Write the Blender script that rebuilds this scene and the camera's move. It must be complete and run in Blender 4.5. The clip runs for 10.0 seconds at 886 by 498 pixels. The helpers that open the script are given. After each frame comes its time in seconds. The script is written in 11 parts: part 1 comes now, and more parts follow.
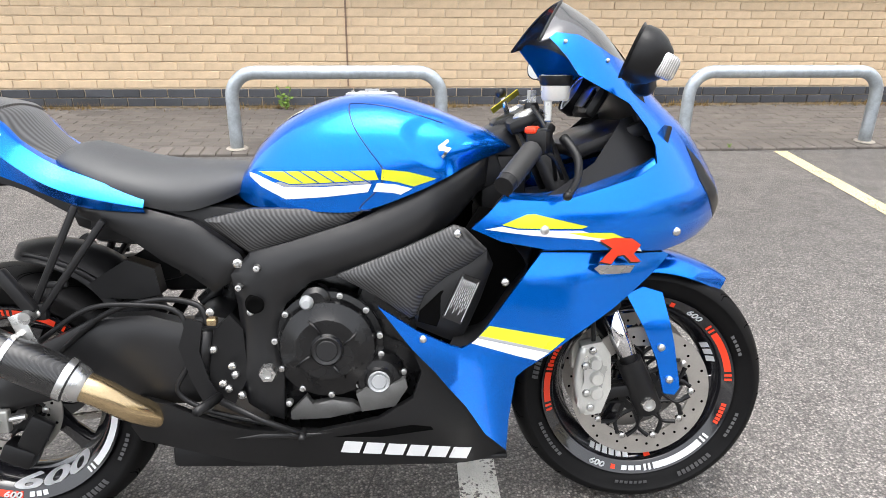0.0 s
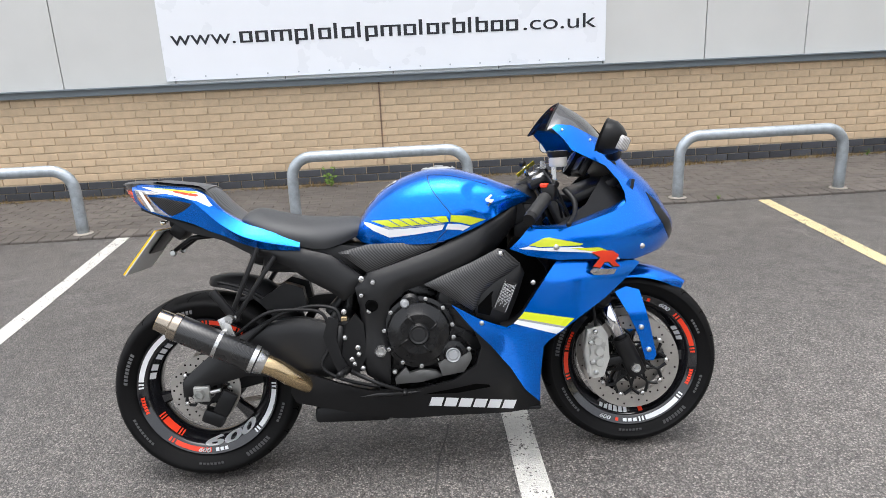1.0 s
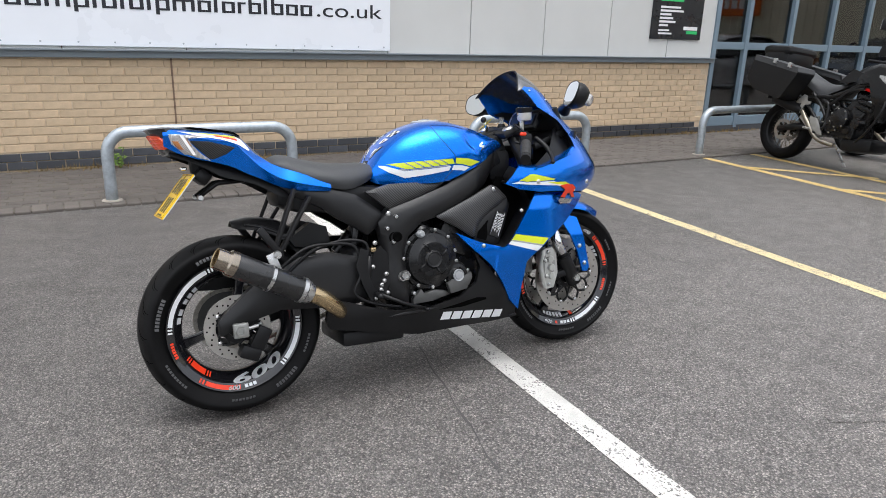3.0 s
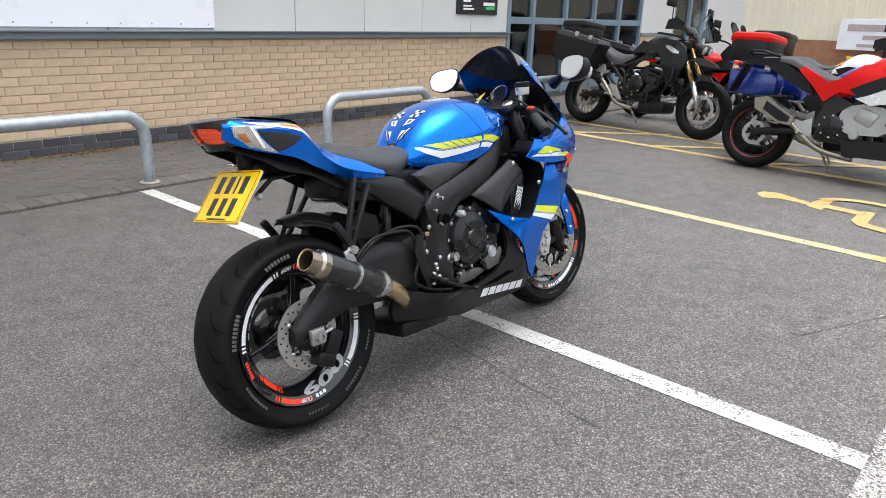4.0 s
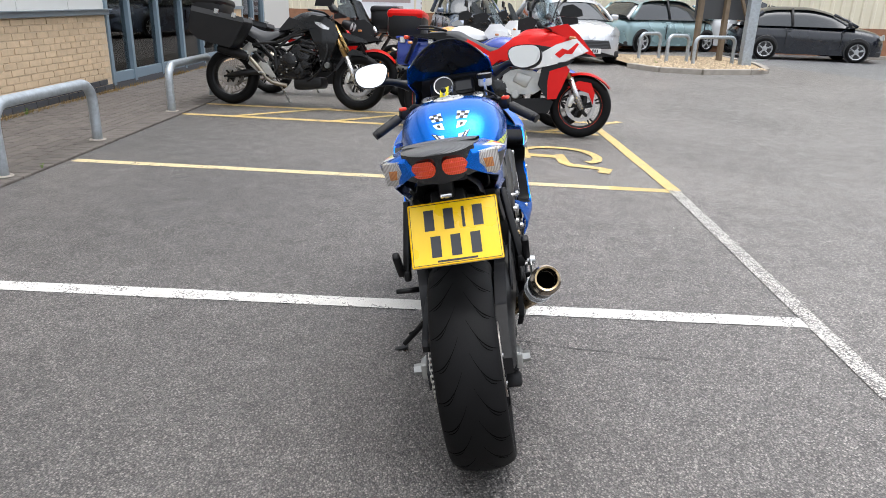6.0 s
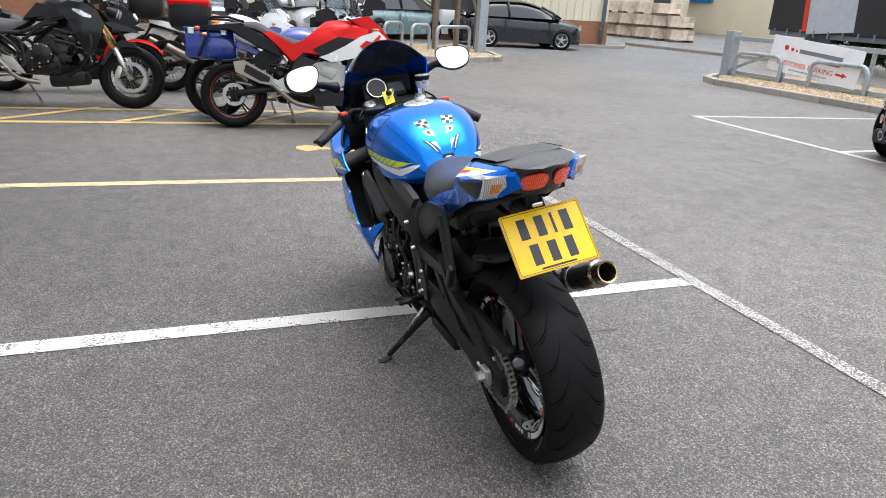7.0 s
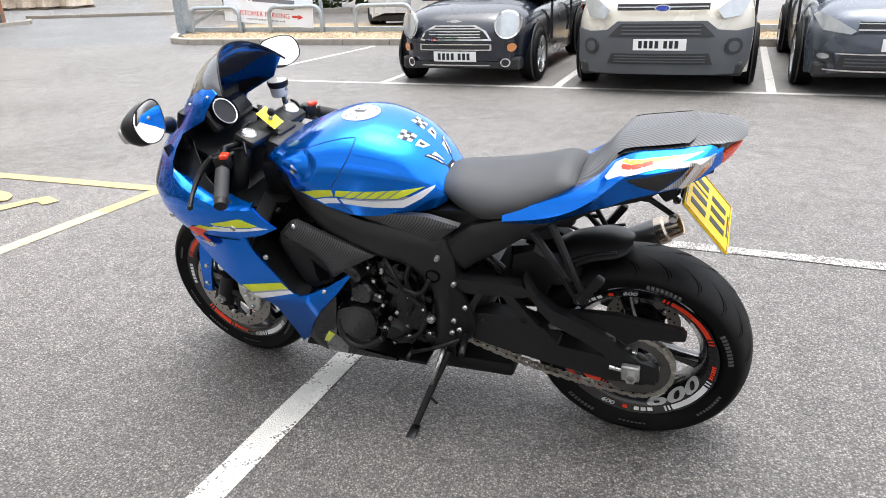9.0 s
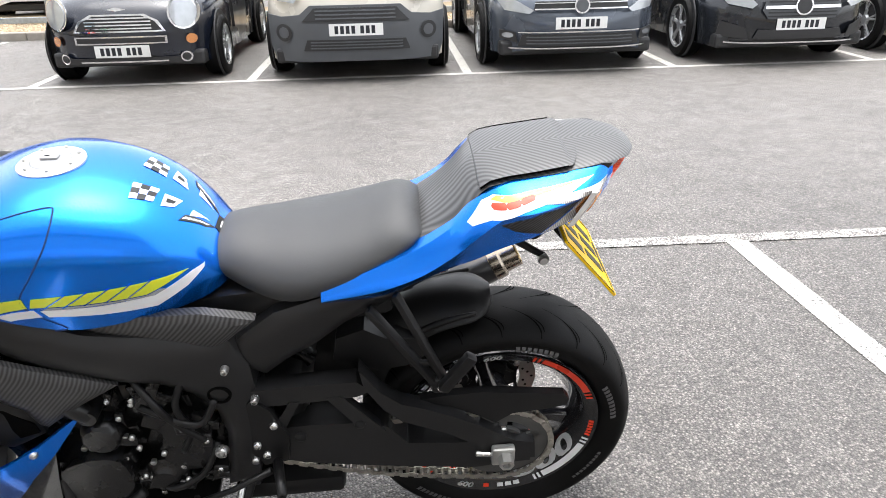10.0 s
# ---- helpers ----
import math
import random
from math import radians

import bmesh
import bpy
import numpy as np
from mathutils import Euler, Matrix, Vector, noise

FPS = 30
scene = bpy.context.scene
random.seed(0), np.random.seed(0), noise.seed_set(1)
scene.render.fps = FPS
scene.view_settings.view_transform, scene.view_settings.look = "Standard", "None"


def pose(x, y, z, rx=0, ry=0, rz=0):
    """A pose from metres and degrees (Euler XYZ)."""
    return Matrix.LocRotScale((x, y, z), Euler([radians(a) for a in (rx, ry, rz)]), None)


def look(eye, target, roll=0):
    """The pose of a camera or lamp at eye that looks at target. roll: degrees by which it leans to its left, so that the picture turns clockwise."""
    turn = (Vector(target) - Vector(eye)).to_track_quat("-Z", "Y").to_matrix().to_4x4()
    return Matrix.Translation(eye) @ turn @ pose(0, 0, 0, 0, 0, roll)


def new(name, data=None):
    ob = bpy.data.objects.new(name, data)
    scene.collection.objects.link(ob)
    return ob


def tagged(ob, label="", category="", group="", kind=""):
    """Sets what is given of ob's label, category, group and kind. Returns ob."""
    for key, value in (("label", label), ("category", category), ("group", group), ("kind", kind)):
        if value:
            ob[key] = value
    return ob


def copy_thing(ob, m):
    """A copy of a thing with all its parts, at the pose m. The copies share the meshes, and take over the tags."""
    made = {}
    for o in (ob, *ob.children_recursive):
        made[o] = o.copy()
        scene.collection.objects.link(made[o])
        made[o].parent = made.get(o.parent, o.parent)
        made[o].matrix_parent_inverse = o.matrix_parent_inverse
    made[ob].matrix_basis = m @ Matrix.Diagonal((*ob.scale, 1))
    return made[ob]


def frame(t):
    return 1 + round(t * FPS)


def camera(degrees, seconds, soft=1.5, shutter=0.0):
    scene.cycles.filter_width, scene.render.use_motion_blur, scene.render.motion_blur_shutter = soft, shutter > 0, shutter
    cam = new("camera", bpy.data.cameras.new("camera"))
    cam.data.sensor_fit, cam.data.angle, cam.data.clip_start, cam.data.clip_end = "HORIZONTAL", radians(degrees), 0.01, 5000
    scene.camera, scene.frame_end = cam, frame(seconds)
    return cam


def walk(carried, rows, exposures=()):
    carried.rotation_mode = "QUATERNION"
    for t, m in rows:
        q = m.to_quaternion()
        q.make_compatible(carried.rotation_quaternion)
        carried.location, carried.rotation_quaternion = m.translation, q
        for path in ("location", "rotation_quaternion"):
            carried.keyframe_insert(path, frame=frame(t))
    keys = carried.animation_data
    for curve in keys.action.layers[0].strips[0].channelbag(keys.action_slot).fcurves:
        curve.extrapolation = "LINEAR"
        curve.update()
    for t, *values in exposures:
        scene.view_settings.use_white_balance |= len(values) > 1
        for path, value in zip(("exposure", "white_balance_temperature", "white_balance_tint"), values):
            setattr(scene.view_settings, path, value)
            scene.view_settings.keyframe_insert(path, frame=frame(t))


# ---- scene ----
cam = camera(65.1, 10.0, 0.9)
PATH = [
    (0, (-0.073, -0.049, 1.214), (0.099, 1.788, 0.442), 0.7),
    (0.5, (-0.192, -0.421, 1.304), (-0.028, 1.462, 0.649), -1.3),
    (1, (-0.229, -0.791, 1.352), (-0.107, 1.119, 0.772), -2.6),
    (1.5, (-0.302, -1.055, 1.355), (-0.133, 0.848, 0.763), -0.8),
    (2, (-0.573, -1.158, 1.33), (-0.121, 0.707, 0.767), 1.2),
    (2.5, (-0.938, -1.109, 1.3), (-0.258, 0.687, 0.74), 1.9),
    (4, (-2.096, -0.291, 1.246), (-0.645, 0.929, 0.611), 1.64),
    (4.5, (-2.42, 0.112, 1.267), (-0.784, 1.092, 0.665), 2.28),
    (5, (-2.641, 0.53, 1.274), (-0.873, 1.198, 0.62), 2.45),
    (6.5, (-2.673, 1.881, 1.292), (-0.818, 1.542, 0.626), 2.27),
    (7, (-2.491, 2.322, 1.306), (-0.753, 1.6, 0.628), 3.39),
    (7.5, (-2.241, 2.716, 1.335), (-0.696, 1.678, 0.604), 1.54),
    (8, (-1.839, 2.981, 1.352), (-0.576, 1.623, 0.604), -0.34),
    (8.5, (-1.417, 3.191, 1.363), (-0.446, 1.614, 0.607), -1.48),
    (9, (-1.023, 3.179, 1.334), (-0.326, 1.47, 0.564), -2.36),
    (9.5, (-0.749, 2.983, 1.327), (-0.443, 1.18, 0.517), -1.95),
    (10, (-0.665, 2.649, 1.289), (-0.804, 0.835, 0.46), -1.14),
]
EXPOSURES = [(0, 1.9, 6500, 10), (0.5, 1.8, 6430, 10), (1, 1.33, 6380, 10), (1.5, 1.06, 6330, 10), (2.5, 1.1, 6300, 10), (4.5, 1.3, 6280, 10), (7, 1.27, 6280, 10), (8.5, 1.56, 6340, 10), (9, 1.78, 6380, 10), (10, 1.9, 6480, 10)]
walk(cam, [(t, look(eye, target, roll)) for t, eye, target, roll in PATH], EXPOSURES)

# ---- light: bright overcast sky, a wide soft sun ----
SUN_ELEVATION, SUN_ROTATION = 83, 208
world = bpy.data.worlds.new("overcast_sky")
scene.world = world
world.use_nodes = True
wn, wl = world.node_tree.nodes, world.node_tree.links
sky = wn.new("ShaderNodeTexSky")
sky.sky_type = 'NISHITA'
sky.sun_disc = False
sky.sun_elevation, sky.sun_rotation = radians(SUN_ELEVATION), radians(SUN_ROTATION)
sky.air_density, sky.dust_density, sky.ozone_density = 1.0, 4.0, 1.0
pale = wn.new("ShaderNodeHueSaturation")
pale.inputs["Saturation"].default_value = 0.22
wl.new(sky.outputs[0], pale.inputs["Color"])
wl.new(pale.outputs[0], wn["Background"].inputs["Color"])
wn["Background"].inputs["Strength"].default_value = 0.15
sun = new("sun", bpy.data.lights.new("sun", 'SUN'))
sun.data.energy, sun.data.angle, sun.data.color = 0.4, radians(60), (1.0, 0.975, 0.94)
az = radians(SUN_ROTATION)
sun_dir = Vector((math.sin(az) * math.cos(radians(SUN_ELEVATION)), math.cos(az) * math.cos(radians(SUN_ELEVATION)), math.sin(radians(SUN_ELEVATION))))
sun.matrix_world = look(sun_dir * 40, (0, 0, 0))

# ---- helpers for materials ----
def mat(name, base, rough=0.5, metal=0.0, var=0.12, scale=6.0, bump=0.0, bscale=300.0, coat=0.0, rand=0.0, isle=0.0, spec=0.5, rvar=0.08):
    """A surface with a base colour that wanders at two scales, fine relief and uneven gloss."""
    m = bpy.data.materials.new(name)
    m.use_nodes = True
    n, l = m.node_tree.nodes, m.node_tree.links
    b = n["Principled BSDF"]
    co = n.new("ShaderNodeTexCoord")
    big, fine = n.new("ShaderNodeTexNoise"), n.new("ShaderNodeTexNoise")
    big.inputs["Scale"].default_value, big.inputs["Detail"].default_value = scale, 5
    fine.inputs["Scale"].default_value, fine.inputs["Detail"].default_value = bscale, 3
    l.new(co.outputs["Object"], big.inputs["Vector"])
    l.new(co.outputs["Object"], fine.inputs["Vector"])
    add = n.new("ShaderNodeMath")
    add.operation = 'MULTIPLY_ADD'
    add.inputs[1].default_value = 0.45
    l.new(fine.outputs["Fac"], add.inputs[0])
    l.new(big.outputs["Fac"], add.inputs[2])
    ramp = n.new("ShaderNodeMapRange")
    ramp.inputs["From Min"].default_value, ramp.inputs["From Max"].default_value = 0.45, 1.0
    ramp.inputs["To Min"].default_value, ramp.inputs["To Max"].default_value = 1 - var, 1 + var
    l.new(add.outputs[0], ramp.inputs["Value"])
    last = ramp.outputs[0]
    for amount, node, out in ((rand, "ShaderNodeObjectInfo", "Random"), (isle, "ShaderNodeNewGeometry", "Random Per Island")):
        if amount:
            info, r2, mul = n.new(node), n.new("ShaderNodeMapRange"), n.new("ShaderNodeMath")
            r2.inputs["To Min"].default_value, r2.inputs["To Max"].default_value = 1 - amount, 1 + amount
            mul.operation = 'MULTIPLY'
            l.new(info.outputs[out], r2.inputs["Value"])
            l.new(r2.outputs[0], mul.inputs[0])
            l.new(last, mul.inputs[1])
            last = mul.outputs[0]
    tint = n.new("ShaderNodeVectorMath")
    tint.operation = 'SCALE'
    tint.inputs[0].default_value = base
    l.new(last, tint.inputs["Scale"])
    l.new(tint.outputs[0], b.inputs["Base Color"])
    rr = n.new("ShaderNodeMapRange")
    rr.inputs["From Min"].default_value, rr.inputs["From Max"].default_value = 0.3, 0.7
    rr.inputs["To Min"].default_value, rr.inputs["To Max"].default_value = max(0.02, rough - rvar), min(1, rough + rvar)
    l.new(big.outputs["Fac"], rr.inputs["Value"])
    l.new(rr.outputs[0], b.inputs["Roughness"])
    b.inputs["Metallic"].default_value = metal
    b.inputs["Specular IOR Level"].default_value = spec
    b.inputs["Coat Weight"].default_value = coat
    b.inputs["Coat Roughness"].default_value = 0.04
    if bump:
        bu = n.new("ShaderNodeBump")
        bu.inputs["Strength"].default_value, bu.inputs["Distance"].default_value = bump, 0.002
        l.new(fine.outputs["Fac"], bu.inputs["Height"])
        l.new(bu.outputs[0], b.inputs["Normal"])
    return m


def bsdf(m):
    return m.node_tree.nodes["Principled BSDF"]


def asphalt_nodes(m):
    """Stone chips in bitumen: returns the chips, broad patches, small stains and coarse clumps."""
    n, l = m.node_tree.nodes, m.node_tree.links
    co = n.new("ShaderNodeTexCoord")
    chips, patch, spots, clump = n.new("ShaderNodeTexVoronoi"), n.new("ShaderNodeTexNoise"), n.new("ShaderNodeTexNoise"), n.new("ShaderNodeTexNoise")
    chips.inputs["Scale"].default_value = 165
    patch.inputs["Scale"].default_value, patch.inputs["Detail"].default_value = 0.55, 6
    spots.inputs["Scale"].default_value, spots.inputs["Detail"].default_value = 9, 5
    clump.inputs["Scale"].default_value, clump.inputs["Detail"].default_value, clump.inputs["Roughness"].default_value = 42, 4, 0.75
    for t in (chips, patch, spots, clump):
        l.new(co.outputs["Object"], t.inputs["Vector"])
    return co, chips, patch, spots, clump


def ribbed_mat(name, light, dark, rough, count, bands='X'):
    """A moulded lens: fine upright ribs, their lit and shaded sides put into the colour."""
    m = mat(name, light, rough, 0.2, var=0.2, scale=40, coat=1.0)
    n, l, b = m.node_tree.nodes, m.node_tree.links, bsdf(m)
    co, wave, ramp = n.new("ShaderNodeTexCoord"), n.new("ShaderNodeTexWave"), n.new("ShaderNodeValToRGB")
    wave.bands_direction = bands
    wave.inputs["Scale"].default_value = count / 3
    wave.inputs["Distortion"].default_value = 0.1
    l.new(co.outputs["Object"], wave.inputs["Vector"])
    ramp.color_ramp.elements[0].color = (*dark, 1)
    ramp.color_ramp.elements[1].color = (*light, 1)
    l.new(wave.outputs["Fac"], ramp.inputs[0])
    l.new(ramp.outputs[0], b.inputs["Base Color"])
    bump = n.new("ShaderNodeBump")
    bump.inputs["Strength"].default_value, bump.inputs["Distance"].default_value = 0.5, 0.002
    l.new(wave.outputs["Fac"], bump.inputs["Height"])
    l.new(bump.outputs[0], b.inputs["Normal"])
    return m


def ground_mat(name, base, paint=None, keep=0.5):
    m = mat(name, base, 0.5, spec=0.6)
    n, l, b = m.node_tree.nodes, m.node_tree.links, bsdf(m)
    co, chips, patch, spots, clump = asphalt_nodes(m)
    sep = n.new("ShaderNodeSeparateColor")
    l.new(chips.outputs["Color"], sep.inputs[0])
    r = n.new("ShaderNodeValToRGB")
    e = r.color_ramp.elements
    e[0].position, e[0].color = 0.0, (base[0] * 0.42, base[1] * 0.42, base[2] * 0.42, 1)
    e[1].position, e[1].color = 1.0, (base[0] * 1.8, base[1] * 1.78, base[2] * 1.74, 1)
    mid = e.new(0.68)
    mid.color = (base[0] * 0.9, base[1] * 0.9, base[2] * 0.9, 1)
    l.new(sep.outputs[0], r.inputs[0])
    edge = n.new("ShaderNodeMapRange")
    edge.inputs["From Min"].default_value, edge.inputs["From Max"].default_value = 0.25, 0.75
    edge.inputs["To Min"].default_value, edge.inputs["To Max"].default_value = 1.25, 0.4
    l.new(chips.outputs["Distance"], edge.inputs["Value"])
    wear = n.new("ShaderNodeMapRange")
    wear.inputs["From Min"].default_value, wear.inputs["From Max"].default_value = 0.32, 0.7
    wear.inputs["To Min"].default_value, wear.inputs["To Max"].default_value = 0.82, 1.2
    l.new(patch.outputs["Fac"], wear.inputs["Value"])
    small = n.new("ShaderNodeMapRange")
    small.inputs["From Min"].default_value, small.inputs["From Max"].default_value = 0.3, 0.7
    small.inputs["To Min"].default_value, small.inputs["To Max"].default_value = 0.86, 1.14
    l.new(spots.outputs["Fac"], small.inputs["Value"])
    grit = n.new("ShaderNodeMapRange")
    grit.inputs["From Min"].default_value, grit.inputs["From Max"].default_value = 0.34, 0.66
    grit.inputs["To Min"].default_value, grit.inputs["To Max"].default_value = 0.82, 1.2
    l.new(clump.outputs["Fac"], grit.inputs["Value"])
    # the asphalt turns darker from the lane into the bays; the change drifts with the broad patches
    pos, drift, bay_tone = n.new("ShaderNodeSeparateXYZ"), n.new("ShaderNodeMath"), n.new("ShaderNodeMapRange")
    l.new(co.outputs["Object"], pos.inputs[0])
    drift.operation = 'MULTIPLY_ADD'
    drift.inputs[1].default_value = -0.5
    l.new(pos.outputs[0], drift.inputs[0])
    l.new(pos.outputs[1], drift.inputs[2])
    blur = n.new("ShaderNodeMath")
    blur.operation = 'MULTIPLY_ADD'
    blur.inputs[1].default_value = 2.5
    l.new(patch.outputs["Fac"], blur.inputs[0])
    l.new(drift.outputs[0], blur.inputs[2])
    bay_tone.interpolation_type = 'SMOOTHSTEP'
    bay_tone.inputs["From Min"].default_value, bay_tone.inputs["From Max"].default_value = 0.6, 3.8
    bay_tone.inputs["To Min"].default_value, bay_tone.inputs["To Max"].default_value = 1.15, 0.72
    l.new(blur.outputs[0], bay_tone.inputs["Value"])
    col = r.outputs[0]
    for f in (edge, wear, small, grit, bay_tone):
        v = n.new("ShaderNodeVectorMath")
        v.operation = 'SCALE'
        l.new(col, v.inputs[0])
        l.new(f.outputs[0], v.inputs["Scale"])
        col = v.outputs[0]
    if paint:
        hold = n.new("ShaderNodeMath")
        hold.operation = 'MULTIPLY_ADD'
        hold.inputs[1].default_value = 0.55
        l.new(sep.outputs[1], hold.inputs[0])
        l.new(spots.outputs["Fac"], hold.inputs[2])
        thr = n.new("ShaderNodeMapRange")
        thr.inputs["From Min"].default_value, thr.inputs["From Max"].default_value = keep + 0.3, keep + 0.36
        thr.inputs["To Min"].default_value, thr.inputs["To Max"].default_value = 1.0, 0.0
        l.new(hold.outputs[0], thr.inputs["Value"])
        pm = n.new("ShaderNodeVectorMath")
        pm.operation = 'SCALE'
        pm.inputs[0].default_value = paint
        l.new(small.outputs[0], pm.inputs["Scale"])
        mx = n.new("ShaderNodeMix")
        mx.data_type = 'RGBA'
        l.new(thr.outputs[0], mx.inputs["Factor"])
        l.new(col, mx.inputs["A"])
        l.new(pm.outputs[0], mx.inputs["B"])
        col = mx.outputs["Result"]
    l.new(col, b.inputs["Base Color"])
    bu = n.new("ShaderNodeBump")
    bu.invert = True
    bu.inputs["Strength"].default_value, bu.inputs["Distance"].default_value = 0.75, 0.006
    l.new(chips.outputs["Distance"], bu.inputs["Height"])
    l.new(bu.outputs[0], b.inputs["Normal"])
    return m


def carbon_mat(name, dark=0.012, light=0.05, rough=0.3, scale=160.0, coat=0.0, bump=0.35):
    """Woven twill: diagonal bands of two tones with relief."""
    m = mat(name, (dark, dark, dark), rough, spec=0.5)
    n, l, b = m.node_tree.nodes, m.node_tree.links, bsdf(m)
    co, w = n.new("ShaderNodeTexCoord"), n.new("ShaderNodeTexWave")
    w.wave_type, w.bands_direction, w.wave_profile = 'BANDS', 'DIAGONAL', 'SIN'
    w.inputs["Scale"].default_value, w.inputs["Distortion"].default_value = scale, 0.15
    # the weave meets in a chevron on the centre line
    fold, flip, join_xyz = n.new("ShaderNodeSeparateXYZ"), n.new("ShaderNodeMath"), n.new("ShaderNodeCombineXYZ")
    flip.operation = 'ABSOLUTE'
    l.new(co.outputs["Object"], fold.inputs[0])
    l.new(fold.outputs[1], flip.inputs[0])
    for k, out in enumerate((fold.outputs[0], flip.outputs[0], fold.outputs[2])):
        l.new(out, join_xyz.inputs[k])
    l.new(join_xyz.outputs[0], w.inputs["Vector"])
    r = n.new("ShaderNodeValToRGB")
    r.color_ramp.elements[0].color = (dark, dark, dark, 1)
    r.color_ramp.elements[1].color = (light, light, light * 1.03, 1)
    l.new(w.outputs["Fac"], r.inputs[0])
    l.new(r.outputs[0], b.inputs["Base Color"])
    bu = n.new("ShaderNodeBump")
    bu.inputs["Strength"].default_value, bu.inputs["Distance"].default_value = bump, 0.001
    l.new(w.outputs["Fac"], bu.inputs["Height"])
    l.new(bu.outputs[0], b.inputs["Normal"])
    b.inputs["Coat Weight"].default_value = coat
    return m


def glass_mat(name, tint=(0.9, 0.95, 0.95), rough=0.02, mix=0.1):
    m = bpy.data.materials.new(name)
    m.use_nodes = True
    n, l = m.node_tree.nodes, m.node_tree.links
    n.remove(n["Principled BSDF"])
    tr, gl, fr, mx = n.new("ShaderNodeBsdfTransparent"), n.new("ShaderNodeBsdfGlossy"), n.new("ShaderNodeFresnel"), n.new("ShaderNodeMixShader")
    tr.inputs[0].default_value = (*tint, 1)
    gl.inputs["Roughness"].default_value = rough
    fr.inputs[0].default_value = 1.45 + mix
    l.new(fr.outputs[0], mx.inputs[0])
    l.new(tr.outputs[0], mx.inputs[1])
    l.new(gl.outputs[0], mx.inputs[2])
    l.new(mx.outputs[0], n["Material Output"].inputs[0])
    return m


# ---- helpers for meshes ----
def shade(me, smooth):
    if smooth:
        me.polygons.foreach_set("use_smooth", [True] * len(me.polygons))


def part(name, bm, material, parent=None, label="", smooth=False, sharp=None):
    """Links a bmesh as one mesh object, under a thing or a part."""
    me = bpy.data.meshes.new(name)
    bmesh.ops.recalc_face_normals(bm, faces=bm.faces)
    bm.to_mesh(me)
    bm.free()
    for m in (material if isinstance(material, (list, tuple)) else [material]):
        me.materials.append(m)
    shade(me, smooth)
    if sharp is not None and smooth:
        me.set_sharp_from_angle(angle=radians(sharp))
    ob = new(name, me)
    if parent is not None:
        ob.parent = parent
    if label:
        ob["label"] = label
    return ob


def thing(name, m, label, category, group="", kind=""):
    ob = new(name)
    ob.empty_display_size = 0.1
    ob.matrix_basis = m
    return tagged(ob, label, category, group, kind)


def add_box(bm, c, s, bevel=0.0, rot=None, segs=2):
    r = bmesh.ops.create_cube(bm, size=1.0)
    vs = r["verts"]
    m = Matrix.Diagonal((s[0], s[1], s[2], 1))
    if rot is not None:
        m = rot.to_4x4() @ m
    bmesh.ops.transform(bm, matrix=Matrix.Translation(c) @ m, verts=vs)
    if bevel:
        es = list({e for v in vs for e in v.link_edges})
        bmesh.ops.bevel(bm, geom=es, offset=bevel, segments=segs, affect='EDGES', profile=0.5)
    return bm


def box(c, s, bevel=0.0, rot=None, segs=2):
    return add_box(bmesh.new(), c, s, bevel, rot, segs)


def eul(rx, ry, rz):
    return Euler([radians(a) for a in (rx, ry, rz)]).to_matrix()


def spline(pts, n=6, closed=False):
    """Catmull-Rom through points of any dimension."""
    p = [np.array(q, float) for q in pts]
    k = len(p)
    out = []
    for i in range(k if closed else k - 1):
        if closed:
            a, b, c, d = p[i - 1], p[i], p[(i + 1) % k], p[(i + 2) % k]
        else:
            a, b, c, d = p[max(i - 1, 0)], p[i], p[i + 1], p[min(i + 2, k - 1)]
        for j in range(n):
            t = j / n
            out.append(0.5 * (2 * b + (c - a) * t + (2 * a - 5 * b + 4 * c - d) * t * t + (3 * b - a - 3 * c + d) * t ** 3))
    if not closed:
        out.append(p[-1])
    return out


def add_tube(bm, pts, radius, segs=10, smooth=0, caps=True):
    """Sweeps a circle along a line; radius is one number or one per point."""
    rad = [radius] * len(pts) if not isinstance(radius, (list, tuple)) else list(radius)
    if smooth:
        q = spline([(*p, r) for p, r in zip(pts, rad)], smooth)
        pts, rad = [v[:3] for v in q], [v[3] for v in q]
    pts = [Vector(p) for p in pts]
    rings, up = [], None
    for i, p in enumerate(pts):
        d = (pts[min(i + 1, len(pts) - 1)] - pts[max(i - 1, 0)]).normalized()
        if up is None:
            up = d.orthogonal().normalized()
        up = (up - d * up.dot(d)).normalized()
        side = d.cross(up)
        rings.append([bm.verts.new(p + (up * math.cos(a) + side * math.sin(a)) * rad[i]) for a in (2 * math.pi * k / segs for k in range(segs))])
    for a, b in zip(rings, rings[1:]):
        for k in range(segs):
            bm.faces.new((a[k], a[(k + 1) % segs], b[(k + 1) % segs], b[k]))
    if caps:
        bm.faces.new(list(reversed(rings[0])))
        bm.faces.new(rings[-1])
    return bm


def tube(pts, radius, segs=10, smooth=0, caps=True):
    return add_tube(bmesh.new(), pts, radius, segs, smooth, caps)


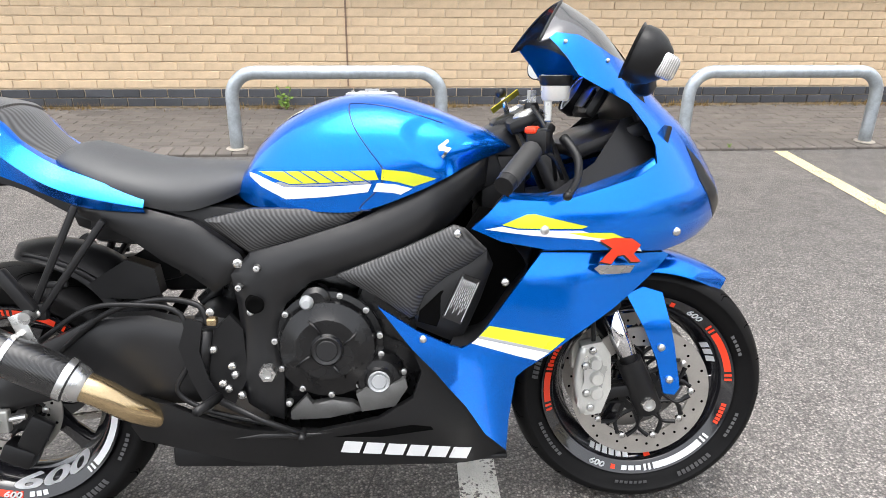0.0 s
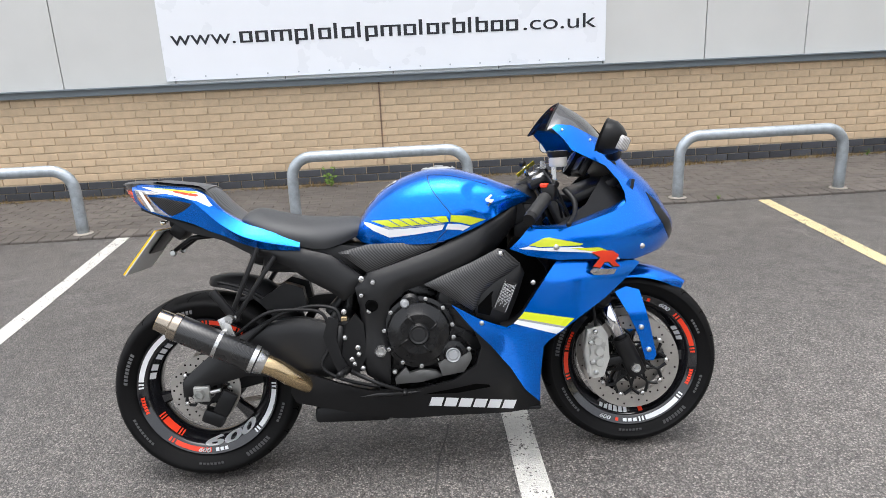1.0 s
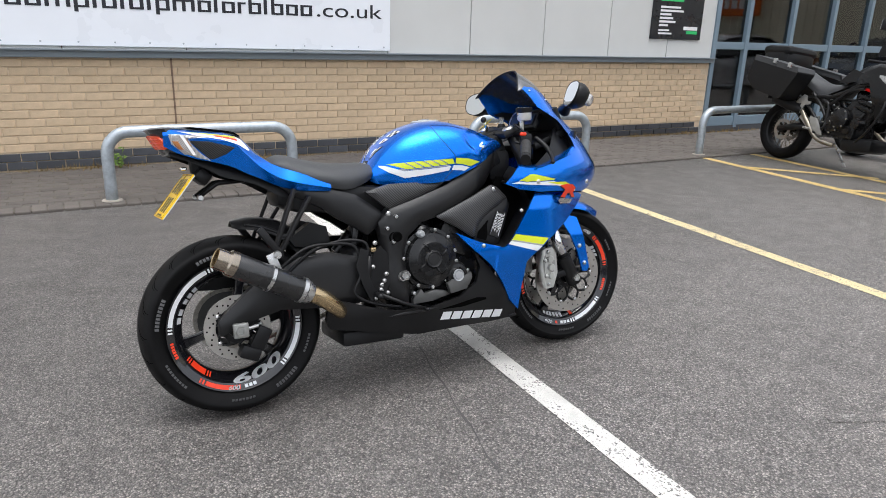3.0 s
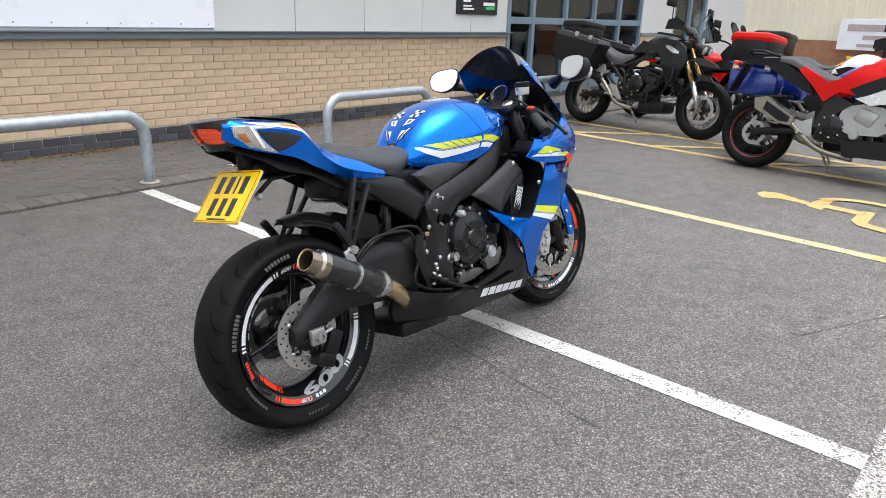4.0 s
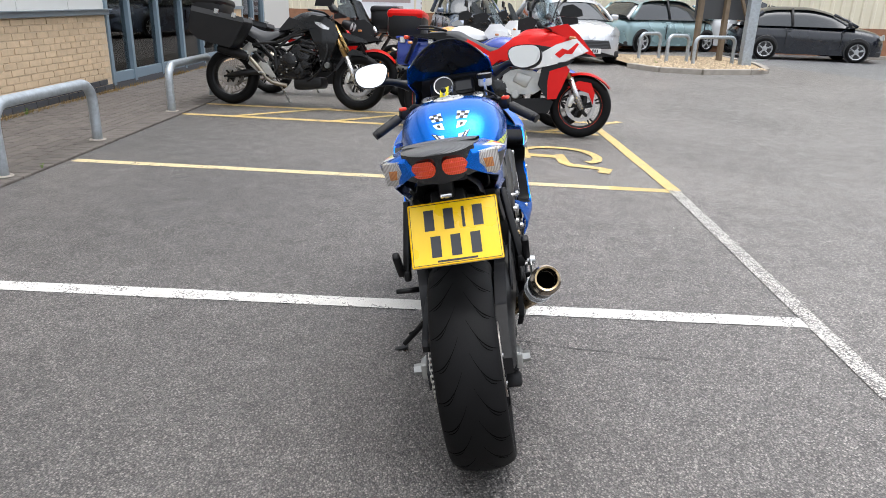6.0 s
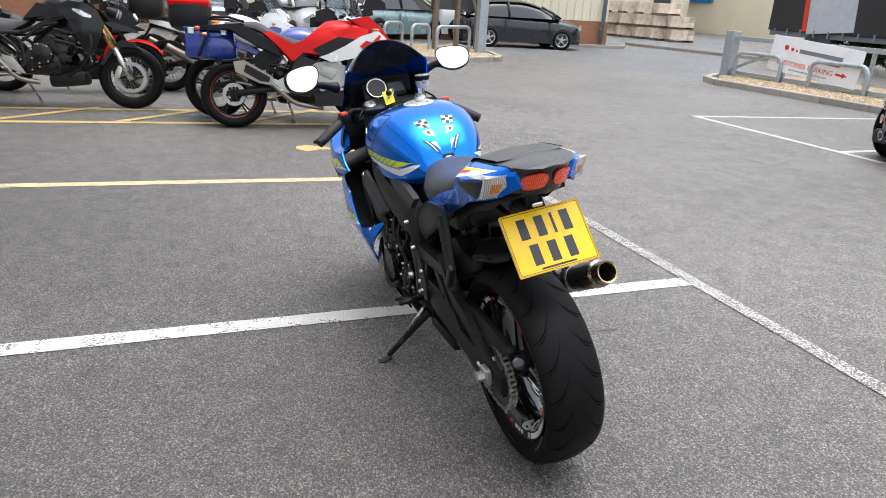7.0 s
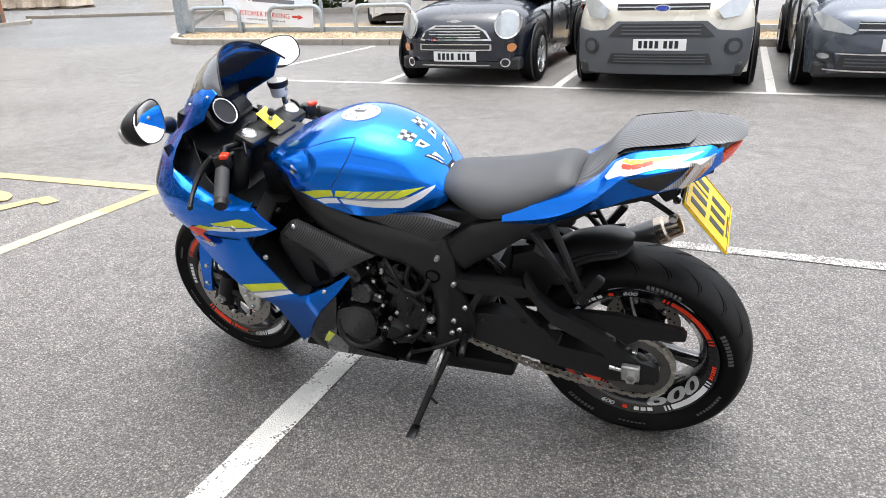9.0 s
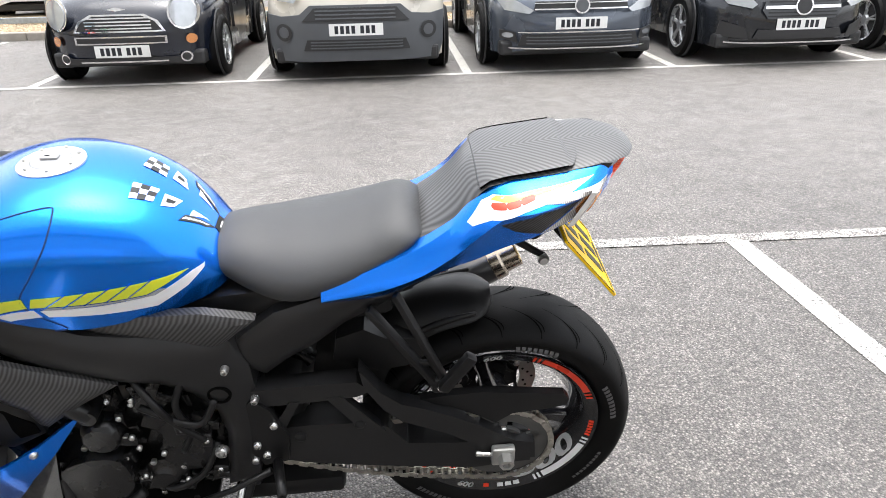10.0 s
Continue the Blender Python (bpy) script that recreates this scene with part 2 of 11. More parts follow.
def add_lathe(bm, profile, segs=48, m=None, arc=(0, 360), closed=False):
    """Turns a profile of (radius, y) about the y axis."""
    full = arc[1] - arc[0] >= 360
    k = segs if full else segs + 1
    rings = []
    for i in range(k):
        a = radians(arc[0] + (arc[1] - arc[0]) * i / segs)
        ring = [bm.verts.new((r * math.cos(a), y, r * math.sin(a))) for r, y in profile]
        rings.append(ring)
    prof = len(profile)
    for i in range(k if full else k - 1):
        a, b = rings[i], rings[(i + 1) % k]
        for j in range(prof if closed else prof - 1):
            q = (a[j], a[(j + 1) % prof], b[(j + 1) % prof], b[j])
            try:
                bm.faces.new(q)
            except ValueError:
                pass
    vs = [v for r in rings for v in r]
    bmesh.ops.remove_doubles(bm, verts=vs, dist=1e-5)
    if m is not None:
        bmesh.ops.transform(bm, matrix=m, verts=[v for v in vs if v.is_valid])
    return bm


def lathe(profile, segs=48, m=None, arc=(0, 360), closed=False):
    return add_lathe(bmesh.new(), profile, segs, m, arc, closed)


def add_grid(bm, rows, close_u=False, close_v=False):
    """Skins rows of points."""
    vs = [[bm.verts.new(p) for p in row] for row in rows]
    nu, nv = len(vs), len(vs[0])
    for i in range(nu if close_u else nu - 1):
        for j in range(nv if close_v else nv - 1):
            q = (vs[i][j], vs[i][(j + 1) % nv], vs[(i + 1) % nu][(j + 1) % nv], vs[(i + 1) % nu][j])
            try:
                bm.faces.new(q)
            except ValueError:
                pass
    return vs


def curve(keys):
    """A smooth function through (x, value) keys."""
    xs, ys = [k[0] for k in keys], [k[1] for k in keys]

    def f(x):
        if x <= xs[0]:
            return ys[0]
        if x >= xs[-1]:
            return ys[-1]
        i = max(j for j in range(len(xs) - 1) if xs[j] <= x)
        t = (x - xs[i]) / (xs[i + 1] - xs[i])
        h = xs[i + 1] - xs[i]
        d = [(ys[min(j + 1, len(xs) - 1)] - ys[max(j - 1, 0)]) / (xs[min(j + 1, len(xs) - 1)] - xs[max(j - 1, 0)]) for j in (i, i + 1)]
        return (2 * t ** 3 - 3 * t * t + 1) * ys[i] + (t ** 3 - 2 * t * t + t) * h * d[0] + (-2 * t ** 3 + 3 * t * t) * ys[i + 1] + (t ** 3 - t * t) * h * d[1]
    return f


def relief(outline, depth, thick=0.004, step=0.02, round_n=0, side=-1, rim=0.0):
    """A shaped panel: an outline in (x, z), set at y = side * depth(x, z), with thickness inwards and a rolled rim."""
    pts = [tuple(p) for p in (spline(outline, round_n, True) if round_n else outline)]
    bm = bmesh.new()
    bm.faces.new([bm.verts.new((p[0], 0, p[1])) for p in pts])
    xs, zs = [p[0] for p in pts], [p[1] for p in pts]
    if rim >= 0.004:
        for k in (0.45, 0.75):
            bmesh.ops.inset_region(bm, faces=[max(bm.faces, key=lambda f: f.calc_area())], thickness=rim * k, use_even_offset=True, use_boundary=True)
    inner = {}
    ring = [v for v in bm.verts if not v.is_boundary]
    mid = set(ring[:len(pts)]) if rim >= 0.004 else set()
    for lo, hi, no in ((min(xs), max(xs), (1, 0, 0)), (min(zs), max(zs), (0, 0, 1))):
        k = int((hi - lo) / step)
        for i in range(1, k + 1):
            co = lo + (hi - lo) * i / (k + 1)
            bmesh.ops.bisect_plane(bm, geom=bm.verts[:] + bm.edges[:] + bm.faces[:], plane_co=Vector(no) * co, plane_no=no)
    edge = {v for v in bm.verts if v.is_boundary}
    for v in bm.verts:
        d = depth(v.co.x, v.co.z)
        v.co.y = side * (d - (rim if v in edge else 0))
    if thick:
        r = bmesh.ops.extrude_face_region(bm, geom=bm.faces[:])
        for v in r["geom"]:
            if isinstance(v, bmesh.types.BMVert):
                v.co.y -= side * thick
    return bm


def rolled(outline, base, h=0.012, w=0.02):
    """A depth that falls away towards the outline, like a cast or moulded edge."""
    a = np.array(outline, float)
    b = np.roll(a, -1, axis=0)
    e = b - a
    n2 = np.maximum((e * e).sum(1), 1e-12)

    def f(x, z):
        p = np.array((x, z))
        t = np.clip(((p - a) * e).sum(1) / n2, 0, 1)
        d = math.sqrt(((a + e * t[:, None] - p) ** 2).sum(1).min())
        return base(x, z) - h * math.exp(-(d / w) ** 1.3 * 1.6)
    return f


def flat(z):
    return lambda x, q: z


def mirror_y(bm):
    bmesh.ops.transform(bm, matrix=Matrix.Diagonal((1, -1, 1, 1)), verts=bm.verts)
    return bm


def text_bm(body, size, depth=0.001, xscale=1.0, align='LEFT', shear=0.0, bold=0.0):
    """Letters in the built-in font, standing in the x-z plane and facing -y."""
    cu = bpy.data.curves.new("letters", 'FONT')
    cu.body, cu.size, cu.extrude, cu.align_x, cu.shear = body, size, depth / 2, align, shear
    cu.resolution_u, cu.offset = 4, bold
    ob = new("letters", cu)
    bpy.context.view_layer.update()
    me = bpy.data.meshes.new_from_object(ob.evaluated_get(bpy.context.evaluated_depsgraph_get()))
    bm = bmesh.new()
    bm.from_mesh(me)
    bpy.data.objects.remove(ob)
    bpy.data.curves.remove(cu)
    bpy.data.meshes.remove(me)
    bmesh.ops.transform(bm, matrix=Matrix(((xscale, 0, 0, 0), (0, 0, -1, 0), (0, 1, 0, 0), (0, 0, 0, 1))), verts=bm.verts)
    return bm


def bars_bm(widths, h, gap, depth=0.001, lean=0.0):
    """Plain upright bars in a row, standing in for writing; in the x-z plane, facing -y."""
    bm, x = bmesh.new(), 0.0
    for w, k0, k1 in widths:
        c = [(x, k0 * h), (x + w, k0 * h), (x + w, k1 * h), (x, k1 * h)]
        vs = [bm.verts.new((a + lean * z, y, z)) for y in (-depth / 2, depth / 2) for a, z in c]
        for q in ((0, 1, 2, 3), (4, 5, 6, 7), (0, 1, 5, 4), (1, 2, 6, 5), (2, 3, 7, 6), (3, 0, 4, 7)):
            bm.faces.new([vs[i] for i in q])
        x += w + gap
    return bm


def place(bm, m):
    bmesh.ops.transform(bm, matrix=m, verts=bm.verts)
    return bm


def join(*bms):
    """One bmesh of several."""
    out = bms[0]
    for b in bms[1:]:
        me = bpy.data.meshes.new("tmp")
        b.to_mesh(me)
        b.free()
        out.from_mesh(me)
        bpy.data.meshes.remove(me)
    return out


def shared(name, me, m, parent):
    """One more object on shared mesh data."""
    ob = new(name, me)
    ob.parent = parent
    ob.matrix_basis = m
    return ob


def pieces(name, bm, material, parent, label="", smooth=False, sharp=40):
    """Each separate piece of a mesh as a part of its own."""
    left, out = set(bm.verts), []
    while left:
        stack, isle = [next(v for v in bm.verts if v in left)], set()
        while stack:
            v = stack.pop()
            if v in left:
                left.discard(v)
                isle.add(v)
                stack += [e.other_vert(v) for e in v.link_edges]
        order, b2 = [v for v in bm.verts if v in isle], bmesh.new()
        to = {v: b2.verts.new(v.co) for v in order}
        for f in bm.faces:
            if f.verts[0] in isle:
                b2.faces.new([to[v] for v in f.verts])
        out.append(part(name, b2, material, parent, label, smooth, sharp))
    return out

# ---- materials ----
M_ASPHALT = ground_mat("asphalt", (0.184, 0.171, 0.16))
M_WHITE_LINE = ground_mat("worn_white_paint", (0.184, 0.171, 0.16), (0.6, 0.585, 0.545), 0.67)
M_YELLOW_LINE = ground_mat("worn_yellow_paint", (0.184, 0.171, 0.16), (0.64, 0.46, 0.17), 0.68)
M_CREAM_LINE = ground_mat("cream_worn_paint", (0.184, 0.171, 0.16), (0.66, 0.54, 0.3), 0.66)
M_FAINT_LINE = ground_mat("faint_white_paint", (0.184, 0.171, 0.16), (0.55, 0.54, 0.5), 0.12)
M_GREY_LINE = ground_mat("badly_worn_white_paint", (0.184, 0.171, 0.16), (0.55, 0.53, 0.49), 0.42)
M_ROAD = ground_mat("road_asphalt", (0.165, 0.168, 0.172))
M_BRICK = mat("buff_brick", (0.58, 0.44, 0.29), 0.85, var=0.13, scale=14, bump=0.4, bscale=260, rand=0.06, isle=0.055)
M_DARK_BRICK = mat("blue_brick", (0.055, 0.058, 0.066), 0.55, var=0.2, scale=16, bump=0.3, rand=0.25, isle=0.2)
M_MORTAR = mat("mortar", (0.6, 0.48, 0.34), 0.9, var=0.15, scale=30, bump=0.4)
M_JOINT = mat("movement_joint", (0.2, 0.13, 0.09), 0.8)
M_CLAD = mat("pale_grey_cladding", (0.6, 0.6, 0.58), 0.42, var=0.04, scale=2, bump=0.02, rand=0.012)
M_TRIM = mat("grey_blue_trim", (0.2, 0.235, 0.26), 0.4, var=0.08, scale=3)
M_FRAME = mat("grey_blue_window_frame", (0.17, 0.23, 0.28), 0.35, var=0.06, scale=4)
M_SIGN = mat("white_sign_board", (0.84, 0.86, 0.9), 0.3, var=0.02, scale=2)
M_INK = mat("black_lettering", (0.012, 0.014, 0.02), 0.4)
M_BLACKSIGN = mat("black_sign_board", (0.012, 0.014, 0.018), 0.3)
M_SIGNWHITE = mat("white_lettering", (0.8, 0.8, 0.8), 0.5, var=0.03)
M_SIGNGREEN = mat("green_lettering", (0.03, 0.5, 0.14), 0.5, var=0.03)
M_SIGNRED = mat("red_lettering", (0.6, 0.04, 0.02), 0.5, var=0.05)
M_GALV = mat("galvanised_steel", (0.4, 0.44, 0.47), 0.42, 0.55, var=0.22, scale=22, bump=0.05, bscale=90)
M_PAVER = mat("clay_block_paving", (0.095, 0.083, 0.073), 0.85, var=0.25, scale=12, bump=0.5, bscale=220, rand=0.16, isle=0.14)
M_SAND = mat("joint_sand", (0.1, 0.085, 0.068), 0.95, var=0.3, scale=20, bump=0.3)
M_DRYGRASS = mat("dry_moss_and_grass", (0.3, 0.2, 0.07), 0.9, var=0.35, scale=10, isle=0.3)
M_WEED = mat("green_weed", (0.12, 0.2, 0.03), 0.8, var=0.3, scale=30)
M_KERB = mat("concrete_kerb", (0.33, 0.3, 0.26), 0.9, var=0.2, scale=8, bump=0.4, rand=0.12)
M_GRAVEL = mat("gravel", (0.42, 0.33, 0.22), 0.9, var=0.3, scale=20, bump=0.6, isle=0.35)
M_GRAVELBED = mat("gravel_bed", (0.3, 0.23, 0.14), 0.95, var=0.4, scale=18, bump=0.8, bscale=60)
M_CREAM = mat("cream_corrugated_cladding", (0.8, 0.74, 0.58), 0.5, var=0.05, scale=0.6)
M_FARBRICK = mat("brown_brick", (0.33, 0.16, 0.09), 0.9, var=0.2, scale=6, bump=0.2)
M_LEAF = mat("hedge_leaves", (0.07, 0.11, 0.025), 0.7, var=0.35, scale=9, isle=0.4)
M_WOODPOST = mat("weathered_timber", (0.16, 0.12, 0.08), 0.85, var=0.25, scale=7, bump=0.3)
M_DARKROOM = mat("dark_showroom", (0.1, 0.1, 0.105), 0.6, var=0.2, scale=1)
M_GLASS = glass_mat("window_glass", (0.62, 0.68, 0.7), 0.01, 0.25)
M_BLUESIGN = mat("blue_sign_board", (0.02, 0.2, 0.55), 0.4)
M_ORANGE = mat("orange_sign_board", (0.75, 0.16, 0.02), 0.45)
M_STACK = mat("stacked_pale_bricks", (0.66, 0.56, 0.46), 0.9, var=0.3, scale=5, isle=0.2)
M_DARKBOARD = mat("dark_board_back", (0.045, 0.047, 0.05), 0.6, var=0.2, scale=2)

# ---- ground ----
bm = bmesh.new()
bmesh.ops.create_grid(bm, x_segments=24, y_segments=24, size=220)
ground = tagged(part("ground", bm, M_ASPHALT), "grey worn asphalt of the car park", "ground", kind="structure")


def strip(name, a, b, width, material, label, z=0.003):
    """A painted line from a to b."""
    a, b = Vector((*a, 0)), Vector((*b, 0))
    d = (b - a).normalized()
    s = Vector((-d.y, d.x, 0)) * width / 2
    bm = bmesh.new()
    k = max(2, int((b - a).length / 0.25))
    rng = random.Random(hash(name) % 7 + k)
    rows = [[a.lerp(b, i / k) + s * (1 + rng.uniform(-0.05, 0.05)) + Vector((0, 0, z)), a.lerp(b, i / k) - s * (1 + rng.uniform(-0.05, 0.05)) + Vector((0, 0, z))] for i in range(k + 1)]
    add_grid(bm, rows)
    ob = part(name, bm, material)
    return tagged(ob, label, "painted line", "parking bay lines", "structure")


strip("bay_line", (-2.335, 4.63), (-2.2, -0.1), 0.1, M_WHITE_LINE, "worn white painted parking bay line on asphalt")
strip("bay_line", (0.235, 4.47), (0.112, -0.17), 0.1, M_WHITE_LINE, "worn white painted parking bay line on asphalt")
strip("bay_line", (2.7, 4.45), (2.625, 3.45), 0.1, M_CREAM_LINE, "worn cream painted parking bay line on asphalt")
strip("bay_line", (2.625, 3.45), (2.388, 0.26), 0.1, M_CREAM_LINE, "cream painted stretch of the parking bay line")
strip("bay_line", (2.388, 0.26), (2.355, -0.17), 0.1, M_YELLOW_LINE, "worn yellow end of the parking bay line")
strip("bay_line", (-5.2, -0.06), (2.36, -0.215), 0.085, M_GREY_LINE, "worn white painted line closing the parking bays", 0.0042)
strip("bay_line", (2.36, -0.215), (5.45, -0.13), 0.1, M_YELLOW_LINE, "worn yellow painted line closing the disabled bay", 0.0054)
strip("bay_line", (5.1, 4.5), (4.62, -0.08), 0.1, M_YELLOW_LINE, "worn yellow painted line beside the hatched strip", 0.0042)
strip("bay_line", (5.9, 4.5), (5.42, -0.08), 0.1, M_YELLOW_LINE, "worn yellow painted line beside the hatched strip", 0.0042)
for y in (3.9, 2.75, 1.6, 0.45):
    strip("hatch_line", (5.05 - (4 - y) * 0.09, y), (5.85 - (4 - y) * 0.09, y - 0.95), 0.09, M_YELLOW_LINE, "worn yellow diagonal hatching on asphalt", 0.0066)
strip("bay_line", (5.02, -4.36), (-9.0, -4.34), 0.09, M_WHITE_LINE, "white painted line across the fronts of the bays", 0.0042)
strip("bay_line", (5.02, -4.33), (4.6, -7.9), 0.09, M_WHITE_LINE, "white painted parking bay line on asphalt")
for x in (2.75, 0.655, -1.49, -3.61, -5.74, -7.87):
    strip("bay_line", (x, -4.32), (x - 0.03, -8.1), 0.09, M_WHITE_LINE, "white painted parking bay line on asphalt")
strip("faint_line", (0.95, 0.3), (1.55, 0.02), 0.05, M_FAINT_LINE, "faint worn white paint mark on asphalt")
strip("road_edge_line", (9.05, -8.15), (15.6, -6.05), 0.1, M_FAINT_LINE, "faint white line along the road edge")
strip("road_edge_line", (13.1, -12.4), (18.6, -8.4), 0.1, M_FAINT_LINE, "faint white line along the road edge")
bm = bmesh.new()
add_grid(bm, [[(9.0, -8.2, 0.002), (15.6, -6.1, 0.002), (40, 0, 0.002)], [(13.1, -12.4, 0.002), (18.6, -8.4, 0.002), (44, -4, 0.002)], [(40, -40, 0.002), (60, -38, 0.002), (80, -30, 0.002)]])
tagged(part("road", bm, M_ROAD), "darker asphalt road past the car park", "road", kind="structure")
# tar seam across the bay
bm = bmesh.new()
add_grid(bm, [[(-0.1 - 0.2 * i * 0.08 + 0.006 * math.sin(i * 1.7), 1.45 - i * 0.08, 0.0028), (-0.094 - 0.2 * i * 0.08 + 0.006 * math.sin(i * 1.7 + 0.6), 1.45 - i * 0.08, 0.0028)] for i in range(12)])
tagged(part("tar_seam", bm, mat("tar", (0.07, 0.068, 0.066), 0.7)), "thin dark tar seam in the asphalt", "seam", kind="structure")

# disabled symbol: yellow painted wheelchair sign, seen from its side
bm = bmesh.new()


def paint_poly(bm, pts, w, z=0.0035):
    """A painted stroke through points."""
    q = [Vector((*p, z)) for p in pts]
    rows = []
    for i, p in enumerate(q):
        d = (q[min(i + 1, len(q) - 1)] - q[max(i - 1, 0)]).normalized()
        s = Vector((-d.y, d.x, 0)) * w / 2
        rows.append([p + s, p - s])
    add_grid(bm, rows)


for k, poly in enumerate((
        [(3.53, 1.26), (3.64, 1.24), (3.68, 1.14), (3.53, 0.87), (3.44, 0.86), (3.49, 1.07), (3.42, 1.18)],
        [(3.39, 0.86), (3.57, 0.86), (3.71, 0.83), (3.73, 0.75), (3.34, 0.75)],
        [(3.55, 0.76), (3.51, 0.52), (3.39, 0.51), (3.43, 0.75)],
        [(3.53, 0.52), (3.55, 0.44), (3.16, 0.43), (3.06, 0.46), (3.19, 0.53), (3.43, 0.53)],
        [(3.18, 0.43), (3.04, 0.16), (2.96, 0.19), (3.07, 0.47)],
        [(3.04, 0.19), (2.99, 0.11), (2.83, 0.17), (2.87, 0.26)])):
    f = bm.faces.new([bm.verts.new((x, y, 0.0035 + 0.0007 * k)) for x, y in poly])
    f.normal_update()
    if f.normal.z < 0:
        f.normal_flip()
paint_poly(bm, spline([(3.67, 0.82), (3.78, 0.73), (3.84, 0.57), (3.81, 0.38), (3.72, 0.24), (3.55, 0.17), (3.41, 0.16), (3.28, 0.2), (3.22, 0.28)], 5), 0.085, 0.009)
tagged(part("disabled_symbol", bm, M_YELLOW_LINE), "worn yellow painted wheelchair symbol on asphalt", "road marking", kind="structure")

# ---- wall of the showroom ----
WALL_Y, X0, X1 = 6.045, -6.4, 6.76
wall = tagged(part("wall_north", box(((X0 + X1) / 2, WALL_Y + 0.146, 0.5), (X1 - X0, 0.3, 1.04)), M_MORTAR), "low buff brick wall with a dark brick base", "wall", kind="structure")
sill = part("sill", box(((X0 + X1) / 2, 6.025, 1.016), (X1 - X0 + 0.02, 0.1, 0.066), 0.006), M_TRIM)
tagged(sill, "grey metal sill between brick and cladding", "sill", kind="structure")
bm = bmesh.new()
add_box(bm, ((X0 + X1) / 2, 5.955, 1.05), (X1 - X0 + 0.02, 0.045, 0.012))
tagged(part("sill_lip", bm, M_TRIM), "folded lip of the grey metal sill", "trim", kind="structure")
# unseen upper part added, up to 8 m, to darken the ground nearby
clad = tagged(part("wall_cladding", box(((X0 + X1) / 2, 6.165, 4.52), (X1 - X0, 0.16, 6.94)), M_JOINT), "pale grey flat metal cladding panels", "wall", kind="structure")
x = 5.898 - 1.015 * 12
while x < X1 - 0.1:
    w = min(1.015, X1 - x)
    part("panel", box((x + w / 2, 6.065, 4.515), (w - 0.009, 0.05, 6.93), 0.003), M_CLAD, clad)
    x += 1.015
part("movement_joint", box((-0.336, 6.037, 0.59), (0.014, 0.03, 0.79)), M_JOINT, wall)

sign = thing("sign_board", pose(-0.219, 6.026, 1.078), "large white sign board with dark web address on the cladding", "sign")
part("board", box((0, 0, 0.5), (4.152, 0.02, 1.0), 0.003), M_SIGN, sign)
for i in range(15):
    part("screw", lathe([(0, 0), (0.008, 0), (0.007, -0.004), (0, -0.005)], 10, pose(-2.0 + i * 0.286, -0.01, 0.035)), M_GALV, sign)


def word_block(bm, shapes, x, z, size, y, width):
    """A row of plain hollow blocks and bars: o hollow, w wide, n narrow, h hollow with a rise, g hollow with a drop, i thin and tall."""
    k = {"w": 1.5, "i": 0.5, "n": 0.7}
    u = width / sum(k.get(c, 1.0) for c in shapes)
    st = 0.22 * u
    for c in shapes:
        w = k.get(c, 1.0) * u
        a, b = x + 0.09 * u, x + w - 0.09 * u
        top = z + size * (1.38 if c in "hi" else 1.0)
        low = z - size * (0.36 if c == "g" else 0.0)
        add_box(bm, (a + st / 2, y, (top + low) / 2), (st, 0.002, top - low))
        if c != "i":
            add_box(bm, ((a + b) / 2, y - 0.0004, z + size * 0.91), (b - a, 0.002, size * 0.18))
        if c in "ohgw":
            add_box(bm, (b - st / 2, y, z + size / 2), (st, 0.002, size))
        if c in "ohg":
            add_box(bm, ((a + b) / 2, y - 0.0004, z + size * 0.09), (b - a, 0.002, size * 0.18))
        if c == "w":
            add_box(bm, ((a + b) / 2, y, z + size / 2), (st, 0.002, size))
        x += w


def fit_text(body, x0, x1, z, size, y, depth=0.002):
    """Letters from x0 to x1 on a base line."""
    bm = text_bm(body, size, depth)
    lo, hi = min(v.co.x for v in bm.verts), max(v.co.x for v in bm.verts)
    k = (x1 - x0) / (hi - lo)
    return place(bm, Matrix.Translation((x0 - lo * k, y, z)) @ Matrix.Diagonal((k, 1, 1, 1)))


part("lettering", fit_text("www.", -1.985, -1.4, 0.317, 0.19, -0.0115), M_INK, sign)
bm = bmesh.new()
word_block(bm, "oowgioioigwoionhihoo", -1.375, 0.317, 0.1, -0.0115, 2.62)
pieces("word_block", bm, M_INK, sign)
part("lettering", fit_text(".co.uk", 1.28, 1.98, 0.317, 0.19, -0.0115), M_INK, sign)

bsign = thing("sign_plaque", pose(6.017, 6.026, 1.283), "black wall sign with green and white writing", "sign")
part("board", box((0, 0, 0.36), (0.915, 0.02, 0.72), 0.003), M_BLACKSIGN, bsign)
bm = bmesh.new()
for i, (w, c) in enumerate(((0.4, 1), (0.36, 0), (0.42, 0), (0.2, 0), (0.24, 0), (0.29, 0), (0.16, 0))):
    if not c:
        bm = join(bm, place(bars_bm([(w, 0, 1)], 0.026, 0), pose(-0.33, -0.0112, 0.43 - i * 0.045)))
bm = join(bm, place(bars_bm([(0.19, 0, 1)], 0.022, 0), pose(-0.33, -0.0112, 0.1)), place(bars_bm([(0.24, 0, 1)], 0.022, 0), pose(-0.33, -0.0112, 0.06)))
bm = join(bm, place(bars_bm([(0.26, 0, 1)], 0.045, 0), pose(0.12, -0.0112, 0.12)))
pieces("writing_bar", bm, M_SIGNWHITE, bsign)
part("heading_bar", place(bars_bm([(0.4, 0, 1)], 0.036, 0), pose(-0.33, -0.0112, 0.47)), M_SIGNGREEN, bsign)
bm = bmesh.new()
add_box(bm, (0.28, -0.0112, 0.09), (0.2, 0.002, 0.04))
